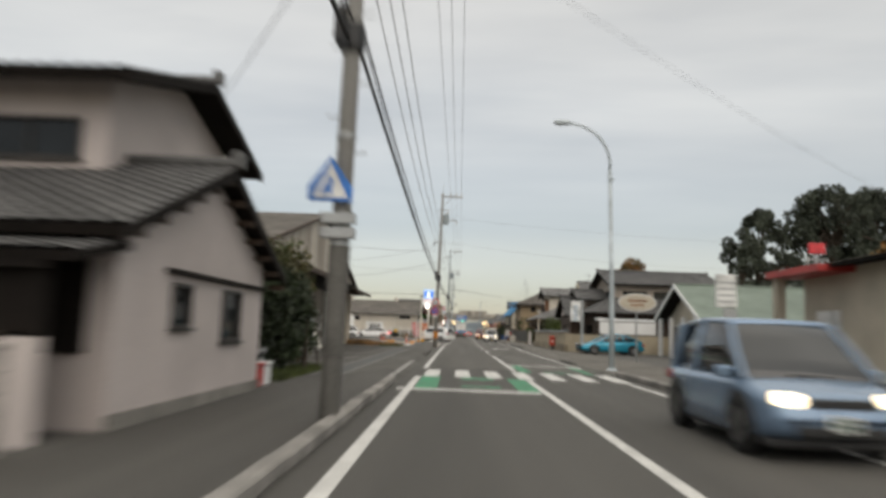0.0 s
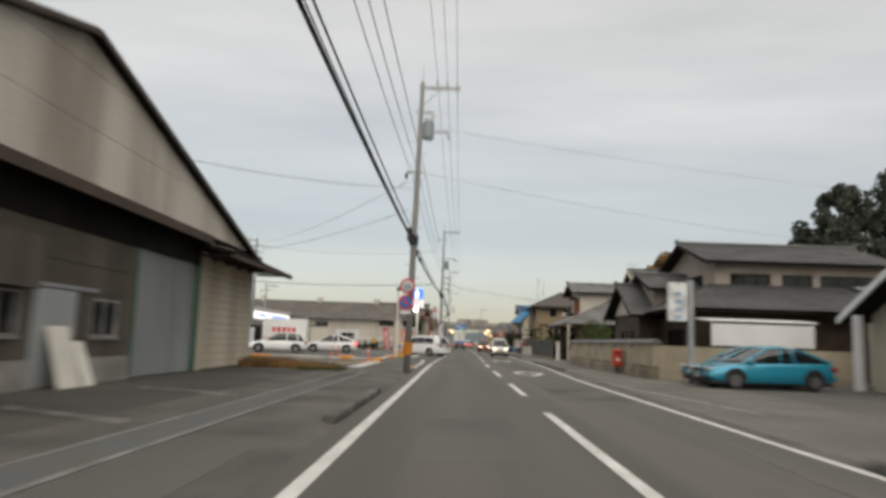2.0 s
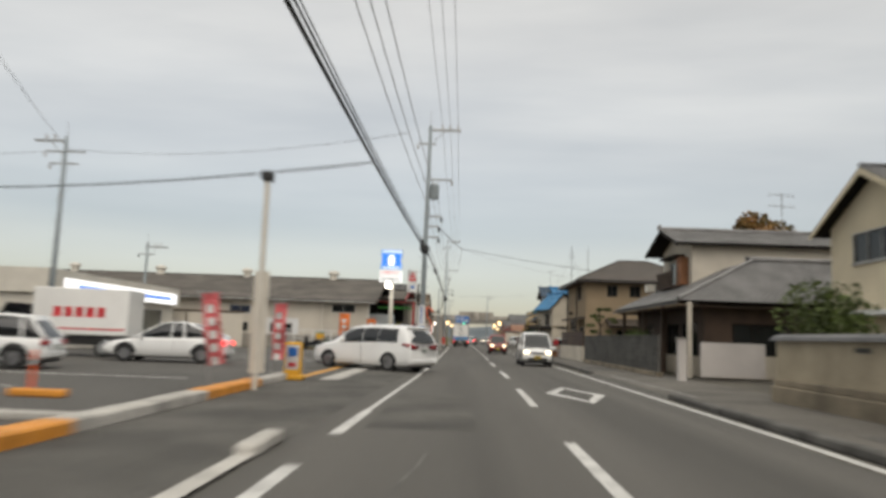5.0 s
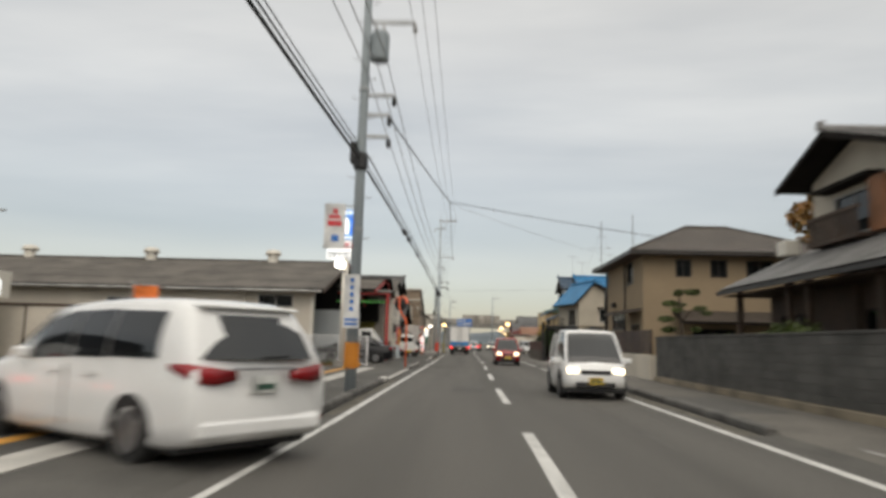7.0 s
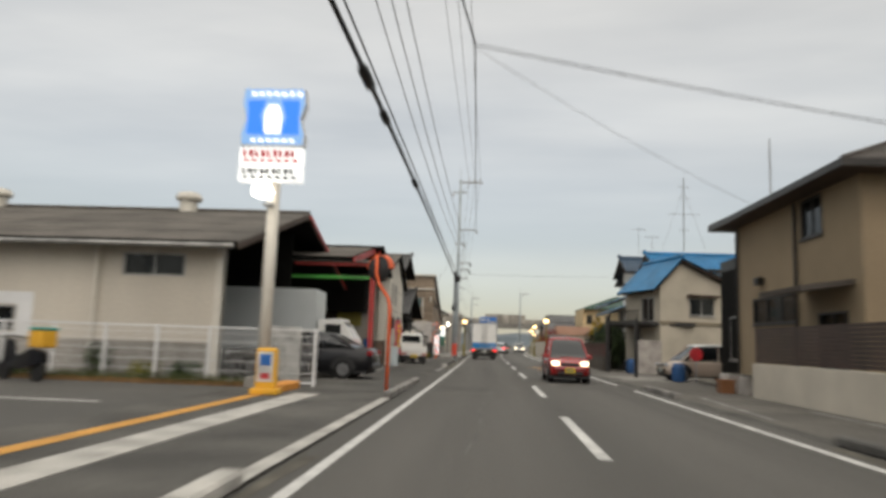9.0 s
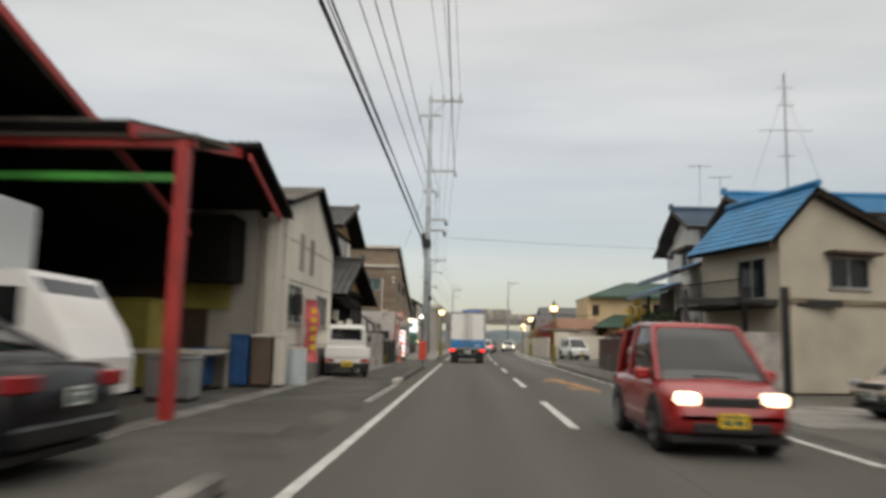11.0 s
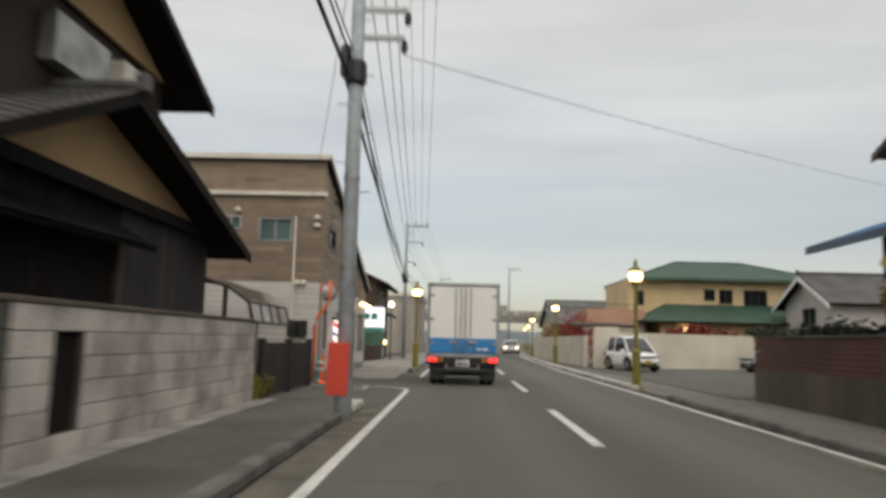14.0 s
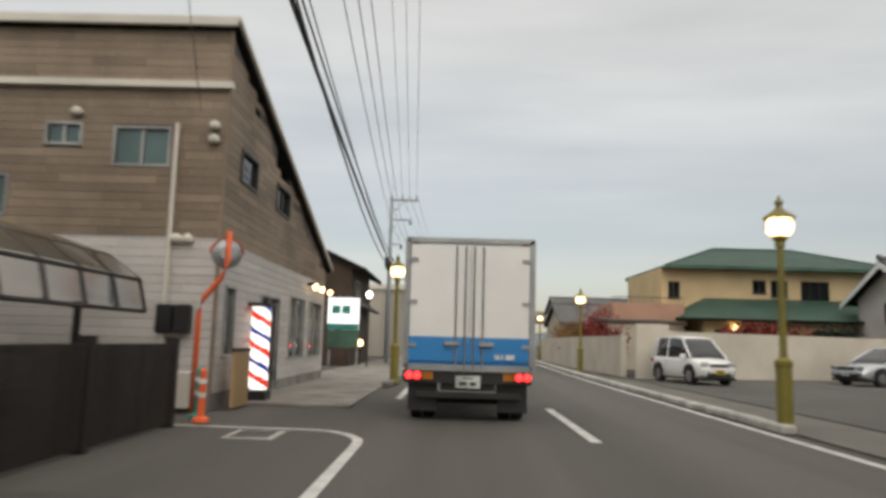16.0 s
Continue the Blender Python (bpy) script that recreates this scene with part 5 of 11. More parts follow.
part("verge_board", sheet(nb(), [(-4.43, 131.25, 4.52), (-4.43, 128.0, 5.57), (-4.43, 128.0, 5.42), (-4.43, 131.25, 4.37)], 0.05), SHEET_DARK, h)
part("red_fascia", sheet(nb(), [(-4.88, 122.9, 4.42), (-4.88, 128.0, 5.42), (-4.88, 128.0, 5.2), (-4.88, 122.9, 4.2)], 0.06), RED_STEEL, h)
part("red_fascia", sheet(nb(), [(-4.62, 130.75, 4.42), (-4.62, 128.0, 5.3), (-4.62, 128.0, 5.12), (-4.62, 130.75, 4.24)], 0.06), RED_STEEL, h)
part("green_beam", box(nb(), -9.0, -4.15, 123.25, 123.4, 3.62, 3.74), GREEN_BEAM, h, "bright green steel beam")
part("front_fascia", box(nb(), -7.2, -3.95, 123.1, 123.2, 4.12, 4.28), RED_STEEL, h, "red steel fascia over the opening")
part("front_roof", sheet(nb(), [(-7.4, 123.0, 4.30), (-3.9, 123.0, 4.30), (-3.9, 124.6, 4.52), (-7.4, 124.6, 4.52)], 0.06), SHEET_ROOF, h)
for y in (123.0,):
    part("red_post", box(nb(), -4.2, -4.02, y, y + 0.2, 0, 4.2, bevel=0.01), RED_STEEL, h)
part("pale_post", box(nb(), -5.0, -4.7, 130.9, 131.3, 0, 4.7), CREAM_STEEL, h)
part("bench", box(nb(), -7.5, -5.6, 128.4, 130.6, 0.85, 0.95), CREAM_STEEL, h)
part("bench_leg", box(nb(), -5.75, -5.65, 128.5, 128.6, 0, 0.85), CREAM_STEEL, h)
part("bench_leg", box(nb(), -5.75, -5.65, 130.4, 130.5, 0, 0.85), CREAM_STEEL, h)

# cream gabled shed at the footway
h = thing("gabled_shed", (-9, 135.5, 0), "cream sheet-clad gabled shed with grey windows", "shed")
GY0, GY1, GM = 131.3, 138.3, 135.2
ops = [(132.0, 133.6, 1.65, 2.75), (135.75, 137.35, 1.62, 2.64)]
bm = holed(nb(), GY0, GY1, 0.0, 4.35, ops, AX["x"], -4.86, -4.68)
ring_loft(bm, [[(x, GY0, 4.35), (x, GY1, 4.35), (x, GY1, 4.42), (x, GM, 5.95), (x, GY0, 4.80)] for x in (-4.86, -4.68)])
part("wall", bm, SHEET_CREAM, h)
for a in ops:
    window(h, "x", -4.68, 1, *a, ALU, PANE_TEAL)
for z in (1.05, 2.85, 3.95):
    part("seam", box(nb(), -4.68, -4.668, GY0 + 0.02, GY1 - 0.02, z, z + 0.03), SHEET_GREY, h)
for y, z in ((133.2, 3.2), (134.6, 3.2)):
    part("panel", box(nb(), -4.68, -4.66, y, y + 0.5, z, z + 1.1), SHEET_GREY, h)
part("band", box(nb(), -4.68, -4.64, GY0, GY1, 0, 0.95), CONCRETE, h)
part("wall", box(nb(), -15, -4.86, GY1 - 0.15, GY1, 0, 4.4), SHEET_CREAM, h)
part("wall", box(nb(), -15, -4.86, GY0, GY0 + 0.15, 0, 4.7), SHEET_CREAM, h)
slope(h, (-15, GY0 - 0.1, 4.88), (-4.45, GY0 - 0.1, 4.88), (-4.45, GM, 6.06), (-15, GM, 6.06), SHEET_ROOF, "sheet")
slope(h, (-4.45, GY1 + 0.35, 4.36), (-15, GY1 + 0.35, 4.36), (-15, GM, 6.06), (-4.45, GM, 6.06), SHEET_ROOF, "sheet")
part("downpipe", tube(nb(), [(-4.6, 131.45, 0), (-4.6, 131.45, 4.7)], 0.05, 8), CREAM_STEEL, h)
part("meter_box", box(nb(), -4.68, -4.45, 132.6, 132.9, 1.9, 2.5, bevel=0.02), BLACK_PLASTIC, h)

# dark timber house
h = thing("timber_house", (-9, 146, 0), "old blackened timber house with tiled roofs and ochre gables", "house")
walls(h, -13, -5.2, 141.2, 149.0, 0.0, 3.3, WOOD_DARK, [("E", 142.2, 144.4, 1.4, 2.3, "n2")], frame_mat=WOOD_BROWN)
for a, b, m in ((0, 15, WOOD_DARK), (15, 30, WOOD_WORN)):
    bm = nb()
    for i in range(a, b):
        y = 141.25 + i * 0.258
        box(bm, -5.2, -5.17, y, y + 0.235, 0.35, 3.3)
    part("cladding_board", bm, m, h, kind="stuff")
slope(h, (-4.62, 140.9, 2.52), (-4.62, 145.2, 2.60), (-5.2, 145.2, 2.92), (-5.2, 140.9, 2.88), SHEET_DARK, "sheet", 0.06, "pent_roof")
part("corner_post", box(nb(), -5.17, -5.08, 144.9, 145.15, 0.35, 2.62), WOOD_BROWN, h)
gable_roof(h, -13, -5.2, 140.6, 149.2, 3.05, 4.55, "x", TILE_GREY, over=0.45, verge=0.75, mid=143.9)
bm = nb()
extrude(bm, [(141.6, 3.35), (148.2, 3.35), (143.9, 4.5)], -5.16, -5.08, "x")
part("ochre_gable", bm, PLASTER_OCHRE, h, "ochre plaster gable")
part("tie_beam", box(nb(), -5.1, -4.98, 141.2, 149.0, 3.2, 3.4), WOOD_DARK, h)
walls(h, -12.5, -5.7, 142.0, 147.4, 4.2, 6.0, WOOD_OLD, [("S", -8.2, -6.5, 4.9, 5.7, "n")], frame_mat=WOOD_DARK)
gable_roof(h, -12.5, -5.7, 142.0, 147.6, 5.95, 7.0, "x", TILE_GREY, over=0.6, verge=0.75, mid=144.85)
bm = nb()
extrude(bm, [(142.4, 6.0), (147.2, 6.0), (144.85, 6.95)], -5.66, -5.58, "x")
part("ochre_gable", bm, PLASTER_OCHRE, h)
part("window_rail", box(nb(), -5.68, -5.45, 143.4, 144.9, 4.95, 5.65), ALU, h, "aluminium window guard")
part("window_rail", box(nb(), -5.68, -5.35, 145.2, 145.9, 4.95, 5.65, bevel=0.02), CREAM_STEEL, h)
part("eave_lamp", box(nb(), -5.3, -5.0, 141.3, 141.6, 2.0, 2.4), CREAM_STEEL, h)

# barber's building with brown and white siding
h = thing("barber_shop", (-4.15, 156.2, 0), "two-storey barber shop clad in brown and white siding", "shop")
BX, BY0, BY1 = -4.15, 156.2, 166.8
side_top = lambda y: 6.85 - max(0.0, y - BY0) * 0.318
south = [(-7.42, -6.74, 4.58, 5.01, "n"), (-6.18, -5.14, 4.22, 4.96, "n"), (-8.68, -7.98, 3.29, 4.05, "n")]
east = [(157.15, 158.3, 4.2, 4.85), (159.95, 161.3, 4.15, 4.8), (156.7, 157.3, 0.9, 2.2), (159.1, 160.8, 0.05, 2.2), (161.9, 163.7, 0.75, 2.35), (164.4, 166.2, 0.75, 2.35)]
part("wall", holed(nb(), -13, BX - 0.02, 0.0, 6.85, [o[:4] for o in south], AX["y"], BY0 + 0.03, BY0 + 0.18), INSIDE, h)
part("wall", holed(nb(), BY0 + 0.03, BY1, 0.0, 3.4, [o for o in east if o[3] < 3.4], AX["x"], BX - 0.03, BX - 0.18), INSIDE, h)
bm = nb()
for a, b in ((BY0 + 0.2, 157.15), (158.3, 159.95), (161.3, BY1)):
    ring_loft(bm, [[(x, a, 3.4), (x, b, 3.4), (x, b, side_top(b)), (x, a, side_top(a))] for x in (BX - 0.18, BX - 0.03)])
for a, b in ((157.15, 158.3), (159.95, 161.3)):
    ring_loft(bm, [[(x, a, 3.4), (x, b, 3.4), (x, b, 4.15), (x, a, 4.15)] for x in (BX - 0.18, BX - 0.03)])
part("wall", bm, INSIDE, h)


def boards(axis, d, face, u0, u1, z0, z1, holes, top, pitch, seed):
    """Siding boards of uneven length, cut round the windows and under the roof line."""
    rng = random.Random(seed)
    bm, put = nb(), AX[axis]
    z, r = z0, 0
    while z < z1 - 0.02:
        u = u0
        zt = min(z + pitch - 0.008, z1)
        while u < u1 - 0.01:
            v = min(u1, u + rng.uniform(0.9, 1.9))
            cuts = [(u, v)]
            for a, b, c, e in holes:
                if c < (z + zt) / 2 < e:
                    cuts = [s for p, q in cuts for s in ((p, min(q, a)), (max(p, b), q)) if s[1] - s[0] > 0.02]
            for p, q in cuts:
                if zt <= min(top(p), top(q)) + 0.02:
                    ring_loft(bm, [[put(w, p, z), put(w, q - 0.004, z), put(w, q - 0.004, zt), put(w, p, zt)] for w in (d, d + face * (0.024 + 0.003 * rng.random()))])
            u = v
        z += pitch
        r += 1
    return bm


flat_top = lambda u: 9.0
part("brown_board", boards("y", BY0 + 0.03, -1, -13, BX, 2.98, 6.8, [o[:4] for o in south], flat_top, 0.155, 1), SIDING, h, "brown wood-grain siding", kind="stuff")
part("white_board", boards("y", BY0 + 0.03, -1, -13, BX, 0.3, 2.97, [], flat_top, 0.155, 2), SIDING_WHITE, h, "white wood-grain siding", kind="stuff")
part("brown_board", boards("x", BX - 0.03, 1, BY0, BY1, 2.98, 6.8, east, side_top, 0.155, 3), SIDING, h, kind="stuff")
part("white_board", boards("x", BX - 0.03, 1, BY0, BY1, 0.3, 2.97, east, flat_top, 0.155, 4), SIDING_WHITE, h, kind="stuff")
part("corner_trim", box(nb(), BX - 0.04, BX + 0.02, BY0 - 0.02, BY0 + 0.04, 0.3, 6.8), SIDING, h)
part("footing", box(nb(), -13, BX - 0.01, BY0, BY1, 0, 0.3), CONCRETE, h)
for o in south:
    window(h, "y", BY0 + 0.01, -1, *o[:4], ALU, PANE_TEAL, sill=False)
for o in east:
    window(h, "x", BX, 1, *o, BRONZE_FRAME if o[3] > 3 else ALU, PANE_DARK if o[3] > 3 or o[2] < 0.5 else PANE, sill=False, curtain=o[2] == 0.9, bars=0 if o[1] - o[0] < 1.2 else 1)
slope(h, (BX + 0.1, BY0 - 0.12, 6.92), (BX + 0.1, BY1 + 0.3, 3.5), (-13.4, BY1 + 0.3, 3.5), (-13.4, BY0 - 0.12, 6.92), SHEET_DARK, "slate")
part("roof_edge", box(nb(), -13.4, BX + 0.12, BY0 - 0.2, BY0 - 0.12, 6.80, 6.96), CREAM_STEEL, h, "pale roof edge trim")
part("roof_edge", sheet(nb(), [(BX + 0.13, BY0 - 0.2, 6.96), (BX + 0.13, BY1 + 0.3, 3.55), (BX + 0.13, BY1 + 0.3, 3.45), (BX + 0.13, BY0 - 0.2, 6.86)], 0.05), CREAM_STEEL, h)
part("string_course", box(nb(), -13.2, BX + 0.08, BY0 - 0.12, BY0 + 0.02, 5.66, 5.78), CREAM_STEEL, h, "pale horizontal gutter")
part("downpipe", tube(nb(), [(-5.02, BY0 - 0.06, 5.0), (-5.02, BY0 - 0.06, 0.3)], 0.045, 8), CREAM_STEEL, h, "pale downpipe")
for x, z in ((-6.85, 5.1), (-4.7, 2.86), (-4.9, 2.86), (-4.36, 4.9), (-4.36, 4.65)):
    part("wall_vent", lathe(nb(), (x, BY0 - 0.05, z), [(0.02, 0), (0.10, 0.03), (0.11, 0.09), (0.07, 0.15), (0.01, 0.18)], 10), CREAM_STEEL, h)
for x in (-5.1, -4.8):
    part("meter_box", box(nb(), x, x + 0.27, BY0 - 0.22, BY0, 1.3, 1.8, bevel=0.03), BLACK_PLASTIC, h, "black meter box")
for y in (164.0, 165.0, 166.4):
    l = part("wall_lamp", box(nb(), BX, BX + 0.2, y, y + 0.08, 2.75, 2.85), BLACK_STEEL, h)
    part("bulb", lathe(nb(), (BX + 0.22, y + 0.04, 2.62), [(0.02, 0), (0.08, 0.05), (0.08, 0.13), (0.02, 0.18)], 10), LAMP_WARM, l)
# barber's pole
b = thing("barber_pole", (-3.9, 158.3, 0), "lit barber pole with red, white and blue stripes", "barber pole")
part("base", box(nb(), -4.12, -3.68, 158.05, 158.55, 0, 0.25, bevel=0.03), BLACK_STEEL, b)
part("top", box(nb(), -4.12, -3.68, 158.05, 158.55, 1.88, 1.96, bevel=0.02), BLACK_STEEL, b)
for sx in (-4.10, -3.71):
    part("frame_bar", box(nb(), sx, sx + 0.03, 158.5, 158.54, 0.25, 1.88), BLACK_STEEL, b)
bm = nb()
seg, nz = 24, 60
vs = [[bm.verts.new((-3.9 + 0.19 * math.cos(k * math.tau / seg), 158.3 + 0.19 * math.sin(k * math.tau / seg), 0.25 + 1.63 * i / nz)) for k in range(seg)] for i in range(nz + 1)]
for i in range(nz):
    for k in range(seg):
        f = bm.faces.new((vs[i][k], vs[i][(k + 1) % seg], vs[i + 1][(k + 1) % seg], vs[i + 1][k]))
        w = (k + i * 1.1) % 24
        f.material_index = 1 if w < 5 else 2 if 12 <= w < 16 else 0
part("glass_drum", bm, [BARBER_WHITE, BARBER_RED, BARBER_BLUE], b, smooth=True)

# small shops and houses further along the left
h = thing("house", (-7, 184, 0), "dark tiled two-storey house beyond the barber shop", "house")
walls(h, -11, -5.2, 180, 188, 0, 5.0, WOOD_BROWN, [("E", 182, 184, 3.4, 4.4, ""), ("S", -9, -7, 3.4, 4.4, "")], ("y", 6.3))
gable_roof(h, -11, -5.2, 180, 188, 5.0, 6.3, "y", TILE_GREY, over=0.7)
pent(h, [(-4.6, 179.2, 2.9), (-4.6, 188.6, 2.9), (-5.3, 188.6, 3.4), (-5.3, 179.2, 3.4)], TILE_GREY)
h = thing("shop", (-9, 205, 0), "low grey shop building with a flat front", "shop")
walls(h, -14, -3.6, 200, 214, 0, 5.2, SHEET_GREY, [("S", -12, -9, 3.2, 4.3, ""), ("E", 203, 206, 1.0, 2.4, "")])
part("parapet", box(nb(), -14.2, -3.4, 199.8, 214.2, 5.2, 5.6), CREAM_STEEL, h)

# shop across the car park
h = thing("convenience_store", (-26, 102, 0), "low white convenience store with a lit fascia", "shop")
walls(h, -34, -20.2, 94, 110, 0, 3.3, CREAM_STEEL, [("E", 96, 101, 0.6, 2.4, "n2"), ("E", 102, 108, 0.2, 2.4, "n2"), ("S", -30, -24, 0.6, 2.4, "n2")], pane_mat=PANE)
part("fascia_band", box(nb(), -34.3, -19.9, 93.7, 110.3, 2.75, 3.95), CREAM_STEEL, h)
part("roof", box(nb(), -34, -20.2, 94, 110, 3.3, 3.4), SHEET_GREY, h)
s = part("fascia_sign", box(nb(), -19.9, -19.82, 95.2, 109.5, 2.85, 3.55), SIGN_WHITE_LIT, h, "lit white fascia sign")
part("blue_stripe", box(nb(), -19.82, -19.81, 96.5, 99.5, 3.1, 3.3), SIGN_BLUE_LIT, s)
part("blue_stripe", box(nb(), -19.82, -19.81, 101.5, 108.5, 3.1, 3.3), SIGN_BLUE_LIT, s)
part("shop_light", box(nb(), -33, -21.5, 95, 109, 3.0, 3.05), LAMP_WHITE, h)

# old house and white wall behind the car park
h = thing("old_house", (-34, 92, 0), "old two-storey tiled house behind a white garden wall", "house")
walls(h, -42, -28.5, 86.5, 98.0, 0, 3.2, WOOD_WORN, [("E", 88, 90, 1, 2, "")])
slope(h, (-27.4, 98.9, 3.0), (-27.4, 85.6, 3.0), (-30.2, 87.3, 4.2), (-30.2, 97.3, 4.2), TILE_GREY)
walls(h, -42, -30.2, 87.3, 97.3, 3.2, 6.1, WOOD_WORN, [("E", 90, 93, 4.6, 5.6, "2")], ("x", 8.0))
gable_roof(h, -42, -30.2, 87.3, 97.3, 6.1, 8.05, "x", TILE_GREY, over=0.7, verge=0.7)
walls(h, -30, -26.8, 90.5, 94.6, 0, 2.5, WOOD_WORN, [], ("x", 3.4))
gable_roof(h, -30, -26.8, 90.5, 94.6, 2.5, 3.45, "x", TILE_GREY, over=0.6, verge=0.6)
w = thing("white_garden_wall", (-18, 79.5, 0), "white rendered garden wall along the car park", "wall")
at = lambda k, side: (-19.4 + 2.9 * k + 0.09 * side, 75.6 + 7.7 * k - 0.03 * side)
for k0, k1, top in ((0.0, 0.42, 1.70), (0.42, 1.0, 1.82)):
    bm = nb()
    ring_loft(bm, [[(*at(k0, -1), z), (*at(k0, 1), z), (*at(k1, 1), z), (*at(k1, -1), z)] for z in (0.0, top)])
    part("wall_panel", bm, PLASTER_COOL, w)
    bm = nb()
    ring_loft(bm, [[(*at(k0, -1.4), z), (*at(k0, 1.4), z), (*at(k1, 1.4), z), (*at(k1, -1.4), z)] for z in (top, top + 0.05)])
    part("coping", bm, PLASTER_COOL, w)
part("notice_plate", sheet(nb(), [(*at(0.44, 1.15), 1.2), (*at(0.49, 1.15), 1.2), (*at(0.49, 1.15), 1.6), (*at(0.44, 1.15), 1.6)], 0.02), GREY_STEEL, w, "grey notice plate")
f = thing("garden_fence", (-20.9, 71.6, 0), "grey panel fence beside the car park", "fence")
for k in range(4):
    part("fence_panel", sheet(nb(), [(-22.4 + 0.75 * k, 67.6 + 2.0 * k, 0.1), (-21.7 + 0.75 * k, 69.5 + 2.0 * k, 0.1), (-21.7 + 0.75 * k, 69.5 + 2.0 * k, 1.55), (-22.4 + 0.75 * k, 67.6 + 2.0 * k, 1.55)], 0.04), GREY_STEEL, f)
for k in range(5):
    part("fence_post", box(nb(), -22.5 + 0.75 * k, -22.42 + 0.75 * k, 67.5 + 2.0 * k, 67.58 + 2.0 * k, 0, 1.62), GREY_STEEL, f)
# ---- buildings on the right ----
# beige shop with a red canopy
h = thing("shop", (16, 26, 0), "beige rendered shop with a red-brown canopy", "shop")
walls(h, 13.8, 25, 20.0, 30.5, 0, 4.3, PLASTER_CREAM, [("W", 22, 24, 1.2, 2.6, "")])
slope(h, (12.8, 19.6, 4.25), (12.8, 31.2, 4.25), (25.4, 31.2, 5.35), (25.4, 19.6, 5.35), SHEET_ROOF, "sheet")
part("canopy", box(nb(), 12.4, 13.8, 26.5, 31.0, 3.98, 4.24), RED_STEEL, h, "red-brown canopy")
part("pillar", box(nb(), 12.65, 13.05, 30.5, 30.9, 0, 3.98, bevel=0.02), PLASTER_CREAM, h)
part("notice", box(nb(), 13.75, 13.8, 27.6, 29.4, 1.9, 2.6), WHITE_SIGN, h)
s = thing("striped_sign", (7.8, 23.0, 0), "silver-white sign panel with dark lettering bars on a post", "sign")
part("panel", box(nb(), 7.45, 8.1, 22.95, 23.05, 2.35, 3.4, bevel=0.02), WHITE_SIGN, s)
part("lower_panel", box(nb(), 7.68, 8.1, 22.95, 23.05, 1.95, 2.32, bevel=0.02), GREY_STEEL, s)
marks(s, "y", 22.942, 22.95, [(7.52, 8.03, 2.50 + 0.2 * k, 2.56 + 0.2 * k) for k in range(4)], GREY_STEEL)
part("post", tube(nb(), [(8.0, 23.1, 0), (8.0, 23.1, 3.4)], 0.05, 8), GREY_STEEL, s)

# green-roofed roadside shop
h = thing("roadside_shop", (20, 49, 0), "roadside shop with a pale green roof and white gable", "shop")
walls(h, 14.6, 26, 44, 52.5, 0, 2.75, PLASTER_CREAM, [("W", 45, 47, 0.2, 2.2, "n"), ("W", 48, 51.5, 0.2, 2.2, "n2"), ("S", 16, 20, 0.3, 2.2, "n2")], ("x", 4.6))
gable_roof(h, 14.2, 26, 44, 52.5, 2.75, 4.75, "x", TILE_PALE, "slate", over=0.6, verge=0.5)
for s in (-1, 1):
    y = 48.25 + s * 4.9
    part("white_verge", sheet(nb(), [(13.66, 48.25, 4.95), (13.66, y, 2.65), (13.66, y, 2.4), (13.66, 48.25, 4.7)], 0.06), WHITE_PAINT, h, "white painted verge board")
part("sign_post", box(nb(), 21.3, 21.5, 44.8, 44.9, 0, 6.9), GREY_STEEL, h)
part("sign_board", box(nb(), 20.9, 21.85, 44.6, 44.8, 6.84, 7.5, bevel=0.02), RED_SIGN, h, "red square sign above the roof")
for y in (44.4, 46.8, 49.4, 52.0):
    part("pillar", box(nb(), 13.75, 14.0, y, y + 0.25, 0, 2.7, bevel=0.015), WHITE_PAINT, h)
for x, z in ((17.2, 0.8), (14.55, 1.0)):
    part("poster", box(nb(), x, x + 1.2, 43.93, 43.97, z, z + 1.1), YELLOW_PLASTIC, h, "yellow poster")
part("poster", box(nb(), 14.54, 14.58, 48.6, 49.8, 0.9, 2.0), YELLOW_PLASTIC, h)
slope(h, (16.5, 52.8, 3.0), (26, 52.8, 3.0), (26, 57.4, 4.2), (16.5, 57.4, 4.2), TILE_PALE, "slate")
walls(h, 17, 26, 53, 57, 0, 3.1, PLASTER_CREAM)
s = thing("oval_sign", (7.75, 37.6, 0), "oval cream sign board on a thin post", "sign")
bm = nb()
ring_loft(bm, [[(8.6 + 0.92 * math.cos(a * math.tau / 28), d, 3.1 + 0.42 * math.sin(a * math.tau / 28)) for a in range(28)] for d in (37.55, 37.66)])
part("board", bm, PLASTER_CREAM, s, "cream oval board")
bm = nb()
ring_loft(bm, [[(8.6 + 0.98 * math.cos(a * math.tau / 28), d, 3.1 + 0.47 * math.sin(a * math.tau / 28)) for a in range(28)] for d in (37.58, 37.64)])
part("rim", bm, WHITE_PAINT, s)
marks(s, "y", 37.545, 37.55, [(8.1, 9.1, 3.14, 3.24), (8.25, 8.95, 2.93, 3.01)], WOOD_WARM)
part("post", tube(nb(), [(8.6, 37.75, 0), (8.6, 37.75, 3.4)], 0.05, 8), GREY_STEEL, s)

# shop sign post beside the garden wall
s = thing("sign_post", (8.55, 54.2, 0), "tall grey post with a white sign box", "sign")
part("post", box(nb(), 8.52, 8.72, 54.1, 54.3, 0, 3.95, bevel=0.02), GREY_STEEL, s)
part("sign_box", box(nb(), 7.75, 8.48, 54.1, 54.3, 2.35, 3.85, bevel=0.02), WHITE_SIGN, s)
FADED_BLUE = surface("faded_pale_blue_ink", (0.36, 0.46, 0.56), 0.6, 0.06, 2, 30, 0)
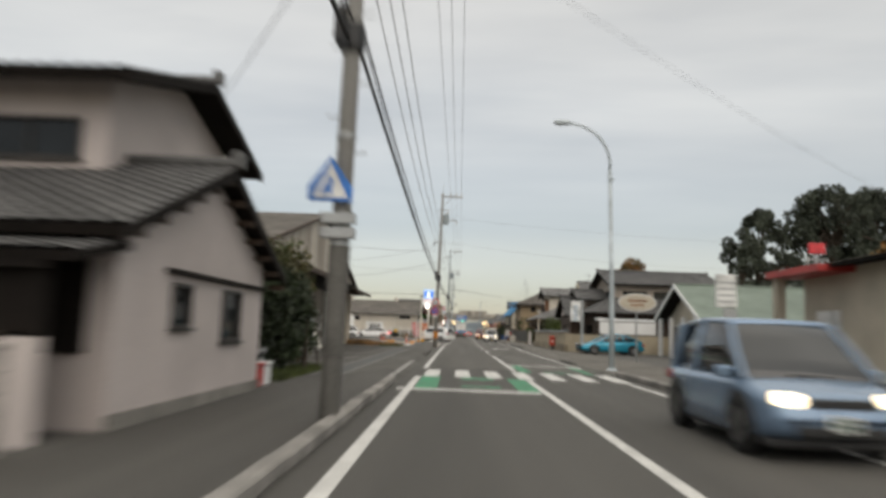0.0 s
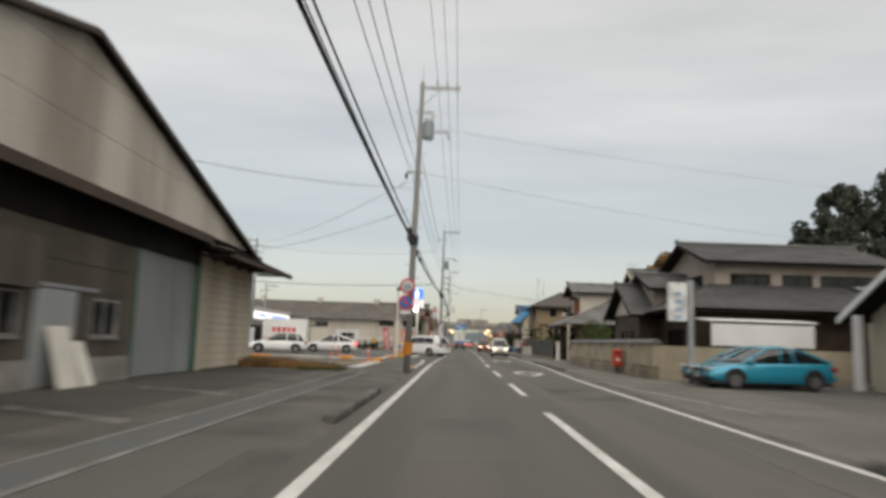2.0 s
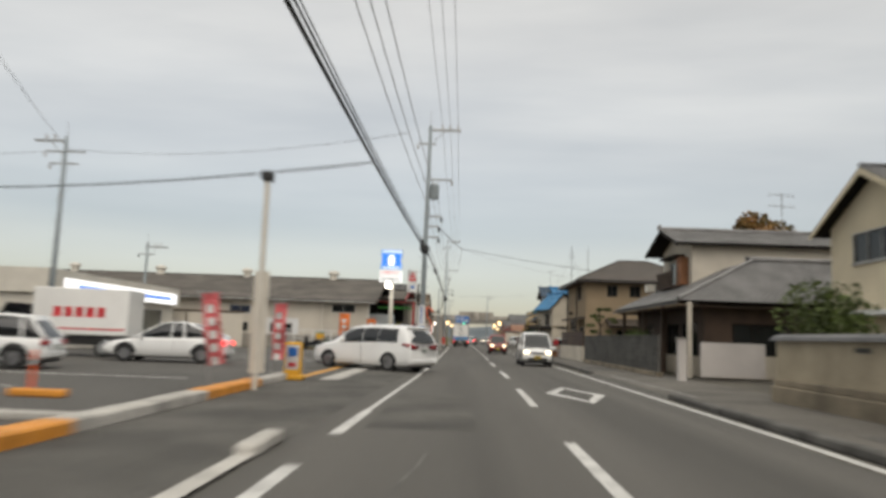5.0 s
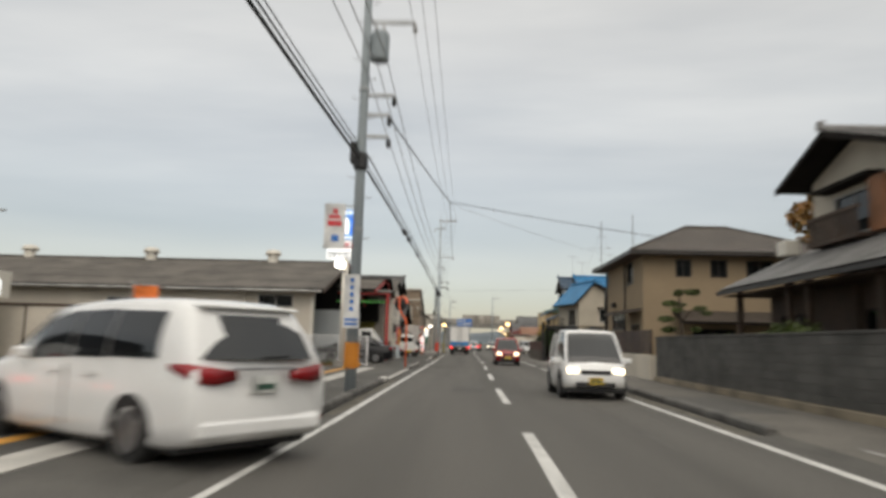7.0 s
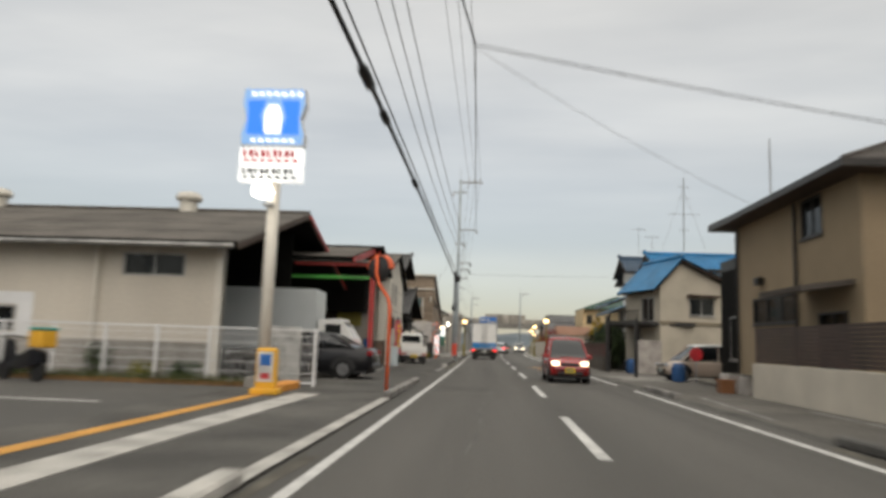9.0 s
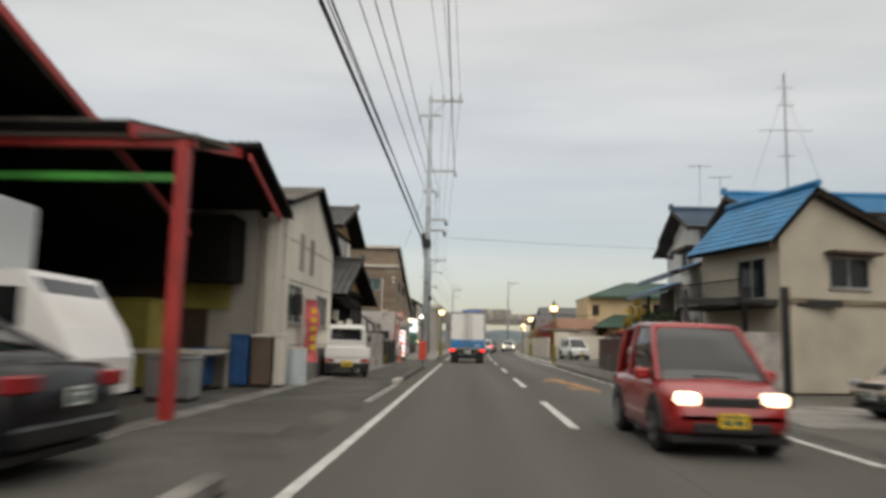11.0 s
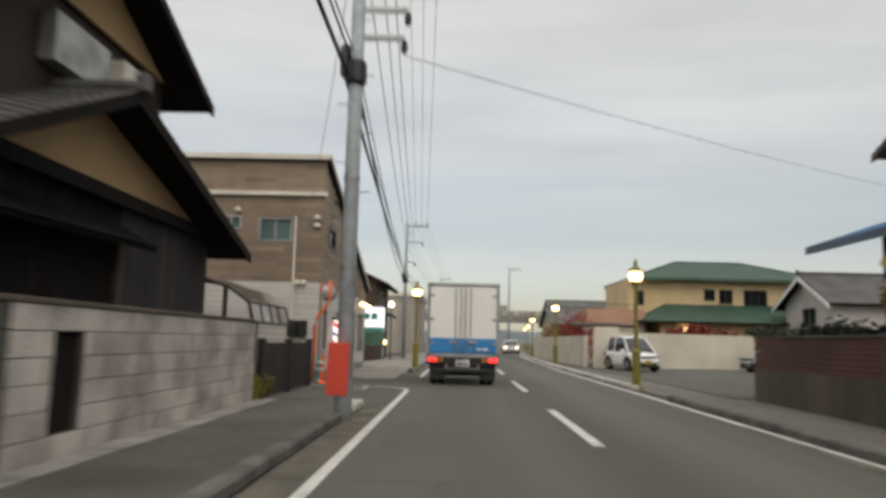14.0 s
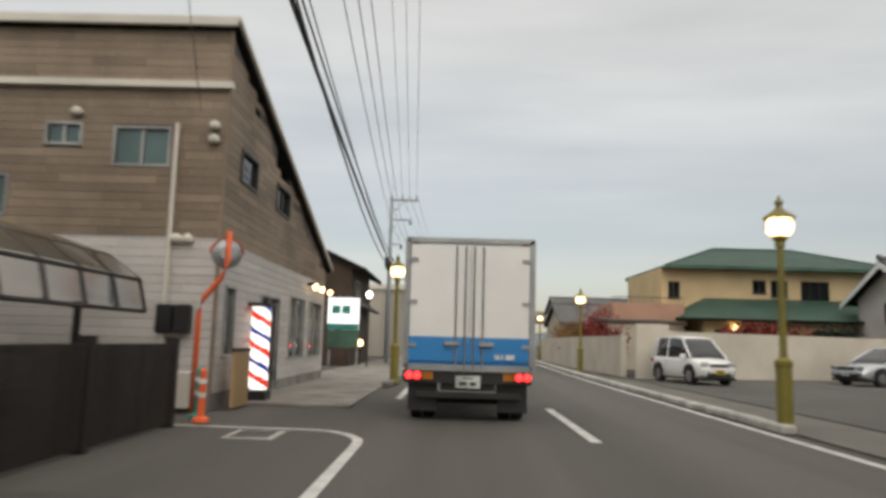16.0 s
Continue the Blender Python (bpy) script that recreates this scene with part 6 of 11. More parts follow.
marks(s, "y", 54.09, 54.1, [(7.98, 8.25, 3.32 - 0.3 * k, 3.48 - 0.3 * k) for k in range(4)], FADED_BLUE)

# garden wall with a tiled coping
w = thing("garden_wall", (7.7, 66, 0), "sand-coloured plaster garden wall on a stained stone footing", "wall")
part("footing", box(nb(), 7.55, 8.05, 56.0, 77.6, 0, 0.42, bevel=0.03), WALL_STONE, w)
part("ledge", box(nb(), 7.62, 8.0, 56.0, 77.6, 0.42, 0.58, bevel=0.02), WALL_STONE, w)
part("plaster", box(nb(), 7.7, 7.92, 56.0, 77.6, 0.58, 1.52), WALL_SAND, w)
part("coping", extrude(nb(), [(7.58, 1.50), (8.04, 1.50), (8.0, 1.58), (7.81, 1.66), (7.62, 1.58)], 55.9, 77.7, "y"), TILE_GREY, w, "dark tiled coping")
for y in (59.5, 63, 66.5, 70, 73.5):
    part("vent", box(nb(), 7.69, 7.72, y, y + 0.55, 1.28, 1.38), BLACK_STEEL, w, "dark slit vent")
part("return_wall", box(nb(), 7.9, 16, 55.95, 56.15, 0, 1.4), WALL_SAND, w)

# large tiled house
h = thing("tiled_house", (16, 66, 0), "large old two-storey house with grey tiled roofs", "house")
walls(h, 10.9, 22, 60.5, 71.5, 0, 3.5, WOOD_BROWN, [("S", 12, 15, 0.9, 2.3, "2"), ("W", 62, 65, 0.9, 2.3, "2"), ("W", 67, 70, 0.9, 2.3, "2")], frame_mat=WOOD_DARK)
walls(h, 13.1, 22, 64.1, 72.5, 4.0, 6.0, PLASTER_PINK, [("S", 13.9, 16.0, 4.55, 5.35, "2"), ("S", 16.6, 18.2, 4.55, 5.35, "c"), ("S", 18.6, 21.5, 4.55, 5.35, "2"), ("W", 66, 70, 4.6, 5.4, "2")], ("x", 7.25), frame_mat=WOOD_DARK)
gable_roof(h, 13.1, 22, 64.1, 72.5, 6.0, 7.28, "x", TILE_GREY, over=0.75, verge=0.7)
slope(h, (9.9, 59.5, 3.20), (22.8, 59.5, 3.20), (22.8, 64.2, 4.75), (13.0, 64.2, 4.75), TILE_GREY)
slope(h, (9.9, 73.0, 3.20), (9.9, 59.5, 3.20), (13.0, 64.2, 4.75), (13.0, 71.4, 4.75), TILE_GREY)
walls(h, 9.68, 14.5, 66.4, 72.4, 0, 3.26, WOOD_BROWN, [("W", 67.5, 70.4, 0.8, 2.2, "2")], ("x", 4.78), frame_mat=WOOD_DARK)
part("gable_plaster", extrude(nb(), [(66.7, 3.2), (72.1, 3.2), (69.4, 4.68)], 9.6, 9.68, "x"), PLASTER_ROSE, h)
gable_roof(h, 9.68, 14.5, 66.4, 72.4, 3.26, 4.83, "x", TILE_GREY, over=0.6, verge=0.6)
walls(h, 10.6, 13.2, 66.8, 70.9, 0, 4.8, PLASTER_PINK, [], ("x", 5.4))
gable_roof(h, 10.6, 13.2, 66.8, 70.9, 4.8, 5.45, "x", TILE_GREY, over=1.15, verge=0.5)
a = thing("white_awning", (13, 59.2, 0), "white sheet awning box over the yard", "awning")
part("roof_sheet", sheet(nb(), [(10.5, 57.6, 2.6), (15.2, 57.6, 2.6), (15.2, 59.4, 2.75), (10.5, 59.4, 2.75)], 0.05), WHITE_PAINT, a)
part("front_panel", box(nb(), 10.6, 15.0, 57.55, 57.6, 1.5, 2.45), WHITE_PAINT, a)
for x in (10.6, 14.95):
    part("post", box(nb(), x, x + 0.07, 57.62, 57.69, 0, 2.58), GREY_STEEL, a)

h = thing("cream_house", (16.5, 81, 0), "tall pale yellow house with a dark gabled roof", "house")
walls(h, 13.5, 20, 80.3, 86.2, 0, 5.75, PLASTER_BUTTER, [("W", 82.2, 84.7, 4.3, 5.35, "c2"), ("S", 15, 17, 4.3, 5.2, "")], ("x", 7.2))
gable_roof(h, 13.5, 20, 80.3, 86.2, 5.75, 7.28, "x", TILE_GREY, "slate", over=0.55, verge=0.5)
for k in (-1, 1):
    part("verge_board", sheet(nb(), [(12.98, 83.25, 7.36), (12.98, 83.25 + 3.5 * k, 5.55), (12.98, 83.25 + 3.5 * k, 5.38), (12.98, 83.25, 7.16)], 0.04), PLASTER_BUTTER, h)
part("porch_roof", box(nb(), 12.6, 13.5, 81.0, 84.6, 2.45, 2.6), WHITE_PAINT, h)

# two-storey house with a balcony behind a block wall
h = thing("balcony_house", (15, 97.5, 0), "cream house with silver-grey tiled roofs and a timber balcony", "house")
walls(h, 10.3, 20, 90.6, 101.2, 0, 3.1, WOOD_BROWN, [("W", 91.4, 93.4, 0.3, 2.3, "2"), ("W", 94.0, 95.8, 0.3, 2.3, "2"), ("W", 98.4, 100.4, 0.5, 2.3, "2"), ("S", 11.5, 14, 0.5, 2.3, "2")], frame_mat=WOOD_DARK)
part("dado", box(nb(), 10.22, 10.3, 90.6, 95.9, 0.0, 0.85), PLASTER_CREAM, h, "cream plaster dado")
part("dado", box(nb(), 10.3, 19.0, 90.5, 90.6, 0.0, 0.95), PLASTER_CREAM, h)
part("timber_front", box(nb(), 10.2, 10.3, 96.0, 98.2, 0.2, 3.0), WOOD_BROWN, h, "dark timber wall panel")
for y in (89.5, 93.4, 96.6, 97.7, 101.2):
    part("pillar", box(nb(), 9.3, 9.46, y, y + 0.16, 0, 3.1), PLASTER_PALE if y < 90 else WOOD_BROWN, h)
slope(h, (9.0, 95.6, 3.15), (9.0, 89.8, 3.15), (13.1, 92.3, 5.16), (13.1, 95.6, 5.16), TILE_LIGHT)
slope(h, (9.0, 102.0, 3.15), (9.0, 95.6, 3.15), (11.4, 95.6, 4.32), (11.4, 102.0, 4.32), TILE_LIGHT)
slope(h, (9.0, 89.8, 3.15), (20.8, 89.8, 3.15), (20.8, 92.3, 5.16), (13.1, 92.3, 5.16), TILE_LIGHT)
slope(h, (20.8, 95.6, 3.5), (13.1, 95.6, 3.5), (13.1, 92.3, 5.16), (20.8, 92.3, 5.16), TILE_LIGHT)
part("ridge_cap", tube(tube(nb(), [(9.0, 89.8, 3.24), (13.1, 92.3, 5.25)], 0.09, 8), [(13.0, 92.3, 5.27), (20.8, 92.3, 5.27)], 0.11, 8), TILE_LIGHT, h)
part("gutter", box(nb(), 8.9, 9.0, 89.7, 102.05, 3.0, 3.12), BRONZE_FRAME, h)
part("soffit", box(nb(), 9.1, 20.4, 89.9, 101.9, 2.94, 2.98), WOOD_BROWN, h)
walls(h, 11.4, 20, 95.5, 100.5, 3.6, 6.4, PLASTER_PALE, [("W", 97.2, 99.2, 4.5, 5.7, "c"), ("S", 14, 16, 4.9, 5.8, "")], ("x", 7.2))
gable_roof(h, 11.4, 20, 95.5, 100.5, 6.4, 7.25, "x", TILE_LIGHT, over=0.6, verge=0.9)
part("window_hood", box(nb(), 10.9, 11.4, 96.6, 99.6, 5.85, 5.95), WOOD_DARK, h)
for i in range(14):
    part("baluster", box(nb(), 10.75, 10.79, 96.9 + i * 0.19, 97.0 + i * 0.19, 4.35, 5.0), WOOD_BROWN, h)
part("balcony_rail", box(nb(), 10.73, 10.82, 96.8, 99.6, 5.0, 5.1), WOOD_BROWN, h)
part("balcony_floor", box(nb(), 10.73, 11.4, 96.8, 99.6, 4.25, 4.35), WOOD_BROWN, h, "dark timber balcony")
part("shutter_box", box(nb(), 11.0, 11.4, 96.05, 96.75, 4.35, 5.75), WOOD_WARM, h, "warm brown shutter box")
part("cooler_unit", box(nb(), 10.5, 10.95, 100.5, 101.1, 4.2, 4.65, bevel=0.02), CREAM_STEEL, h)
w = thing("gate_wall", (7.8, 86.1, 0), "white plastered gate wall at the yard entrance", "wall")
part("pier", box(nb(), 7.85, 8.15, 86.0, 86.25, 0, 1.5, bevel=0.02), PLASTER_WHITE, w)
part("pier_cap", box(nb(), 7.8, 8.2, 85.95, 86.3, 1.5, 1.58, bevel=0.01), CONCRETE, w)
part("low_panel", box(nb(), 9.5, 12.0, 88.5, 88.65, 0.1, 1.45), PLASTER_WHITE, w)

# brown hipped house
h = thing("brown_house", (13, 115, 0), "brown rendered two-storey house with a brown hipped roof", "house")
walls(h, 9.2, 18.0, 112.9, 121.4, 0, 5.75, PLASTER_BROWN, [("S", 10.75, 11.5, 4.65, 5.5, "n"), ("S", 12.4, 13.2, 4.65, 5.5, "n"), ("S", 14.1, 15.4, 4.65, 5.5, "n"), ("W", 114.9, 116.2, 4.5, 5.6, "c"), ("W", 116.7, 120.0, 2.2, 3.05, "2"), ("W", 113.7, 115.3, 0.6, 2.4, ""), ("S", 11.5, 13.5, 0.8, 2.2, "c")], frame_mat=BRONZE_FRAME)
hip_roof(h, 9.2, 18.0, 112.9, 121.4, 5.80, 7.75, (12.5, 14.8), "x", SLATE_BROWN, "slate", 0.75)
for y in (116.5, 121.3):
    part("downpipe", tube(nb(), [(9.12, y, 0.2), (9.12, y, 5.6)], 0.05, 8), BRONZE_FRAME, h)
part("entrance_roof", sheet(nb(), [(7.9, 113.3, 2.95), (9.2, 113.3, 3.15), (9.2, 116.0, 3.15), (7.9, 116.0, 2.95)], 0.14), SLATE_BROWN, h)
part("fan_hood", box(nb(), 8.95, 9.2, 119.0, 119.35, 3.45, 3.7, bevel=0.03), BRONZE_FRAME, h)
slope(h, (10.6, 111.4, 2.5), (17.2, 111.4, 2.5), (17.2, 112.9, 3.05), (10.6, 112.9, 3.05), SLATE_BROWN, "slate")
part("annex", box(nb(), 9.6, 14, 121.6, 124.6, 0, 4.4), SHEET_DARK, h, "dark clad annex")
part("annex_rail", box(nb(), 9.6, 14, 121.7, 124.6, 4.4, 4.8), BLACK_STEEL, h)
window(h, "x", 9.6, -1, 122.3, 123.5, 1.0, 2.6, ALU, PANE_TEAL)
f = thing("street_fence", (8.0, 112, 0), "white low wall with a dark brown louvre fence on it", "fence")
part("white_wall", box(nb(), 7.9, 8.1, 106.8, 116.6, 0, 0.98, bevel=0.015), PLASTER_PALE, f)
part("white_wall", box(nb(), 8.1, 10.6, 106.8, 107.0, 0, 0.98), PLASTER_PALE, f)
for i in range(10):
    part("louvre", box(nb(), 7.96, 8.0, 106.85, 116.5, 1.02 + i * 0.095, 1.105 + i * 0.095), FENCE_BROWN, f)
for y in (106.85, 109.2, 111.6, 114.0, 116.4):
    part("fence_post", box(nb(), 8.0, 8.05, y, y + 0.06, 0.98, 1.98), FENCE_BROWN, f)

# blue-roofed house: a front block set askew, then a middle block and two gabled blocks behind
h = own("blue_roofed_house", (10.73, 134.3, 0), 15, "cream house with a bright blue tiled roof", "house")
part("wall", weld(ring_loft(holed(nb(), -1.15, 2.9, 0, 4.75, [(0.55, 2.0, 3.15, 4.1)], AX["y"], 0.35, 0.5), [[(x, y, z) for x, z in ((-1.15, 4.75), (2.9, 4.75), (0, 5.98))] for y in (0.35, 0.5)])), PLASTER_CREAM, h)
window(h, "y", 0.35, -1, 0.55, 2.0, 3.15, 4.1, ALU, PANE_DARK, curtain=True)
part("wall", holed(nb(), 0.5, 4.4, 0, 4.9, [(1.0, 2.4, 2.8, 4.1)], AX["x"], -1.15, -1.0), PLASTER_CREAM, h)
window(h, "x", -1.15, -1, 1.0, 2.4, 2.8, 4.1, ALU, PANE_DARK)
part("wall", box(nb(), 2.75, 2.9, 0.5, 4.4, 0, 4.9), PLASTER_CREAM, h)
slope(h, (-1.7, 4.5, 4.42), (-1.7, 0.0, 4.42), (0, 0.0, 6.18), (0, 4.5, 6.18), TILE_BLUE)
slope(h, (3.5, 0.0, 4.75), (3.5, 4.5, 4.75), (0, 4.5, 6.18), (0, 0.0, 6.18), TILE_BLUE)
part("ridge_cap", tube(nb(), [(0, -0.05, 6.29), (0, 4.5, 6.29)], 0.11, 8), TILE_BLUE, h)
for (xa, za), (xb, zb) in (((-1.7, 4.42), (0, 6.18)), ((0, 6.18), (3.5, 4.75))):
    part("barge_board", sheet(nb(), [(xa, 0.02, za - 0.2), (xb, 0.02, zb - 0.2), (xb, 0.02, zb - 0.01), (xa, 0.02, za - 0.01)], 0.05), WOOD_BROWN, h)
part("band", box(nb(), -1.19, 2.94, 0.27, 0.35, 2.65, 2.8), WALL_STONE, h)
part("hood", box(nb(), 0.4, 2.2, -0.1, 0.35, 4.16, 4.26), WOOD_BROWN, h)
part("side_balcony", box(nb(), -2.3, -1.15, 0.6, 4.2, 2.5, 2.62), WOOD_DARK, h)
for z in (2.75, 3.30):
    part("balcony_rail", box(nb(), -2.3, -2.25, 0.6, 4.2, z, z + 0.05), BLACK_STEEL, h)
for k in range(19):
    part("baluster", box(nb(), -2.29, -2.26, 0.62 + 0.195 * k, 0.65 + 0.195 * k, 2.62, 3.3), BLACK_STEEL, h)
part("porch_wall", box(nb(), -2.5, -1.2, 0.1, 0.28, 0, 1.75), BLOCK, h)
for y in (0.5, 4.1):
    part("porch_post", box(nb(), -2.3, -2.18, y, y + 0.12, 0, 2.5), WOOD_DARK, h)
UNDER["mat"] = WOOD_BROWN
h = thing("gabled_house", (12, 143, 0), "white gabled house with blue tiled roofs, rear ones darkened as shade", "house")
walls(h, 10.65, 18, 137.6, 142.4, 0, 6.0, PLASTER_BRIGHT, [], ("x", 6.9))
gable_roof(h, 10.65, 18, 137.6, 142.4, 6.0, 6.95, "x", TILE_BLUE, over=0.6, verge=0.7)
walls(h, 9.9, 18, 143.0, 146.8, 0, 6.35, PLASTER_BRIGHT, [("W", 143.7, 145.4, 4.55, 5.4, "c"), ("W", 143.4, 144.6, 1.4, 2.3, "")], ("x", 7.2))
gable_roof(h, 9.9, 18, 143.0, 146.8, 6.35, 7.25, "x", TILE_NAVY, over=0.5, verge=0.6)
walls(h, 10.8, 16, 146.8, 151.2, 0, 6.2, PLASTER_BRIGHT, [("W", 148.4, 149.8, 4.9, 5.7, "")], ("x", 7.0))
gable_roof(h, 10.8, 16, 146.8, 151.2, 6.2, 7.05, "x", TILE_NAVY, over=0.6, verge=0.6)
part("hood", box(nb(), 9.45, 9.9, 143.4, 145.7, 5.45, 5.58), WOOD_BROWN, h)
part("hood", box(nb(), 10.4, 10.8, 148.1, 150.1, 5.75, 5.86), WOOD_BROWN, h)
slope(h, (7.7, 144.5, 3.98), (7.7, 138.4, 3.98), (9.9, 138.4, 4.75), (9.9, 144.5, 4.75), TILE_BLUE)
part("pent_fascia", box(nb(), 7.62, 7.7, 139.2, 144.5, 3.82, 3.98), TILE_NAVY, h)
slope(h, (9.0, 152.7, 3.85), (9.0, 145.6, 3.85), (10.85, 145.6, 4.5), (10.85, 152.7, 4.5), TILE_BLUE)
part("pent_fascia", box(nb(), 8.92, 9.0, 145.6, 152.7, 3.70, 3.88), TILE_NAVY, h)
part("porch_post", box(nb(), 9.5, 9.62, 150.2, 150.32, 0, 3.95), WOOD_DARK, h)
part("porch_back", box(nb(), 10.65, 10.8, 148.0, 152.3, 0, 4.1), WOOD_BROWN, h)
UNDER["mat"] = WOOD_DARK
a = thing("rooftop_aerial", (12.3, 139.9, 7.1), "tall thin lattice aerial mast on the roof", "aerial")
part("mast", tube(nb(), [(12.3, 139.9, 7.3), (12.3, 139.9, 11.9)], 0.035, 6), GREY_STEEL, a)
for z, w in ((9.6, 1.0), (10.6, 0.35), (11.3, 0.35), (8.6, 0.3)):
    part("cross_arm", tube(nb(), [(12.3 - w, 139.9, z), (12.3 + w, 139.9, z)], 0.018, 5), GREY_STEEL, a)
for sx in (-1, 1):
    part("guy_wire", tube(nb(), [(12.3, 139.9, 11.2), (12.3 + sx * 1.3, 139.9, 7.4)], 0.008, 4), GREY_STEEL, a)
for x, y, z, t in ((10.6, 144.9, 7.2, 9.5), (11.5, 144.9, 7.2, 9.0)):
    a = thing("television_aerial", (x, y, z), "small television aerial on the roof ridge", "aerial")
    part("mast", tube(nb(), [(x, y, z), (x, y, t)], 0.014, 6), GREY_STEEL, a)
    part("boom", tube(nb(), [(x - 0.5, y, t - 0.1), (x + 0.5, y, t - 0.1)], 0.014, 5), GREY_STEEL, a)
    for k in range(6):
        part("element", tube(nb(), [(x - 0.45 + k * 0.18, y - 0.25, t - 0.1), (x - 0.45 + k * 0.18, y + 0.25, t - 0.1)], 0.008, 4), GREY_STEEL, a)
a = thing("television_aerial", (17.0, 98.0, 7.1), "television aerial on the house ridge", "aerial")
part("mast", tube(nb(), [(17.0, 98.0, 7.0), (17.0, 98.0, 9.6)], 0.025, 6), GREY_STEEL, a)
for z in (9.5, 8.9):
    part("boom", tube(nb(), [(16.3, 98.0, z), (17.7, 98.0, z - 0.1)], 0.015, 5), GREY_STEEL, a)
    for k in range(6):
        part("element", tube(nb(), [(16.35 + k * 0.25, 97.7, z), (16.35 + k * 0.25, 98.3, z)], 0.008, 4), GREY_STEEL, a)
a = thing("television_aerial", (11.2, 123.5, 4.8), "tall thin aerial behind the brown roof", "aerial")
part("mast", tube(nb(), [(11.2, 123.5, 4.6), (11.2, 123.5, 9.6)], 0.03, 6), GREY_STEEL, a)

# green-roofed villa and its wall
h = thing("villa", (18, 190, 0), "yellow-cream villa with green hipped roofs", "house")
walls(h, 12.6, 26.1, 187.6, 196, 0, 6.15, PLASTER_YELLOW, [("S", 18.1, 18.9, 4.7, 5.5, ""), ("S", 19.2, 20.2, 4.5, 5.5, ""), ("S", 21.0, 22.7, 4.3, 5.5, "2"), ("S", 13.0, 13.7, 4.3, 5.3, "")], frame_mat=BRONZE_FRAME)
hip_roof(h, 13.6, 26.1, 187.6, 196, 6.2, 7.9, (17.2, 22.5), "x", TILE_GREEN, "slate", 0.9, STEEL_GREEN)
slope(h, (12.5, 183.4, 2.95), (28, 183.4, 2.95), (28, 187.6, 4.35), (15.2, 187.6, 4.35), TILE_GREEN, "slate")
slope(h, (12.5, 187.6, 2.95), (12.5, 183.4, 2.95), (15.2, 187.6, 4.35), (15.2, 187.6, 4.35), TILE_GREEN, "slate")
walls(h, 14.0, 28, 184.4, 187.6, 0, 2.95, PLASTER_YELLOW, [("S", 14.6, 16.4, 0.8, 2.4, ""), ("S", 20, 23, 0.8, 2.4, "2")], frame_mat=BRONZE_FRAME)
l = part("porch_lamp", lathe(nb(), (15.7, 184.2, 2.3), [(0.03, 0), (0.16, 0.06), (0.18, 0.2), (0.1, 0.32), (0.02, 0.36)], 12), LAMP_WARM, h)
part("balcony_wall", box(nb(), 9.0, 13.0, 184.6, 188.5, 2.7, 3.75), surface("salmon_plaster", (0.46, 0.27, 0.19), 0.85, 0.08, 0.8, 30, 0.12, stain=0.15), h)
part("garage", box(nb(), 8.8, 13.0, 184.8, 190, 0, 2.7), PLASTER_CREAM, h)
bm = nb()
for x in [9.0 + 0.25 * i for i in range(17)]:
    tube(bm, [(x, 184.7, 3.75), (x, 184.7, 4.1)], 0.012, 4)
tube(bm, [(9.0, 184.7, 4.1), (13.0, 184.7, 4.1)], 0.02, 5)
part("balcony_rail", bm, BLACK_STEEL, h)
w = thing("yard_wall", (13, 174, 0), "pale rendered wall round the yard", "wall")
bm = nb()
ring_loft(bm, [[(8.6, 173.2, z), (24.5, 178.4, z), (24.5, 178.6, z), (8.6, 173.4, z)] for z in (0.0, 1.95)])
part("wall", bm, PLASTER_PALE, w)
part("gate_pier", box(nb(), 7.25, 8.55, 172.6, 172.85, 0, 2.2, bevel=0.02), PLASTER_PALE, w, "tall pale gate pier")
part("street_wall", box(nb(), 6.9, 7.1, 173.6, 200, 0, 1.75), PLASTER_PALE, w)
part("gate_roof", sheet(nb(), [(6.6, 173.6, 2.35), (9.6, 173.6, 2.35), (9.6, 178, 2.6), (6.6, 178, 2.6)], 0.15), WOOD_BROWN, w)
part("gate_door", box(nb(), 7.1, 7.2, 175.0, 176.0, 0.1, 1.6), WOOD_BROWN, w)
h = thing("white_house", (25.7, 180, 0), "white gabled house with a grey tiled roof", "house")
walls(h, 22.4, 32.7, 177.6, 184, 0, 4.25, PLASTER_WHITE, [("W", 179.8, 181.6, 2.8, 3.9, "")], ("x", 5.9))
gable_roof(h, 22.4, 32.7, 177.6, 184, 4.25, 5.95, "x", TILE_GREY, over=0.7, verge=0.6)
for y in (176.9, 184.7):
    part("barge_board", sheet(nb(), [(21.76, 180.8, 5.98), (21.76, y, 3.97), (21.76, y, 3.69), (21.76, 180.8, 5.66)], 0.05), WHITE_PAINT, h, "white barge board")
# rows of far houses on the right
for x, y, w_, d_, z, rz_, mat, rm in ((9.5, 206, 8, 10, 3.2, 4.9, PLASTER_CREAM, TILE_GREY), (12, 226, 9, 10, 5.2, 6.8, PLASTER_WHITE, TILE_GREY), (16, 246, 10, 12, 5.4, 7.2, PLASTER_CREAM, SLATE_BROWN), (24, 210, 9, 9, 5.5, 7.0, PLASTER_CREAM, TILE_GREY)):
    h = thing("far_house", (x, y, 0), "distant pale house with a dark roof", "house", "distant houses")
    walls(h, x, x + w_, y, y + d_, 0, z, mat, [("S", x + 1, x + 2.6, z - 1.6, z - 0.6, ""), ("S", x + 4.2, x + 5.8, z - 1.6, z - 0.6, ""), ("W", y + 2, y + 3.6, z - 1.6, z - 0.6, "")], ("x", rz_))
    gable_roof(h, x, x + w_, y, y + d_, z, rz_, "x", rm, "slate", over=0.6)
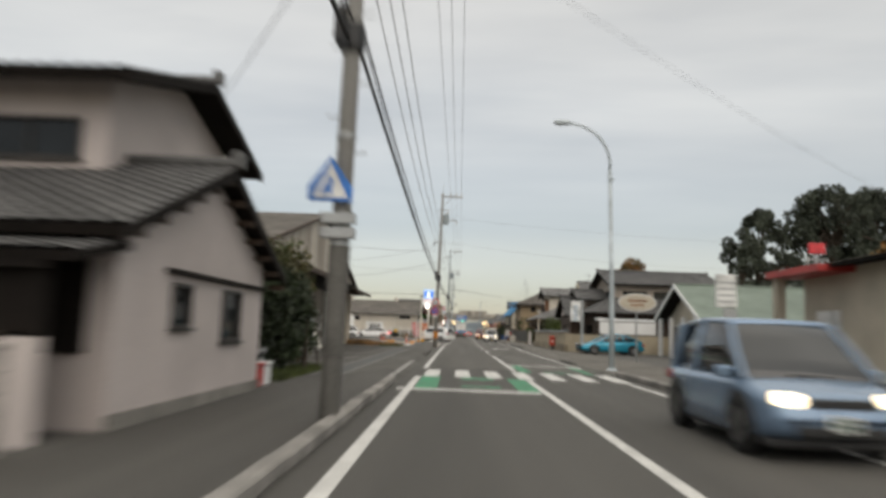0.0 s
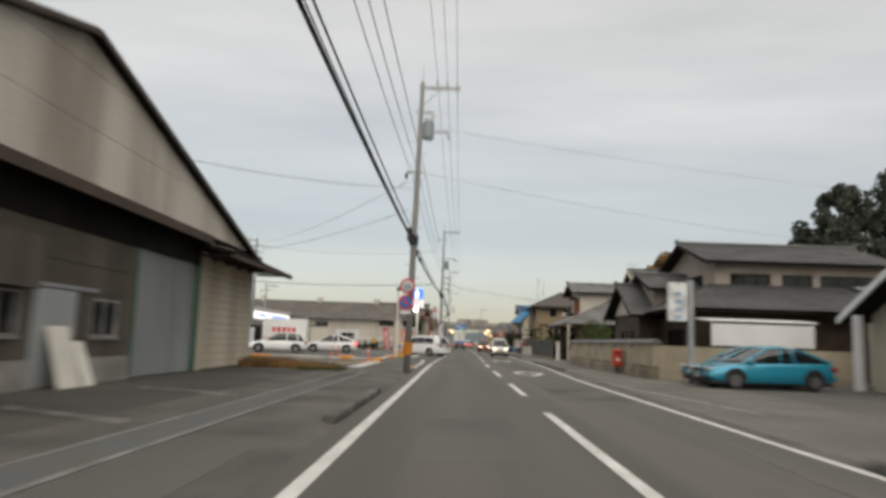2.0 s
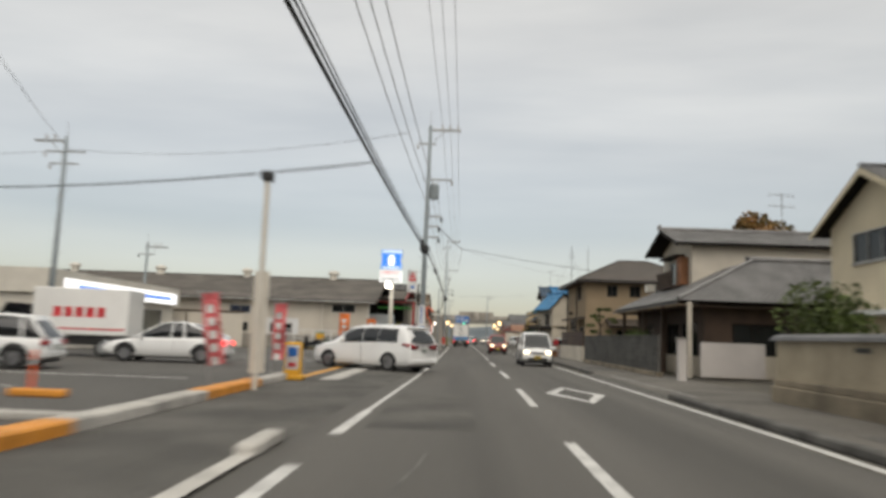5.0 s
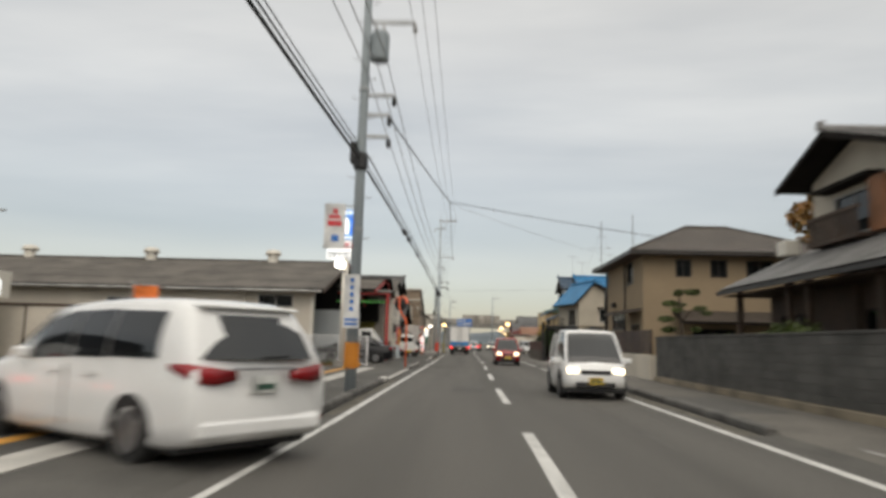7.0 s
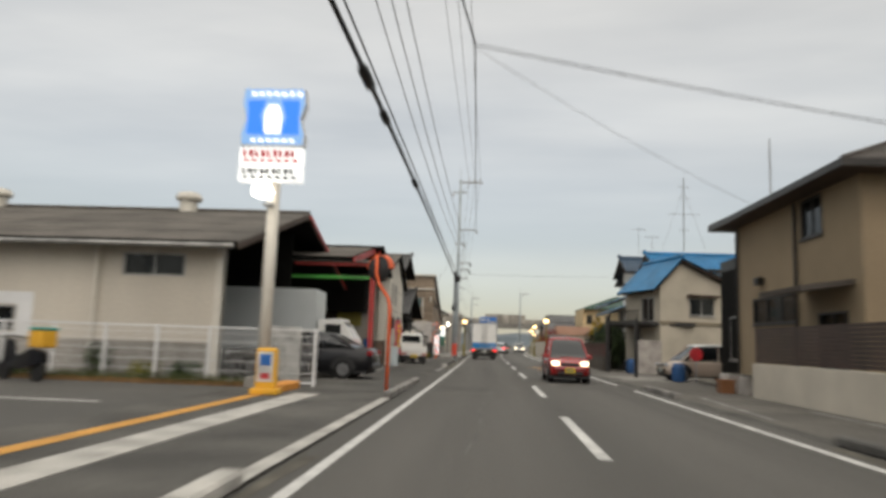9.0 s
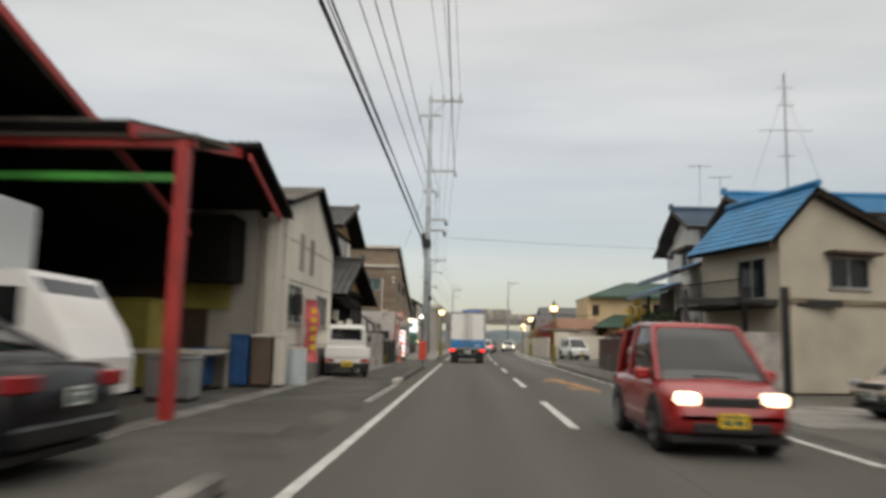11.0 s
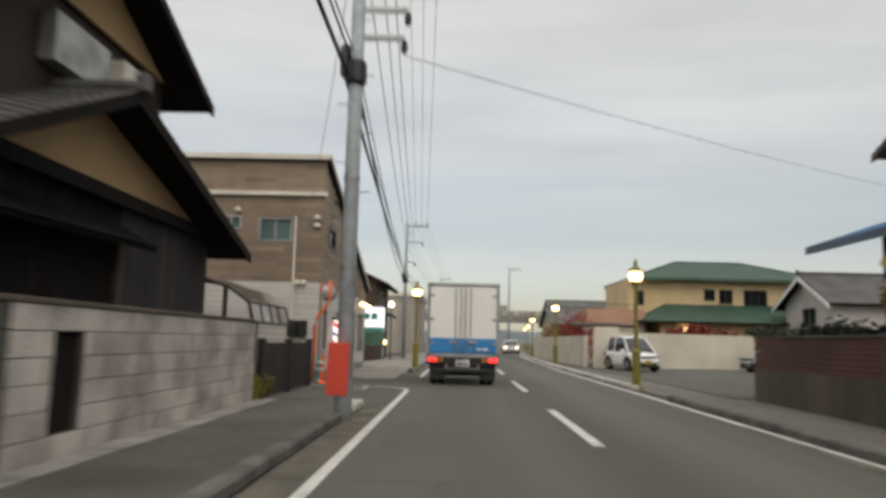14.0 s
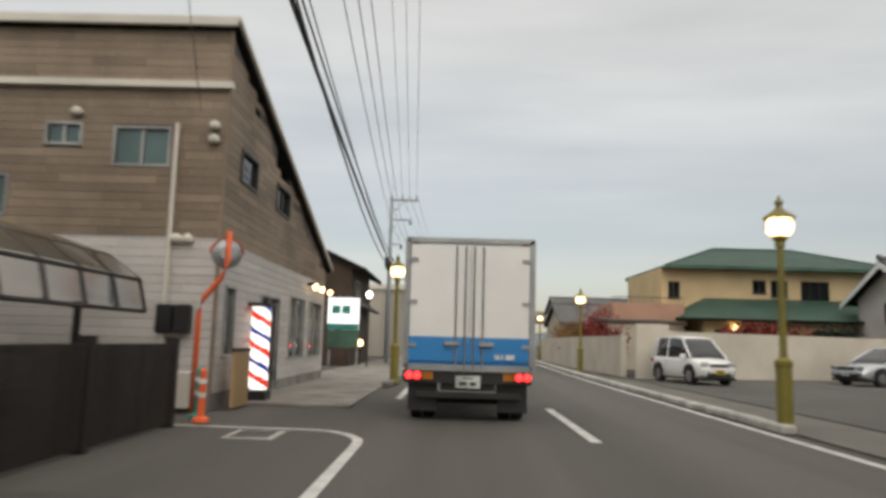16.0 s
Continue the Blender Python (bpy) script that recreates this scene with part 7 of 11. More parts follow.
# ---- vehicles ----
def wheel(parent, x, y, r, w, rim_mat=RIM):
    s = 1 if x > 0 else -1
    bm = nb()
    prof = [(r * 0.62, -w / 2), (r * 0.93, -w / 2), (r, -w * 0.36), (r, w * 0.36), (r * 0.93, w / 2), (r * 0.62, w / 2)]
    ring_loft(bm, [[(x + h, y + q * math.cos(k * math.tau / 22), r + q * math.sin(k * math.tau / 22)) for k in range(22)] for q, h in prof])
    t = part("wheel", bm, RUBBER, parent, smooth=False)
    bm = nb()
    d = x + s * w * 0.30
    ring_loft(bm, [[(d + s * h, y + q * math.cos(k * math.tau / 22), r + q * math.sin(k * math.tau / 22)) for k in range(22)] for q, h in ((r * 0.64, 0.05), (r * 0.60, 0.05), (r * 0.57, 0.0), (r * 0.1, 0.0))])
    for k in range(5):
        a = k * math.tau / 5
        c, n = Vector((0, math.cos(a), math.sin(a))), Vector((0, -math.sin(a), math.cos(a)))
        o = Vector((d + s * 0.02, y, r))
        q = [o + c * r * 0.1 + n * 0.03, o + c * r * 0.6 + n * 0.045, o + c * r * 0.6 - n * 0.045, o + c * r * 0.1 - n * 0.03]
        ring_loft(bm, [q, [p + Vector((s * 0.03, 0, 0)) for p in q]])
    part("rim", bm, rim_mat, t)
    return t


SHAPES = {  # belt line; glass base and roof, all as shares of length (from the rear) and height
    "minivan": dict(belt=[(0, .50), (.02, .56), (.45, .57), (.74, .575), (.80, .565), (.96, .47), (1, .40)], cab=(.015, .10, .56, .80), front=.46),
    "keivan": dict(belt=[(0, .50), (.02, .57), (.5, .57), (.86, .56), (.93, .54), (.985, .47), (1, .40)], cab=(.012, .05, .74, .95), front=.40),
    "tallkei": dict(belt=[(0, .50), (.02, .55), (.5, .55), (.76, .55), (.82, .54), (.97, .44), (1, .38)], cab=(.012, .06, .60, .82), front=.42),
    "hatch": dict(belt=[(0, .48), (.03, .66), (.25, .63), (.60, .61), (.72, .60), (.95, .46), (1, .36)], cab=(.04, .30, .52, .76), front=.44),
    "sedan": dict(belt=[(0, .50), (.02, .66), (.14, .67), (.5, .65), (.70, .63), (.96, .50), (1, .40)], cab=(.12, .29, .50, .72), front=.46),
    "suv": dict(belt=[(0, .48), (.02, .58), (.4, .60), (.66, .60), (.72, .59), (.96, .50), (1, .42)], cab=(.02, .10, .50, .72), front=.48),
    "wagon": dict(belt=[(0, .46), (.02, .58), (.4, .60), (.66, .59), (.73, .58), (.95, .46), (1, .38)], cab=(.02, .12, .50, .75), front=.46),
}


def lathe_y(x, y, z, r):
    """A short round lens that looks along -y."""
    return ring_loft(nb(), [[(x + q * math.cos(k * math.tau / 16), y + d, z + q * math.sin(k * math.tau / 16)) for k in range(16)] for q, d in ((r * 0.3, -0.03), (r * 0.8, -0.018), (r, 0.0), (r, 0.02))])


def car(name, at, turn, label, shape, size, colour, lamps="off", brakes="off", plate=PLATE_WHITE, category="car", group="", trim=None, two_tone=None):
    """A road car in its own coordinates, front towards +y: body, glass, roof, pillars, wheels, lights, plates, mirrors."""
    L, W, H = size
    S = SHAPES[shape]
    t = own(name, at, turn, label, category, group)
    hw, half = W / 2, L / 2
    belt = lambda f: H * ease_lin(f, S["belt"])
    yy = lambda f: -half + L * f
    plan = lambda f: hw * (1 - 0.17 * abs(2 * f - 1) ** 7)
    low = lambda f: 0.20 + 0.16 * abs(2 * f - 1) ** 8
    fs = [0, .012, .03, .06, .12, .2, .3, .4, .5, .6, .7, .76, .82, .88, .93, .965, .988, 1]
    rings = []
    for f in fs:
        w, b, l = plan(f), belt(f), low(f)
        if f in (0, 1):
            w *= 0.94
            l += 0.08
            b -= 0.05
        m = l + (b - l) * 0.42
        prof = [(-.90 * w, l), (-.985 * w, l + 0.06), (-w, m), (-.985 * w, b - 0.12), (-.945 * w, b - 0.03), (-.86 * w, b), (0, b + 0.025)]
        rings.append([(x, yy(f), z) for x, z in prof] + [(-x, yy(f), z) for x, z in prof[-2::-1]])
    bm = ring_loft(nb(), rings)
    body = part("body", bm, colour, t, smooth=True)
    bm = nb()
    box(bm, -hw * 0.93, hw * 0.93, yy(.03), yy(.97), 0.17, 0.27, bevel=0.02)
    part("sill_skirt", bm, trim or BLACK_PLASTIC, t)
    a, b, c, d = S["cab"]
    stations = [a, a + (b - a) * .33, a + (b - a) * .67, b, (b + c) / 2, c, c + (d - c) * .33, c + (d - c) * .67, d]
    roof = lambda f: H * ease_lin(f, [(a, belt(a) / H), (b, .965), ((b + c) / 2, 1.0), (c, .975), (d, belt(d) / H)])
    rings = []
    for f in stations:
        w, bz, tz = plan(f) * 0.93, belt(f) - 0.03, max(roof(f), belt(f) + 0.01)
        u = (tz - bz) / (H * 0.42)
        wt_ = w * (1 - 0.20 * min(1, u))
        prof = [(-w, bz), (-(w + wt_) / 2 * 1.015, (bz + tz) / 2), (-wt_, tz - 0.05 * min(1, u)), (-wt_ * 0.86, tz), (0, tz + 0.012)]
        rings.append([(x, yy(f), z) for x, z in prof] + [(-x, yy(f), z) for x, z in prof[-2::-1]])
    part("glasshouse", ring_loft(nb(), rings), CAR_GLASS, t, "dark tinted windows", smooth=True)
    bm = nb()
    rr = []
    for f in (b - 0.02, b, b + (c - b) * .3, (b + c) / 2, b + (c - b) * .75, c, c + 0.015):
        w, tz = plan(f) * 0.93 * 0.80, roof(f)
        rr.append([(-w * 1.015, yy(f), tz - 0.055), (-w * 0.9, yy(f), tz + 0.006), (0, yy(f), tz + 0.024), (w * 0.9, yy(f), tz + 0.006), (w * 1.015, yy(f), tz - 0.055), (0, yy(f), tz - 0.03)])
    part("roof", ring_loft(bm, rr), two_tone or colour, t, smooth=True)
    for s in (-1, 1):
        for f0, f1, r in ((d, c, 0.035), (a, b, 0.055), ((b + c) / 2 + 0.03, (b + c) / 2 + 0.02, 0.03), (b + 0.03, b + 0.05, 0.04)):
            w0, w1 = plan(f0) * 0.935, plan(f1) * 0.93 * 0.80
            z0 = belt(f0) - 0.02
            pm = ((f0 + f1) / 2, (w0 + w1) / 2 * 1.02, (z0 + roof(f1) - 0.04) / 2)
            part("pillar", tube(nb(), [(s * w0, yy(f0), z0), (s * pm[1], yy(pm[0]), pm[2]), (s * w1, yy(f1), roof(f1) - 0.04)], r, 6), colour, t)
        m = part("door_mirror", box(nb(), s * (hw * 0.93), s * (hw + 0.16), yy(d) - 0.42, yy(d) - 0.30, belt(d) - 0.02, belt(d) + 0.13, bevel=0.03), colour, t)
        for f in (b + (c - b) * .15, (b + c) / 2 + .10):
            part("door_handle", box(nb(), s * hw * 0.985, s * (hw * 0.985 + 0.025), yy(f), yy(f) + 0.18, belt(f) - 0.16, belt(f) - 0.12), colour, t)
        part("door_seam", box(nb(), s * hw * 0.992, s * (hw * 0.992 + 0.006), yy((b + c) / 2), yy((b + c) / 2) + 0.012, 0.34, belt(.5) - 0.1), BLACK_PLASTIC, t)
        zf = H * S["front"]
        hl = HEADLIGHT if lamps == "on" else HEADLIGHT_OFF
        part("headlight", box(nb(), s * hw * 0.50, s * hw * 0.86, half - 0.13, half + 0.005, zf - 0.06, zf + 0.08, bevel=0.03), hl, t, "lit headlight" if lamps == "on" else "")
        tl = TAIL_ON if brakes == "on" else TAIL_OFF
        zt = belt(0.02) - 0.16
        part("tail_light", box(nb(), s * hw * 0.56, s * hw * 0.93, -half - 0.012, -half + 0.16, zt - 0.05, zt + 0.10, bevel=0.02), tl, t, "lit red brake light" if brakes == "on" else "red tail light")
        for f in (.185, .80):
            x = s * (hw - 0.10)
            wheel(t, x, yy(f), 0.30 if H < 1.6 or L < 3.6 else 0.33, 0.21)
            bm = nb()
            r0, r1, rw = 0.335, 0.40, 0.03
            if not (H < 1.6 or L < 3.6):
                r0, r1 = 0.365, 0.43
            ring_loft(bm, [[(s * (hw - 0.02), yy(f) + q * math.cos(k * math.pi / 12), 0.31 + q * math.sin(k * math.pi / 12)) for k in range(13)] + [(s * (hw - 0.02), yy(f) + p * math.cos(k * math.pi / 12), 0.31 + p * math.sin(k * math.pi / 12)) for k in range(12, -1, -1)] for q, p in ((r1, r0 - 0.1),)] + [[(s * (hw + 0.004), yy(f) + r1 * math.cos(k * math.pi / 12), 0.31 + r1 * math.sin(k * math.pi / 12)) for k in range(13)] + [(s * (hw + 0.004), yy(f) + (r0 - 0.1) * math.cos(k * math.pi / 12), 0.31 + (r0 - 0.1) * math.sin(k * math.pi / 12)) for k in range(12, -1, -1)]])
            part("wheel_arch", bm, BLACK_PLASTIC, t)
    g = part("grille", box(nb(), -hw * 0.46, hw * 0.46, half - 0.05, half + 0.012, H * S["front"] - 0.08, H * S["front"] + 0.03, bevel=0.015), BLACK_PLASTIC, t)
    part("lower_grille", box(nb(), -hw * 0.6, hw * 0.6, half - 0.06, half + 0.008, 0.30, 0.42, bevel=0.015), BLACK_PLASTIC, t)
    part("rear_bumper", box(nb(), -hw * 0.86, hw * 0.86, -half - 0.03, -half + 0.1, 0.32, 0.50, bevel=0.03), colour, t)
    for y, z in ((half + 0.016, 0.45), (-half - 0.04, belt(0.02) - 0.26)):
        s = 1 if y > 0 else -1
        p = part("number_plate", box(nb(), -0.165, 0.165, min(y, y + s * 0.01), max(y, y + s * 0.01), z - 0.08, z + 0.085), plate, t)
        bm = nb()
        for u0, u1, v0, v1 in ((-0.11, 0.11, 0.03, 0.06), (-0.12, -0.01, -0.055, 0.01), (0.02, 0.12, -0.055, 0.01)):
            box(bm, u0, u1, min(y + s * 0.01, y + s * 0.013), max(y + s * 0.01, y + s * 0.013), z + v0, z + v1)
        part("plate_mark", bm, PLATE_INK, p)
    part("wiper", tube(nb(), [(-0.3, yy(d) - 0.03, belt(d) + 0.04), (0.25, yy(d) - 0.02, belt(d) + 0.05)], 0.01, 5), BLACK_PLASTIC, t)
    return t


def ease_lin(u, rows):
    if u <= rows[0][0]:
        return rows[0][1]
    for (a, p), (b, q) in zip(rows, rows[1:]):
        if u <= b:
            return p + (q - p) * (u - a) / max(1e-6, b - a)
    return rows[-1][1]


def low_minivan(at, turn):
    """A long low minivan, front towards +y: one smooth shell, dark glass laid on it, wide tail lights."""
    t = own("minivan", at, turn, "white low minivan turning off into the car park", "car")
    L, hw = 4.83, 0.91
    half = L / 2
    rows = {"roof": [(0, 1.56), (.02, 1.615), (.10, 1.665), (.30, 1.69), (.50, 1.665), (.60, 1.59), (.70, 1.33), (.79, 1.07), (.90, .96), (.96, .86), (1, .70)],
            "belt": [(0, .98), (.10, 1.0), (.40, .99), (.60, .96), (.76, .94), (.86, .90), (.96, .80), (1, .64)],
            "wide": [(0, .90), (.015, .955), (.05, .985), (.15, 1), (.8, 1), (.9, .97), (.96, .90), (1, .78)],
            "low": [(0, .34), (.02, .26), (.08, .20), (.9, .19), (.97, .23), (1, .30)],
            "top": [(0, .76), (.05, .78), (.3, .79), (.55, .77), (.70, .78), (.80, .84), (1, .80)]}
    val = lambda k, f: ease_lin(f, rows[k])
    rake = lambda f, z: 0.36 * max(0.0, 1 - f / 0.14) * max(0.0, (z - 0.95) / 0.7)
    at_y = lambda f, z: -half + L * f + rake(f, z)

    def side(f, u):
        """A point on the side between belt (0) and roof edge (1)."""
        w, b, r = hw * val("wide", f), min(val("belt", f), val("roof", f) - 0.05), val("roof", f)
        x0, x1 = w * 0.965, w * val("top", f)
        bow = 0.035 * math.sin(math.pi * u)
        z = b + (r - 0.09 - b) * u
        return (x0 + (x1 - x0) * u ** 1.35 + bow * (r - b), at_y(f, z), z)

    fs = [0, .008, .02, .04, .07, .1, .15, .2, .28, .36, .44, .52, .56, .6, .64, .68, .72, .76, .79, .82, .86, .9, .93, .96, .98, .992, 1]
    rings = []
    for f in fs:
        w, l, b, r = hw * val("wide", f), val("low", f), min(val("belt", f), val("roof", f) - 0.05), val("roof", f)
        prof = [(.88 * w, l), (.97 * w, l + .05), (w, l + .22), (1.0 * w, (l + b) / 2 + .05), (.985 * w, b - .07)]
        pts = [(x, at_y(f, z), z) for x, z in prof] + [side(f, u) for u in (0, .25, .5, .75, 1)]
        x1 = side(f, 1)[0]
        pts += [(x1 * .93, at_y(f, r), r - .04), (x1 * .75, at_y(f, r), r - .012), (0, at_y(f, r), r)]
        rings.append([(-x, y, z) for x, y, z in pts] + [(x, y, z) for x, y, z in pts[-2::-1]])
    part("body", ring_loft(nb(), rings), WHITE_CAR, t, smooth=True)
    part("sill_skirt", box(nb(), -.8, .8, -half + .25, half - .25, .16, .26, bevel=.02), BLACK_PLASTIC, t)
    for s in (-1, 1):
        for name, f0, f1, u0, u1 in (("quarter_window", .115, .30, .10, .90), ("side_window", .305, .455, .08, .92), ("front_window", .46, .655, .07, .93)):
            bm, n = nb(), 8
            rr = []
            for k in range(n + 1):
                f = f0 + (f1 - f0) * k / n
                top = u1 if f < .58 else u1 - (f - .58) * 1.2
                col = [side(f, u0 + (top - u0) * j / 4) for j in range(5)]
                rr.append([(s * (x + .008), y, z) for x, y, z in col])
            ring_loft(bm, rr, cap=False, closed=False)
            part(name, bm, CAR_GLASS, t, smooth=True)
        part("mirror", box(nb(), s * .90 if s > 0 else -1.06, 1.06 if s > 0 else -.90, .62, .76, .98, 1.12, bevel=.03), WHITE_CAR, t)
        for f in (.33, .50):
            part("door_handle", box(nb(), min(s * .905, s * .93), max(s * .905, s * .93), -half + L * f, -half + L * f + .2, .86, .90), WHITE_CAR, t)
        part("door_seam", box(nb(), min(s * .905, s * .916), max(s * .905, s * .916), -half + L * .46, -half + L * .46 + .012, .3, .95), BLACK_PLASTIC, t)
        bm = nb()
        ring_loft(bm, [[(s * x, y, z) for x, y, z in q] for q in (
            [(.36, -half - .012, .86), (.36, -half - .005, .95), (.36, -half + .05, .95), (.36, -half + .05, .86)],
            [(.62, -half - .015, .82), (.62, -half + .0, .985), (.62, -half + .07, .985), (.62, -half + .07, .82)],
            [(.80, -half + .015, .84), (.80, -half + .03, 1.01), (.80, -half + .10, 1.01), (.80, -half + .10, .84)],
            [(.885, -half + .10, .90), (.875, -half + .12, 1.02), (.83, -half + .16, 1.02), (.83, -half + .15, .90)],
            [(.905, -half + .33, .965), (.90, -half + .34, 1.015), (.86, -half + .34, 1.015), (.86, -half + .33, .965)])])
        part("tail_light", bm, TAIL_OFF, t, "wide dark red tail light", smooth=True)
        part("headlight", box(nb(), min(s * .55, s * .78), max(s * .55, s * .78), half - .28, half - .10, .66, .80, bevel=.04), HEADLIGHT_OFF, t)
        part("reflector", box(nb(), min(s * .62, s * .80), max(s * .62, s * .80), -half - .0, -half + .05, .42, .46), TAIL_OFF, t)
        for f in (.195, .80):
            wheel(t, s * .80, -half + L * f, .335, .22)
            bm = nb()
            ring_loft(bm, [[(s * d, -half + L * f + q * math.cos(k * math.pi / 14), .32 + q * math.sin(k * math.pi / 14)) for k in range(15)] + [(s * d, -half + L * f + .25 * math.cos(k * math.pi / 14), .32 + .25 * math.sin(k * math.pi / 14)) for k in range(14, -1, -1)] for q, d in ((.385, .88), (.385, .914))])
            part("wheel_arch", bm, BLACK_PLASTIC, t)
    for name, z0, z1, w0, w1, m in (("rear_window", 1.06, 1.50, .71, .62, CAR_GLASS),):
        bm = nb()
        ring_loft(bm, [[(w * j / 4, at_y(0.0, z) - .012 + .05 * abs(j / 4) ** 3, z) for j in range(-4, 5)] for z, w in ((z0, w0), ((z0 + z1) / 2, (w0 + w1) / 2), (z1, w1))], cap=False, closed=False)
        part(name, bm, m, t, smooth=True)
    bm = nb()
    ring_loft(bm, [[(side(f, 1)[0] * .97 * j / 4, at_y(f, 1.2), val("roof", f) + .012 - .035 * abs(j / 4) ** 4) for j in range(-4, 5)] for f in (.605, .65, .70, .75, .785)], cap=False, closed=False)
    part("windscreen", bm, CAR_GLASS, t, smooth=True)
    part("chrome_strip", box(nb(), -.40, .40, -half - .018, -half + .03, .955, .985, bevel=.006), RIM, t)
    part("spoiler", box(nb(), -.62, .62, -half + .24, -half + .44, 1.56, 1.60, bevel=.015), WHITE_CAR, t)
    part("rear_bumper", box(nb(), -.80, .80, -half - .03, -half + .12, .30, .50, bevel=.05), WHITE_CAR, t)
    p = part("number_plate", box(nb(), -.17, .17, -half - .012, -half + .005, .73, .90), PLATE_WHITE, t)
    part("plate_mark", box(nb(), -.11, .11, -half - .016, -half - .012, .76, .82), PLATE_INK, p)
    part("wiper", tube(nb(), [(0, at_y(0, 1.08) - .03, 1.08), (.35, at_y(0, 1.1) - .03, 1.10)], .01, 5), BLACK_PLASTIC, t)
    part("grille", box(nb(), -.5, .5, half - .06, half + .0, .52, .64, bevel=.02), BLACK_PLASTIC, t)
    return t


WHITE_CAR = paint("white_car_paint", (0.80, 0.80, 0.785))
BLUE_CAR = paint("bright_blue_car_paint", (0.012, 0.27, 0.40), 0.25, 0.25)
VAN_BLUE = paint("pale_blue_car_paint", (0.17, 0.25, 0.36), 0.25, 0.35)
SILVER_CAR = paint("silver_car_paint", (0.46, 0.48, 0.50), 0.25, 0.5)
BLACK_CAR = surface("black_car_paint", (0.006, 0.006, 0.008), 0.3, 0.03, 0.8, 60, 0, stain=0.1, spec=0.35, coat=0.15)
RED_CAR = paint("red_car_paint", (0.33, 0.018, 0.018))
BEIGE_CAR = paint("beige_pink_car_paint", (0.52, 0.42, 0.34))
DARK_BLUE_CAR = paint("dark_blue_grey_car_paint", (0.04, 0.055, 0.075), 0.25, 0.3)
TRUCK_WHITE = paint("white_truck_paint", (0.82, 0.81, 0.78), 0.4)
TRUCK_BLUE = paint("blue_truck_paint", (0.012, 0.22, 0.55), 0.4)

car("compact_van", (3.5, 9.95, 0), 180, "pale blue compact van with lit headlights in the oncoming lane", "tallkei", (3.9, 1.70, 1.63), VAN_BLUE, lamps="on", category="van")
car("hatchback", (10.05, 51.3, 0.03), 97, "bright blue hatchback parked side-on in the forecourt", "hatch", (4.5, 1.76, 1.45), BLUE_CAR)
car("hatchback", (10.45, 53.5, 0.03), 98, "second bright blue hatchback parked close behind its twin", "hatch", (4.5, 1.76, 1.45), BLUE_CAR)
car("sport_utility_car", (16.2, 42.1, 0.03), 82, "silver sport utility car parked on the forecourt", "suv", (4.5, 1.82, 1.66), SILVER_CAR)
car("estate_car", (15.1, 35.2, 0.03), 82, "white estate car parked beside the silver one", "minivan", (4.4, 1.75, 1.65), WHITE_CAR)
low_minivan((-3.3, 87.0, 0), 56)
car("estate_car", (-13.6, 79.6, 0.03), 100, "white estate car parked in the shop car park", "wagon", (4.3, 1.72, 1.5), WHITE_CAR)
car("hatchback", (-10.9, 86.6, 0.03), 95, "white hatchback parked in the shop car park", "hatch", (4.4, 1.75, 1.48), WHITE_CAR, brakes="on")
car("small_van", (3.85, 97.4, 0), 180, "white small van with lit headlights in the oncoming lane", "keivan", (3.4, 1.58, 1.68), WHITE_CAR, lamps="on", plate=PLATE_YELLOW, category="van")
car("small_car", (3.3, 122.8, 0), 180, "red small car with lit lamps in the oncoming lane", "tallkei", (3.4, 1.48, 1.62), RED_CAR, lamps="on", plate=PLATE_YELLOW)
car("saloon_car", (-5.6, 119.0, 0.03), 88, "black saloon parked under the shed roof", "sedan", (4.8, 1.8, 1.46), BLACK_CAR)
car("small_car", (9.3, 126.4, 0.03), 96, "beige small car parked beside the blue-roofed house", "tallkei", (3.4, 1.48, 1.52), BEIGE_CAR, two_tone=WHITE_CAR)
car("small_car", (8.6, 170.1, 0.06), 193, "white boxy small car parked in the yard", "tallkei", (3.4, 1.48, 1.66), WHITE_CAR, plate=PLATE_YELLOW)
car("hatchback", (16.7, 172.0, 0.06), 108, "silver hatchback parked by the yard wall", "wagon", (4.1, 1.72, 1.48), SILVER_CAR)
car("small_car", (20.9, 174.6, 0.06), 108, "white small car parked beside the silver one", "hatch", (3.7, 1.65, 1.48), WHITE_CAR)
car("small_car", (-6.95, 16.4, 0.03), -84, "dark blue-grey car parked between house and hedge", "hatch", (3.6, 1.6, 1.45), DARK_BLUE_CAR)
car("queueing_car", (0.6 + bend(178.0), 178.0, 0), -2, "white car with lit brake lights in the queue", "hatch", (4.3, 1.72, 1.5), WHITE_CAR, brakes="on", group="queueing cars")
for x, y, c, lab in ((2.0, 196.0, SILVER_CAR, "silver car with lit brake lights in the queue"), (2.4, 206.0, BLACK_CAR, "black car with lit brake lights in the queue"), (5.2, 214, WHITE_CAR, "white car with lit headlamps waiting at the junction")):
    car("queueing_car", (x + 0.4 * bend(y), y, 0), -5 if x < 5 else 176, lab, "wagon", (4.3, 1.72, 1.5), c, brakes="on", lamps="on", group="queueing cars")

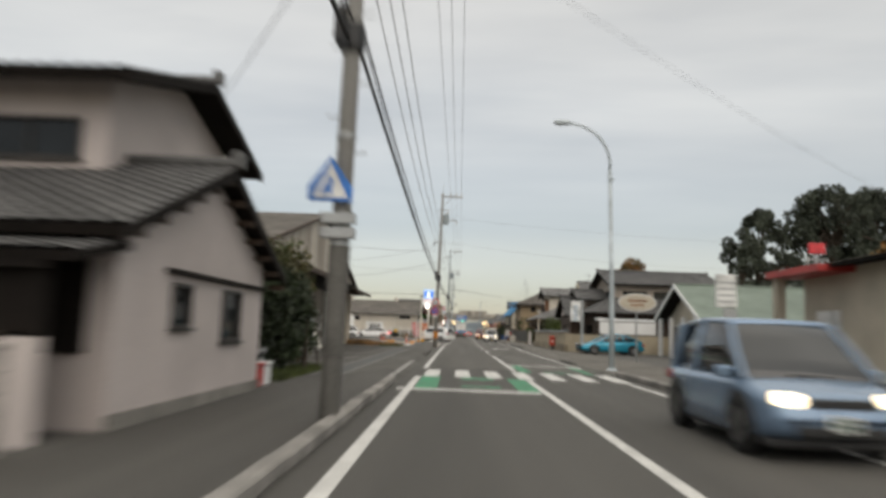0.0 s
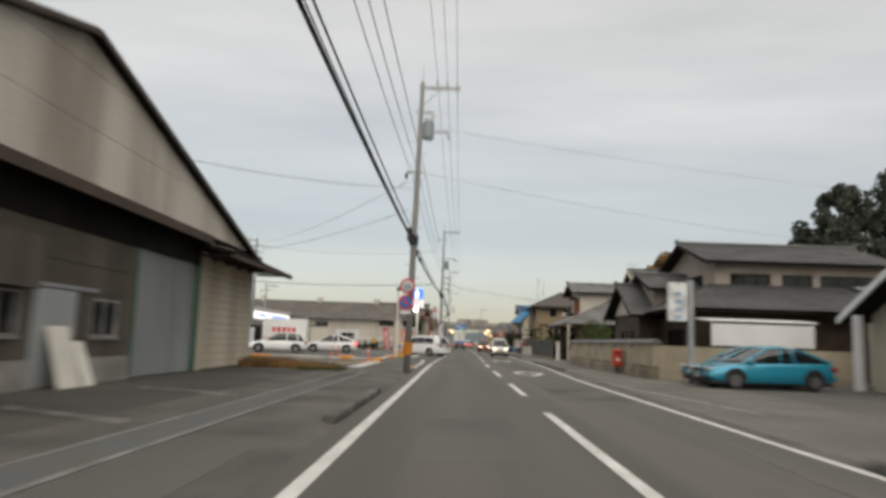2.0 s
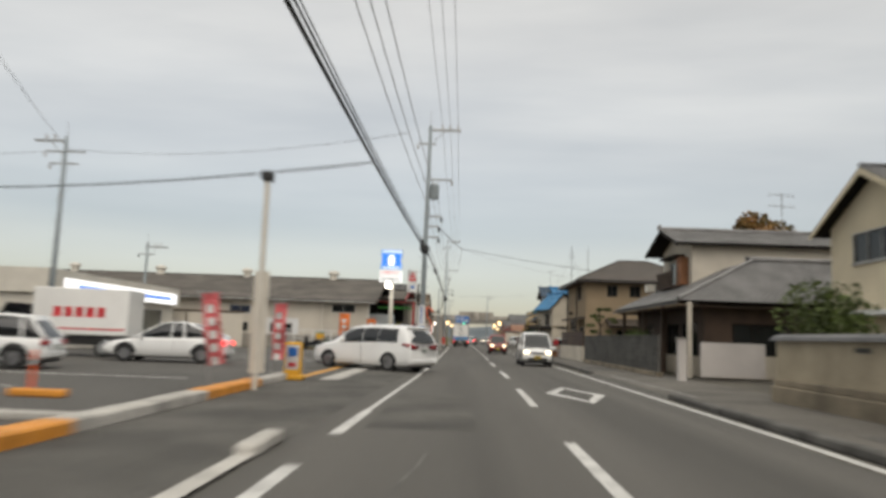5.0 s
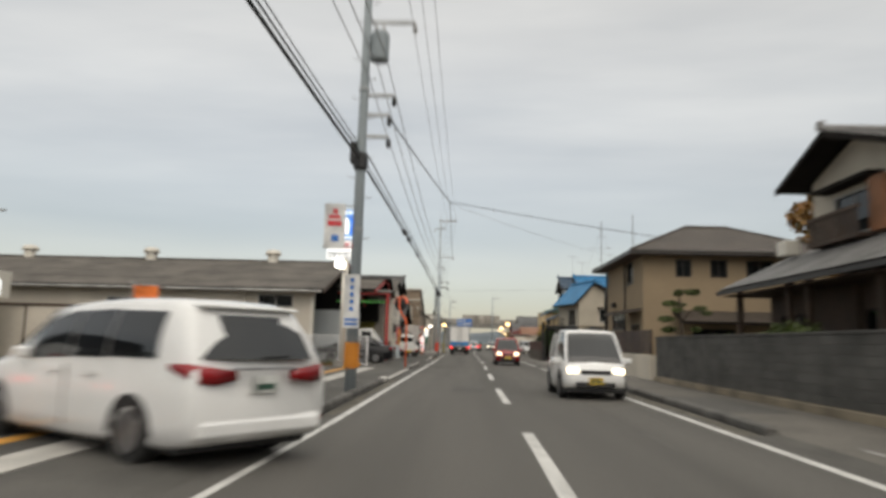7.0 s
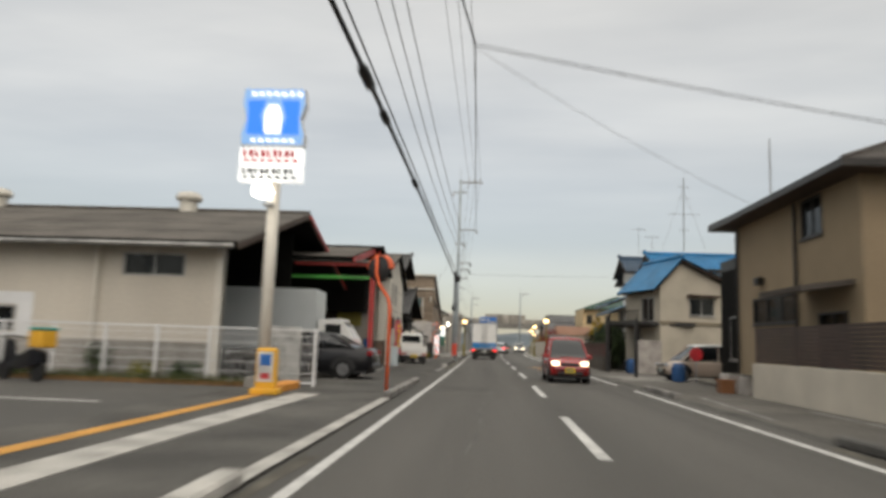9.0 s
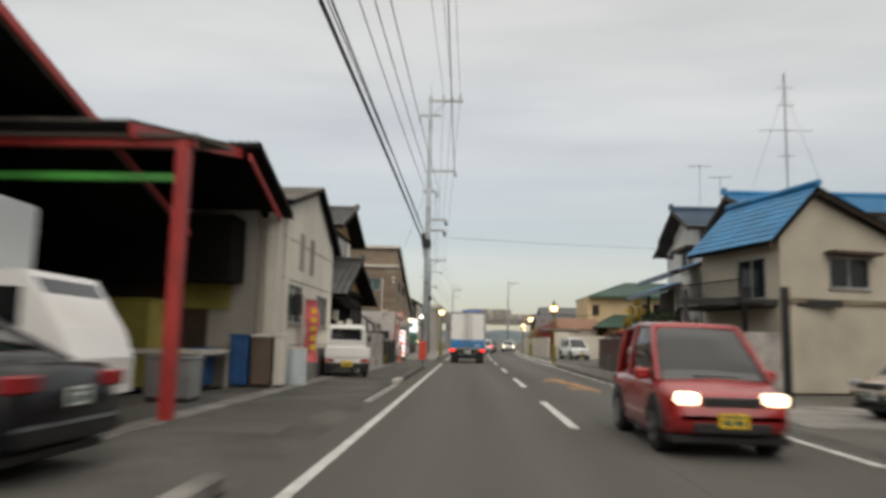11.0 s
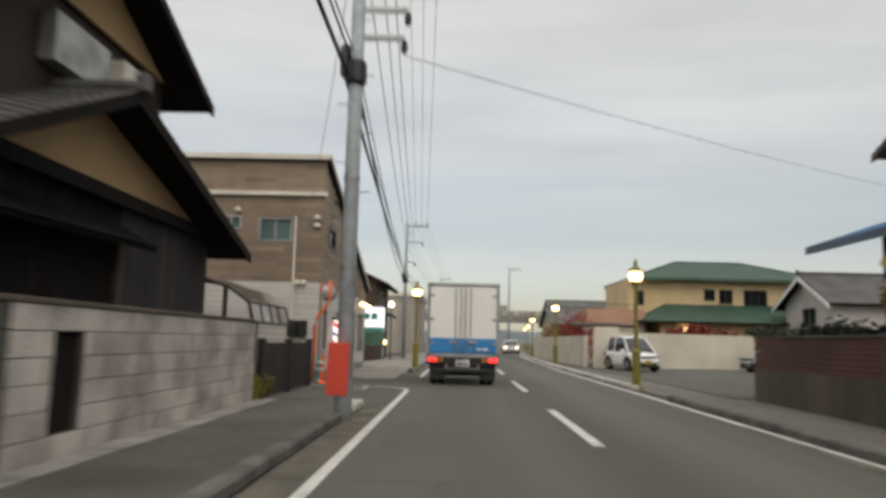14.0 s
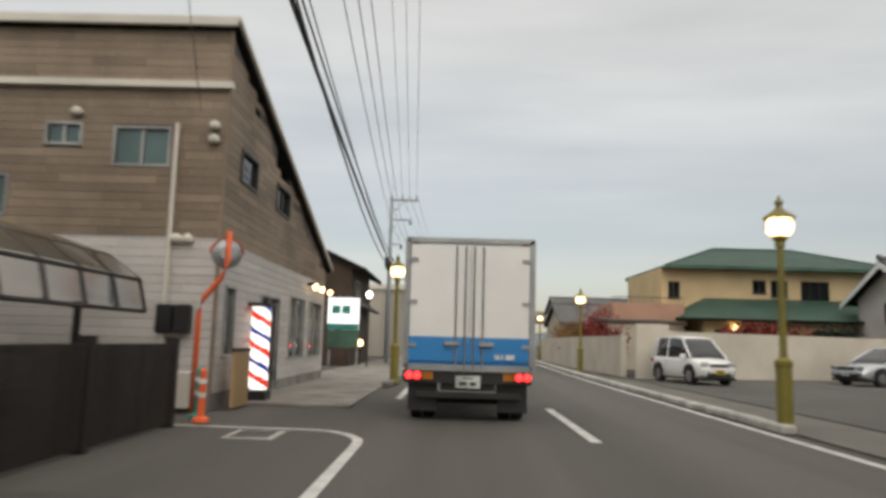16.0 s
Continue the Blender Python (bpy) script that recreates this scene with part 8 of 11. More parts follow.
# box truck stopped ahead
t = own("box_truck", (0.22, 158.05, 0), 0, "white and blue box truck with lit brake lights in the lane", "truck")
hw = 1.03
part("cargo_box", box(nb(), -hw, hw, -2.38, 1.1, 0.92, 2.95, bevel=0.02), TRUCK_WHITE, t)
part("blue_band", box(nb(), -hw - 0.006, hw + 0.006, -2.39, 1.08, 0.92, 1.36), TRUCK_BLUE, t, "blue band round the box")
for s in (-1, 1):
    d = part("rear_door", box(nb(), 0.006 if s > 0 else -0.98, 0.98 if s > 0 else -0.006, -2.43, -2.385, 0.98, 2.88, bevel=0.008), TRUCK_WHITE, t, "white rear door")
    part("door_band", box(nb(), 0.008 if s > 0 else -0.978, 0.978 if s > 0 else -0.008, -2.437, -2.43, 0.98, 1.37), TRUCK_BLUE, d)
    for x in (0.07, 0.22):
        part("lock_bar", tube(nb(), [(s * x, -2.46, 0.80), (s * x, -2.46, 2.86)], 0.016, 6), GREY_STEEL, d)
    part("lock_handle", box(nb(), min(s * 0.16, s * 0.40), max(s * 0.16, s * 0.40), -2.50, -2.45, 1.22, 1.29, bevel=0.01), GREY_STEEL, d)
    for z in (1.2, 1.9, 2.6):
        part("hinge", box(nb(), s * 0.86 if s > 0 else -1.04, 1.04 if s > 0 else -0.86, -2.455, -2.43, z, z + 0.06), GREY_STEEL, d)
    part("corner_post", box(nb(), s * hw - 0.045, s * hw + 0.045, -2.44, -2.34, 0.85, 2.97), GREY_STEEL, t)
    l = part("tail_light", box(nb(), s * 0.90 - 0.16, s * 0.90 + 0.13, -2.41, -2.34, 0.65, 0.83, bevel=0.02), BLACK_PLASTIC, t, "tail light panel")
    for dx in (-0.07, 0.06):
        part("lit_lens", lathe_y(s * 0.90 + s * dx, -2.42, 0.74, 0.062), TAIL_ON, l, "lit red brake light")
    part("indicator", box(nb(), s * 0.66 - 0.09, s * 0.66 + 0.09, -2.41, -2.34, 0.68, 0.80), surface("amber_lens" if s > 0 else "amber_lens_b", (0.5, 0.18, 0.02), 0.2, 0.03, 2, 30, 0), t)
    part("mudguard", box(nb(), s * 0.74 - 0.24, s * 0.74 + 0.24, -2.2, -2.15, 0.16, 0.66), BLACK_PLASTIC, t)
    for x in (0.64, 0.86):
        wheel(t, s * x, -1.55, 0.33, 0.19, GREY_STEEL)
    wheel(t, s * 0.82, 1.55, 0.33, 0.2, GREY_STEEL)
    part("marker_lamp", box(nb(), s * 0.9 - 0.06, s * 0.9 + 0.06, -2.43, -2.39, 2.9, 2.95), TAIL_OFF, t)
    part("mirror", box(nb(), s * 1.12 - 0.09, s * 1.12 + 0.09, 1.95, 2.02, 1.45, 1.8, bevel=0.02), BLACK_PLASTIC, t)
part("rear_frame", box(nb(), -hw, hw, -2.44, -2.36, 0.82, 0.92), GREY_STEEL, t)
part("top_rail", box(nb(), -hw - 0.03, hw + 0.03, -2.44, -2.34, 2.92, 3.0), GREY_STEEL, t)
part("underrun_bar", box(nb(), -0.85, 0.85, -2.36, -2.28, 0.38, 0.48, bevel=0.01), BLACK_STEEL, t)
part("chassis", box(nb(), -0.45, 0.45, -2.3, 2.2, 0.5, 0.72), BLACK_STEEL, t)
part("axle", tube(nb(), [(-0.9, -1.55, 0.33), (0.9, -1.55, 0.33)], 0.09, 8), BLACK_STEEL, t)
part("light_panel", box(nb(), -hw, hw, -2.38, -2.32, 0.62, 0.84), BLACK_STEEL, t)
p = part("number_plate", box(nb(), -0.2, 0.2, -2.41, -2.395, 0.55, 0.75), PLATE_WHITE, t)
for a, b, c, d in ((-0.09, 0.09, 0.70, 0.72), (-0.14, -0.02, 0.59, 0.65), (0.03, 0.13, 0.59, 0.65)):
    part("plate_mark", box(nb(), a, b, -2.414, -2.41, c, d), PLATE_INK, p)
for a, b in ((0.42, 0.5), (0.53, 0.56), (0.6, 0.74)):
    part("lettering_bar", box(nb(), a, b, -2.442, -2.437, 1.02, 1.10), PLATE_WHITE, t)
rings = []
for y, w, z0, z1 in ((1.2, 0.95, 0.55, 2.02), (1.7, 0.95, 0.55, 2.06), (2.2, 0.94, 0.5, 1.9), (2.36, 0.92, 0.5, 1.2), (2.42, 0.90, 0.5, 0.9)):
    rings.append([(-w, y, z0), (w, y, z0), (w, y, z1 - 0.1), (w * 0.92, y, z1), (-w * 0.92, y, z1), (-w, y, z1 - 0.1)])
part("cab", ring_loft(nb(), rings), TRUCK_WHITE, t)
part("windscreen", sheet(nb(), [(-0.8, 2.375, 1.22), (0.8, 2.375, 1.22), (0.8, 2.215, 1.85), (-0.8, 2.215, 1.85)], 0.02), CAR_GLASS, t)

# delivery truck in the shop car park
t = own("delivery_truck", (-15.8, 88.9, 0.03), 96, "white delivery truck with red lettering in the car park", "truck")
part("cargo_box", box(nb(), -0.95, 0.95, -2.4, 1.3, 0.85, 2.7, bevel=0.03), TRUCK_WHITE, t)
for s in (-1, 1):
    for k in range(5):
        part("lettering_bar", box(nb(), s * 0.95 - 0.006, s * 0.95 + 0.006, -1.5 + k * 0.42, -1.2 + k * 0.42, 1.55, 1.95), RED_SIGN, t)
    part("red_stripe", box(nb(), s * 0.95 - 0.005, s * 0.95 + 0.005, -2.3, 1.2, 1.05, 1.12), RED_SIGN, t)
    for y in (-1.5, 2.0):
        wheel(t, s * 0.78, y, 0.36, 0.22, GREY_STEEL)
part("chassis", box(nb(), -0.8, 0.8, -2.3, 2.6, 0.45, 0.8), BLACK_STEEL, t)
part("cab", ring_loft(nb(), [[(-w, y, 0.5), (w, y, 0.5), (w, y, z), (-w, y, z)] for y, w, z in ((1.45, 0.9, 2.0), (2.3, 0.9, 2.05), (2.75, 0.88, 1.3), (2.9, 0.85, 0.95))]), BLACK_CAR, t, "dark cab")
part("side_glass", box(nb(), -0.91, 0.91, 1.75, 2.35, 1.3, 1.85), CAR_GLASS, t)

# small flatbed truck on the footway
t = own("flatbed_truck", (-3.98, 137.75, 0.035), 11, "white small flatbed truck parked on the footway", "truck")
part("bed_floor", box(nb(), -0.71, 0.71, -1.68, 0.30, 0.60, 0.67), TRUCK_WHITE, t)
for s in (-1, 1):
    sb = part("side_board", box(nb(), s * 0.705 - 0.02, s * 0.705 + 0.02, -1.68, 0.30, 0.64, 0.93, bevel=0.008), TRUCK_WHITE, t)
    part("top_rail", tube(nb(), [(s * 0.705, -1.68, 0.935), (s * 0.705, 0.30, 0.935)], 0.026, 8), TRUCK_WHITE, sb)
    for y in (-1.45, -0.75, -0.05):
        part("hook", box(nb(), min(s * 0.725, s * 0.75), max(s * 0.725, s * 0.75), y, y + 0.08, 0.66, 0.70), GREY_STEEL, sb)
    wheel(t, s * 0.61, -1.0, 0.265, 0.15, GREY_STEEL)
    wheel(t, s * 0.61, 0.98, 0.265, 0.15, GREY_STEEL)
    l = part("tail_light", box(nb(), s * 0.56 - 0.13, s * 0.56 + 0.13, -1.72, -1.66, 0.49, 0.585, bevel=0.01), TAIL_OFF, t, "red tail light")
    part("indicator", box(nb(), s * 0.66 - 0.03, s * 0.66 + 0.03, -1.726, -1.72, 0.50, 0.575), ORANGE_PLASTIC, l)
    part("mudguard", box(nb(), s * 0.61 - 0.11, s * 0.61 + 0.11, -1.42, -1.39, 0.14, 0.55), BLACK_PLASTIC, t)
    part("guard_post", tube(nb(), [(s * 0.66, 0.30, 0.66), (s * 0.66, 0.30, 1.50), (s * 0.60, 0.30, 1.60)], 0.026, 8), TRUCK_WHITE, t)
    part("side_glass", sheet(nb(), [(s * 0.722, 0.52, 1.12), (s * 0.724, 1.22, 1.12), (s * 0.655, 0.98, 1.56), (s * 0.655, 0.52, 1.56)], 0.012), CAR_GLASS, t)
    part("door_seam", box(nb(), s * 0.722 - 0.004, s * 0.722 + 0.004, 0.50, 0.512, 0.52, 1.10), BLACK_PLASTIC, t)
    part("door_handle", box(nb(), s * 0.735 - 0.015, s * 0.735 + 0.015, 0.56, 0.68, 0.98, 1.01), BLACK_PLASTIC, t)
    part("door_mirror", box(nb(), s * 0.86 - 0.06, s * 0.86 + 0.06, 1.22, 1.27, 1.14, 1.34, bevel=0.015), BLACK_PLASTIC, t)
tg = part("tailgate", box(nb(), -0.725, 0.725, -1.71, -1.67, 0.63, 0.92, bevel=0.008), TRUCK_WHITE, t)
part("top_rail", tube(nb(), [(-0.725, -1.69, 0.93), (0.725, -1.69, 0.93)], 0.026, 8), TRUCK_WHITE, tg)
part("press_line", box(nb(), -0.66, 0.66, -1.716, -1.71, 0.74, 0.76), TRUCK_WHITE, tg)
part("head_board", box(nb(), -0.70, 0.70, 0.29, 0.33, 0.66, 1.02), TRUCK_WHITE, t)
for z in (1.16, 1.60):
    part("guard_rail", tube(nb(), [(-0.63, 0.30, z), (0.63, 0.30, z)], 0.022, 8), TRUCK_WHITE, t)
part("chassis", box(nb(), -0.5, 0.5, -1.6, 1.4, 0.28, 0.58), BLACK_STEEL, t)
part("rear_panel", box(nb(), -0.70, 0.70, -1.68, -1.63, 0.46, 0.61), TRUCK_WHITE, t)
part("rear_bar", box(nb(), -0.62, 0.62, -1.66, -1.60, 0.30, 0.46), BLACK_STEEL, t)
p = part("number_plate", box(nb(), -0.18, 0.18, -1.70, -1.685, 0.34, 0.52), PLATE_YELLOW, t, "yellow number plate with plain marks")
part("plate_mark", box(nb(), -0.12, 0.12, -1.704, -1.70, 0.38, 0.44), PLATE_INK, p)
rings = [[(-w, y, 0.42), (w, y, 0.42), (w, y, 1.08), (w * 0.955, y, 1.32 + (z - 1.66) * 0.5), (w * 0.90, y, z - 0.07), (w * 0.80, y, z - 0.005), (0, y, z + 0.02), (-w * 0.80, y, z - 0.005), (-w * 0.90, y, z - 0.07), (-w * 0.955, y, 1.32 + (z - 1.66) * 0.5), (-w, y, 1.08)] for y, w, z in ((0.36, 0.69, 1.64), (0.42, 0.715, 1.70), (0.62, 0.725, 1.735), (0.95, 0.725, 1.72), (1.05, 0.72, 1.68), (1.34, 0.71, 1.20), (1.50, 0.69, 1.08), (1.60, 0.66, 0.98))]
part("cab", ring_loft(nb(), rings), TRUCK_WHITE, t, smooth=True)
bm = extrude(nb(), [(0.46, 1.20), (0.50, 1.25), (0.48, 1.50), (0.43, 1.55), (-0.43, 1.55), (-0.48, 1.50), (-0.50, 1.25), (-0.46, 1.20)], 0.335, 0.352, "y")
part("rear_window", bm, CAR_GLASS, t, "dark rear window")
bm = extrude(nb(), [(0.52, 1.16), (0.55, 1.22), (0.53, 1.53), (0.47, 1.59), (-0.47, 1.59), (-0.53, 1.53), (-0.55, 1.22), (-0.52, 1.16)], 0.352, 0.372, "y")
part("window_seal", bm, BLACK_PLASTIC, t)
part("windscreen", sheet(nb(), [(-0.64, 1.345, 1.22), (0.64, 1.345, 1.22), (0.58, 1.07, 1.66), (-0.58, 1.07, 1.66)], 0.012), CAR_GLASS, t)
for x in (-0.34, -0.02):
    part("roof_box", box(nb(), x, x + 0.2, 0.5, 0.72, 1.72, 1.86 + 0.05 * (x > -0.1), bevel=0.02), CREAM_STEEL, t, "cream box on the cab roof")

PALE_BOX = paint("pale_grey_box_paint", (0.52, 0.55, 0.55), 0.4)
# small truck parked in the shed mouth
t = own("box_lorry", (-6.55, 121.2, 0.03), -88, "white small lorry with a grey box in the shed mouth", "truck")
part("cargo_box", box(nb(), -0.9, 0.9, -2.35, 0.9, 0.8, 2.95, bevel=0.02), PALE_BOX, t)
part("chassis", box(nb(), -0.7, 0.7, -2.2, 2.2, 0.4, 0.75), BLACK_STEEL, t)
part("cab", ring_loft(nb(), [[(-w, y, 0.5), (w, y, 0.5), (w, y, z), (-w, y, z)] for y, w, z in ((1.0, 0.85, 1.9), (1.8, 0.85, 1.95), (2.25, 0.83, 1.3), (2.4, 0.8, 0.95))]), TRUCK_WHITE, t)
part("windscreen", sheet(nb(), [(-0.72, 2.20, 1.36), (0.72, 2.20, 1.36), (0.72, 1.86, 1.87), (-0.72, 1.86, 1.87)], 0.02), CAR_GLASS, t)
part("side_glass", box(nb(), -0.86, 0.86, 1.25, 1.8, 1.3, 1.75), CAR_GLASS, t)
for s in (-1, 1):
    for y in (-1.4, 1.5):
        wheel(t, s * 0.72, y, 0.32, 0.2, GREY_STEEL)

# motor scooter by the shed
t = own("motor_scooter", (-10.7, 112.2, 0.03), 70, "dark delivery scooter with a yellow and green box", "scooter")
for y in (-0.55, 0.60):
    bm = nb()
    ring_loft(bm, [[(h, y + q * math.cos(k * math.tau / 18), 0.25 + q * math.sin(k * math.tau / 18)) for k in range(18)] for q, h in ((0.14, -0.05), (0.24, -0.05), (0.25, 0), (0.24, 0.05), (0.14, 0.05))])
    part("wheel", bm, RUBBER, t)
part("body", ring_loft(nb(), [[(-w, y, z0), (w, y, z0), (w * .8, y, z1), (-w * .8, y, z1)] for y, w, z0, z1 in ((-0.75, .1, .45, .68), (-0.4, .17, .35, .78), (0.0, .16, .28, .6), (0.3, .14, .3, .45), (0.5, .16, .35, .95), (0.6, .1, .5, 1.0))]), BLACK_CAR, t)
part("cargo_box", box(nb(), -0.22, 0.22, -0.85, -0.4, 0.8, 1.2, bevel=0.03), YELLOW_PLASTIC, t)
part("box_lid", box(nb(), -0.23, 0.23, -0.86, -0.39, 1.2, 1.28, bevel=0.03), TEAL_PLASTIC, t)
part("handlebar", tube(nb(), [(-0.32, 0.42, 1.02), (0, 0.5, 1.06), (0.32, 0.42, 1.02)], 0.02, 6), BLACK_STEEL, t)
# ---- utility poles, cables, street lamps, signs ----
def utility_pole(x, y, h, label, mat=POLE, hv=3, arms=(), transformer=None, guard=None, clamp=5.5, side=1, steps=True, spike=True, lean=0.0):
    """A pole with its arms; lean: metres by which it drifts to the right for each metre of height."""
    p = thing("utility_pole", (x, y, 0), label, "utility pole", "utility poles")
    bm = tube(nb(), [(x, y, 0), (x, y, h * 0.5), (x, y, h)], [0.138, 0.115, 0.082], 14)
    part("shaft", bm, mat, p, smooth=True)
    if spike:
        part("top_spike", tube(nb(), [(x, y, h), (x, y, h + 0.75)], [0.02, 0.008], 5), GREY_STEEL, p)
    a = part("crossarm", box(nb(), x - 0.12, x + side * 1.55, y - 0.05, y + 0.05, h - 0.28, h - 0.17), GREY_STEEL, p)
    part("brace", tube(nb(), [(x + side * 0.1, y, h - 0.95), (x + side * 0.75, y, h - 0.26)], 0.018, 5), GREY_STEEL, p)
    for k in range(hv):
        part("insulator", lathe(nb(), (x + side * (0.6 + 0.4 * k), y, h - 0.17), [(0.03, 0), (0.06, 0.04), (0.035, 0.08), (0.065, 0.13), (0.035, 0.17), (0.05, 0.24), (0.015, 0.28)], 8), INSULATOR, a)
    for z, x0, x1 in arms:
        a = part("crossarm", box(nb(), x + min(x0, x1), x + max(x0, x1), y - 0.04, y + 0.04, z, z + 0.08), GREY_STEEL, p)
        e = x + (x1 if abs(x1) > abs(x0) else x0)
        part("insulator", lathe(nb(), (e, y, z - 0.24), [(0.02, 0), (0.06, 0.05), (0.06, 0.18), (0.03, 0.24)], 8), INSULATOR if z > 8 else BLACK_PLASTIC, a)
    if transformer:
        zt, dx = transformer
        t = part("transformer", lathe(nb(), (x + dx, y + 0.05, zt), [(0.10, -0.03), (0.22, 0.0), (0.235, 0.05), (0.235, 0.66), (0.20, 0.74), (0.06, 0.78)], 14), POLE_STEEL, p, "grey drum transformer")
        part("bracket", box(nb(), x - 0.05, x + dx, y - 0.06, y + 0.06, zt + 0.1, zt + 0.2), GREY_STEEL, t)
        for k in (-1, 1):
            part("bushing", lathe(nb(), (x + dx + k * 0.09, y, zt + 0.76), [(0.03, 0), (0.045, 0.05), (0.02, 0.16)], 8), INSULATOR, t)
    if guard:
        z0, z1, gm, lab = guard
        g = part("pole_guard", lathe(nb(), (x, y, z0), [(0.165, 0), (0.165, z1 - z0)], 16), gm, p, lab)
        for k in range(10):
            ang = k * math.tau / 10
            part("guard_rib", box(nb(), x + 0.165 * math.cos(ang) - 0.012, x + 0.165 * math.cos(ang) + 0.012, y + 0.165 * math.sin(ang) - 0.012, y + 0.165 * math.sin(ang) + 0.012, z0 + 0.02, z1 - 0.02), gm, g)
    if clamp:
        part("cable_clamp", lathe(nb(), (x, y, clamp - 0.22), [(0.14, 0), (0.18, 0.06), (0.18, 0.38), (0.14, 0.44)], 12), BLACK_PLASTIC, p, "black cable clamp")
        part("joint_box", box(nb(), x - 0.27, x - 0.11, y - 0.1, y + 0.2, clamp - 0.05, clamp + 0.5, bevel=0.04), BLACK_PLASTIC, p)
    for z in (2.4, 3.9, 7.4):
        part("steel_band", lathe(nb(), (x, y, z), [(0.137, 0), (0.137, 0.07)], 14), GREY_STEEL, p)
    if steps:
        for k in range(14):
            z = 3.2 + k * 0.5
            s = 1 if k % 2 else -1
            if z < h - 0.6:
                part("climbing_step", tube(nb(), [(x + s * 0.12, y, z), (x + s * 0.30, y, z + 0.02)], 0.011, 5), GREY_STEEL, p)
    p.rotation_euler = (0, math.atan(lean), 0)
    return p


PA = (-2.38, 9.75, 11.6)
PB = (-2.30, 54.25, 11.7)
PC = (-1.95, 95.4, 12.0)
LEAN = {PA: 0.012, PB: 0.017, PC: 0.008}
PD = (-1.74, 145.9, 12.9)
PE = (-3.65, 184.0, 9.4)
PF = (-2.6, 240.0, 10.4)
PZ = (-2.9, -30.0, 11.6)
pa = utility_pole(*PA, "grey concrete utility pole with a blue crossing sign", arms=((7.6, -0.5, 0.5),), clamp=5.35, lean=LEAN[PA])
pb = utility_pole(*PB, "grey concrete utility pole with round signs and transformer", arms=((9.6, 0, 1.15), (10.4, -0.2, 0.5), (7.9, -0.45, 0.2)), transformer=(9.35, 0.33), guard=(0.70, 1.20, ORANGE_BAND, "orange ribbed pole guard"), clamp=5.2, lean=LEAN[PB])
pc = utility_pole(*PC, "grey utility pole with many arms, transformer and orange guard", POLE_STEEL, arms=((9.15, 0, 1.2), (7.25, 0, 0.75), (6.75, 0, 0.65), (6.2, 0, 0.65), (11.0, -0.6, 0.3)), transformer=(8.2, 0.33), guard=(0.62, 1.22, ORANGE_BAND, "orange ribbed pole guard"), clamp=5.6, lean=LEAN[PC])
pd = utility_pole(*PD, "grey steel utility pole with a red-orange guard box", POLE_PALE, arms=((9.2, 0, 1.25), (6.85, 0, 0.85), (6.35, 0, 0.8), (11.9, -0.5, 0.5), (8.2, -0.3, 0.4)), clamp=5.75)
pe = utility_pole(*PE, "distant grey utility pole", POLE_STEEL, arms=((8.0, 0, 1.1), (6.6, 0, 0.6)), clamp=5.4)
pf = utility_pole(*PF, "distant grey utility pole", POLE_STEEL, arms=((9.0, 0, 1.1),), clamp=5.5)
pz = utility_pole(*PZ, "grey concrete utility pole", arms=(), clamp=5.5)
part("guard_box", extrude(nb(), [(PD[0] - 0.25, 0.40), (PD[0] + 0.08, 0.40), (PD[0] + 0.10, 1.22), (PD[0] - 0.23, 1.22)], PD[1] - 0.24, PD[1] + 0.2, "y"), GUARD_RED, pd, "red-orange pole guard")
chain = [PZ, PA, PB, PC, PD, PE, PF]
at_pole = lambda p, dx, z: (p[0] + dx + LEAN.get(p, 0.0) * z, p[1], z)
for p, q in zip(chain, chain[1:]):
    long = (q[1] - p[1]) / 45
    for k in range(3):
        wire("power_line", at_pole(p, 0.6 + 0.4 * k, p[2] + 0.1), at_pole(q, 0.6 + 0.4 * k, q[2] + 0.1), 0.55 * long, 0.010, CABLE_GREY, "thin grey power line strung between poles")
    for dx, ex, z0, s in ((-0.18, 0.1, 7.75, 0.7), (0.04, 0.34, 7.95, 0.8), (0.22, 0.52, 8.25, 0.75)):
        wire("service_line", at_pole(p, dx if p[1] < 90 else ex, z0), at_pole(q, dx if q[1] < 90 else ex, z0), s * long, 0.012, CABLE_GREY, "grey low-voltage line strung between poles")
    lumps = ((0.225, 0.10, 0.55), (0.27, 0.085, 0.4), (0.395, 0.075, 0.55)) if p is PC else ((0.06, 0.10, 0.5), (0.13, 0.07, 0.6)) if p is PB else ()
    za, zb = {PA: 5.3, PB: 5.05, PC: 5.65, PD: 6.05}.get(p, 5.6), {PA: 5.3, PB: 5.05, PC: 5.65, PD: 6.05}.get(q, 5.6)
    slack = 0.25 if p is not PC else -0.08
    xa, xb = p[0] + 0.02, q[0] + 0.02
    if p is PA:
        xa, xb, za, zb, slack = -2.375, -2.168, 5.67, 4.99, 0.39
    elif p is PD:
        xa, xb, za, zb, slack = -1.95, -3.5, 5.75, 5.35, 0.25
    elif p is PC:
        xa, xb, za, zb, slack = -1.75, -1.87, 5.40, 5.70, -0.22
    wire("telephone_cable", (xa, p[1] + 0.2, za), (xb, q[1] - 0.2, zb), slack, 0.034, CABLE, "thick black telephone cable bundle", lumps=lumps)
    wire("telephone_cable", (xa + 0.04, p[1], za + (0.14 if p is PB else 0.32)), (xb + 0.04, q[1], zb + (0.12 if p is PB else 0.3)), slack + 0.05, 0.018, CABLE, "thin black telephone cable")
    wire("telephone_cable", (p[0] - 0.08, p[1], za + 0.6), (q[0] - 0.06, q[1], zb + 0.45), slack + 0.1, 0.012, CABLE, "thin black telephone cable")
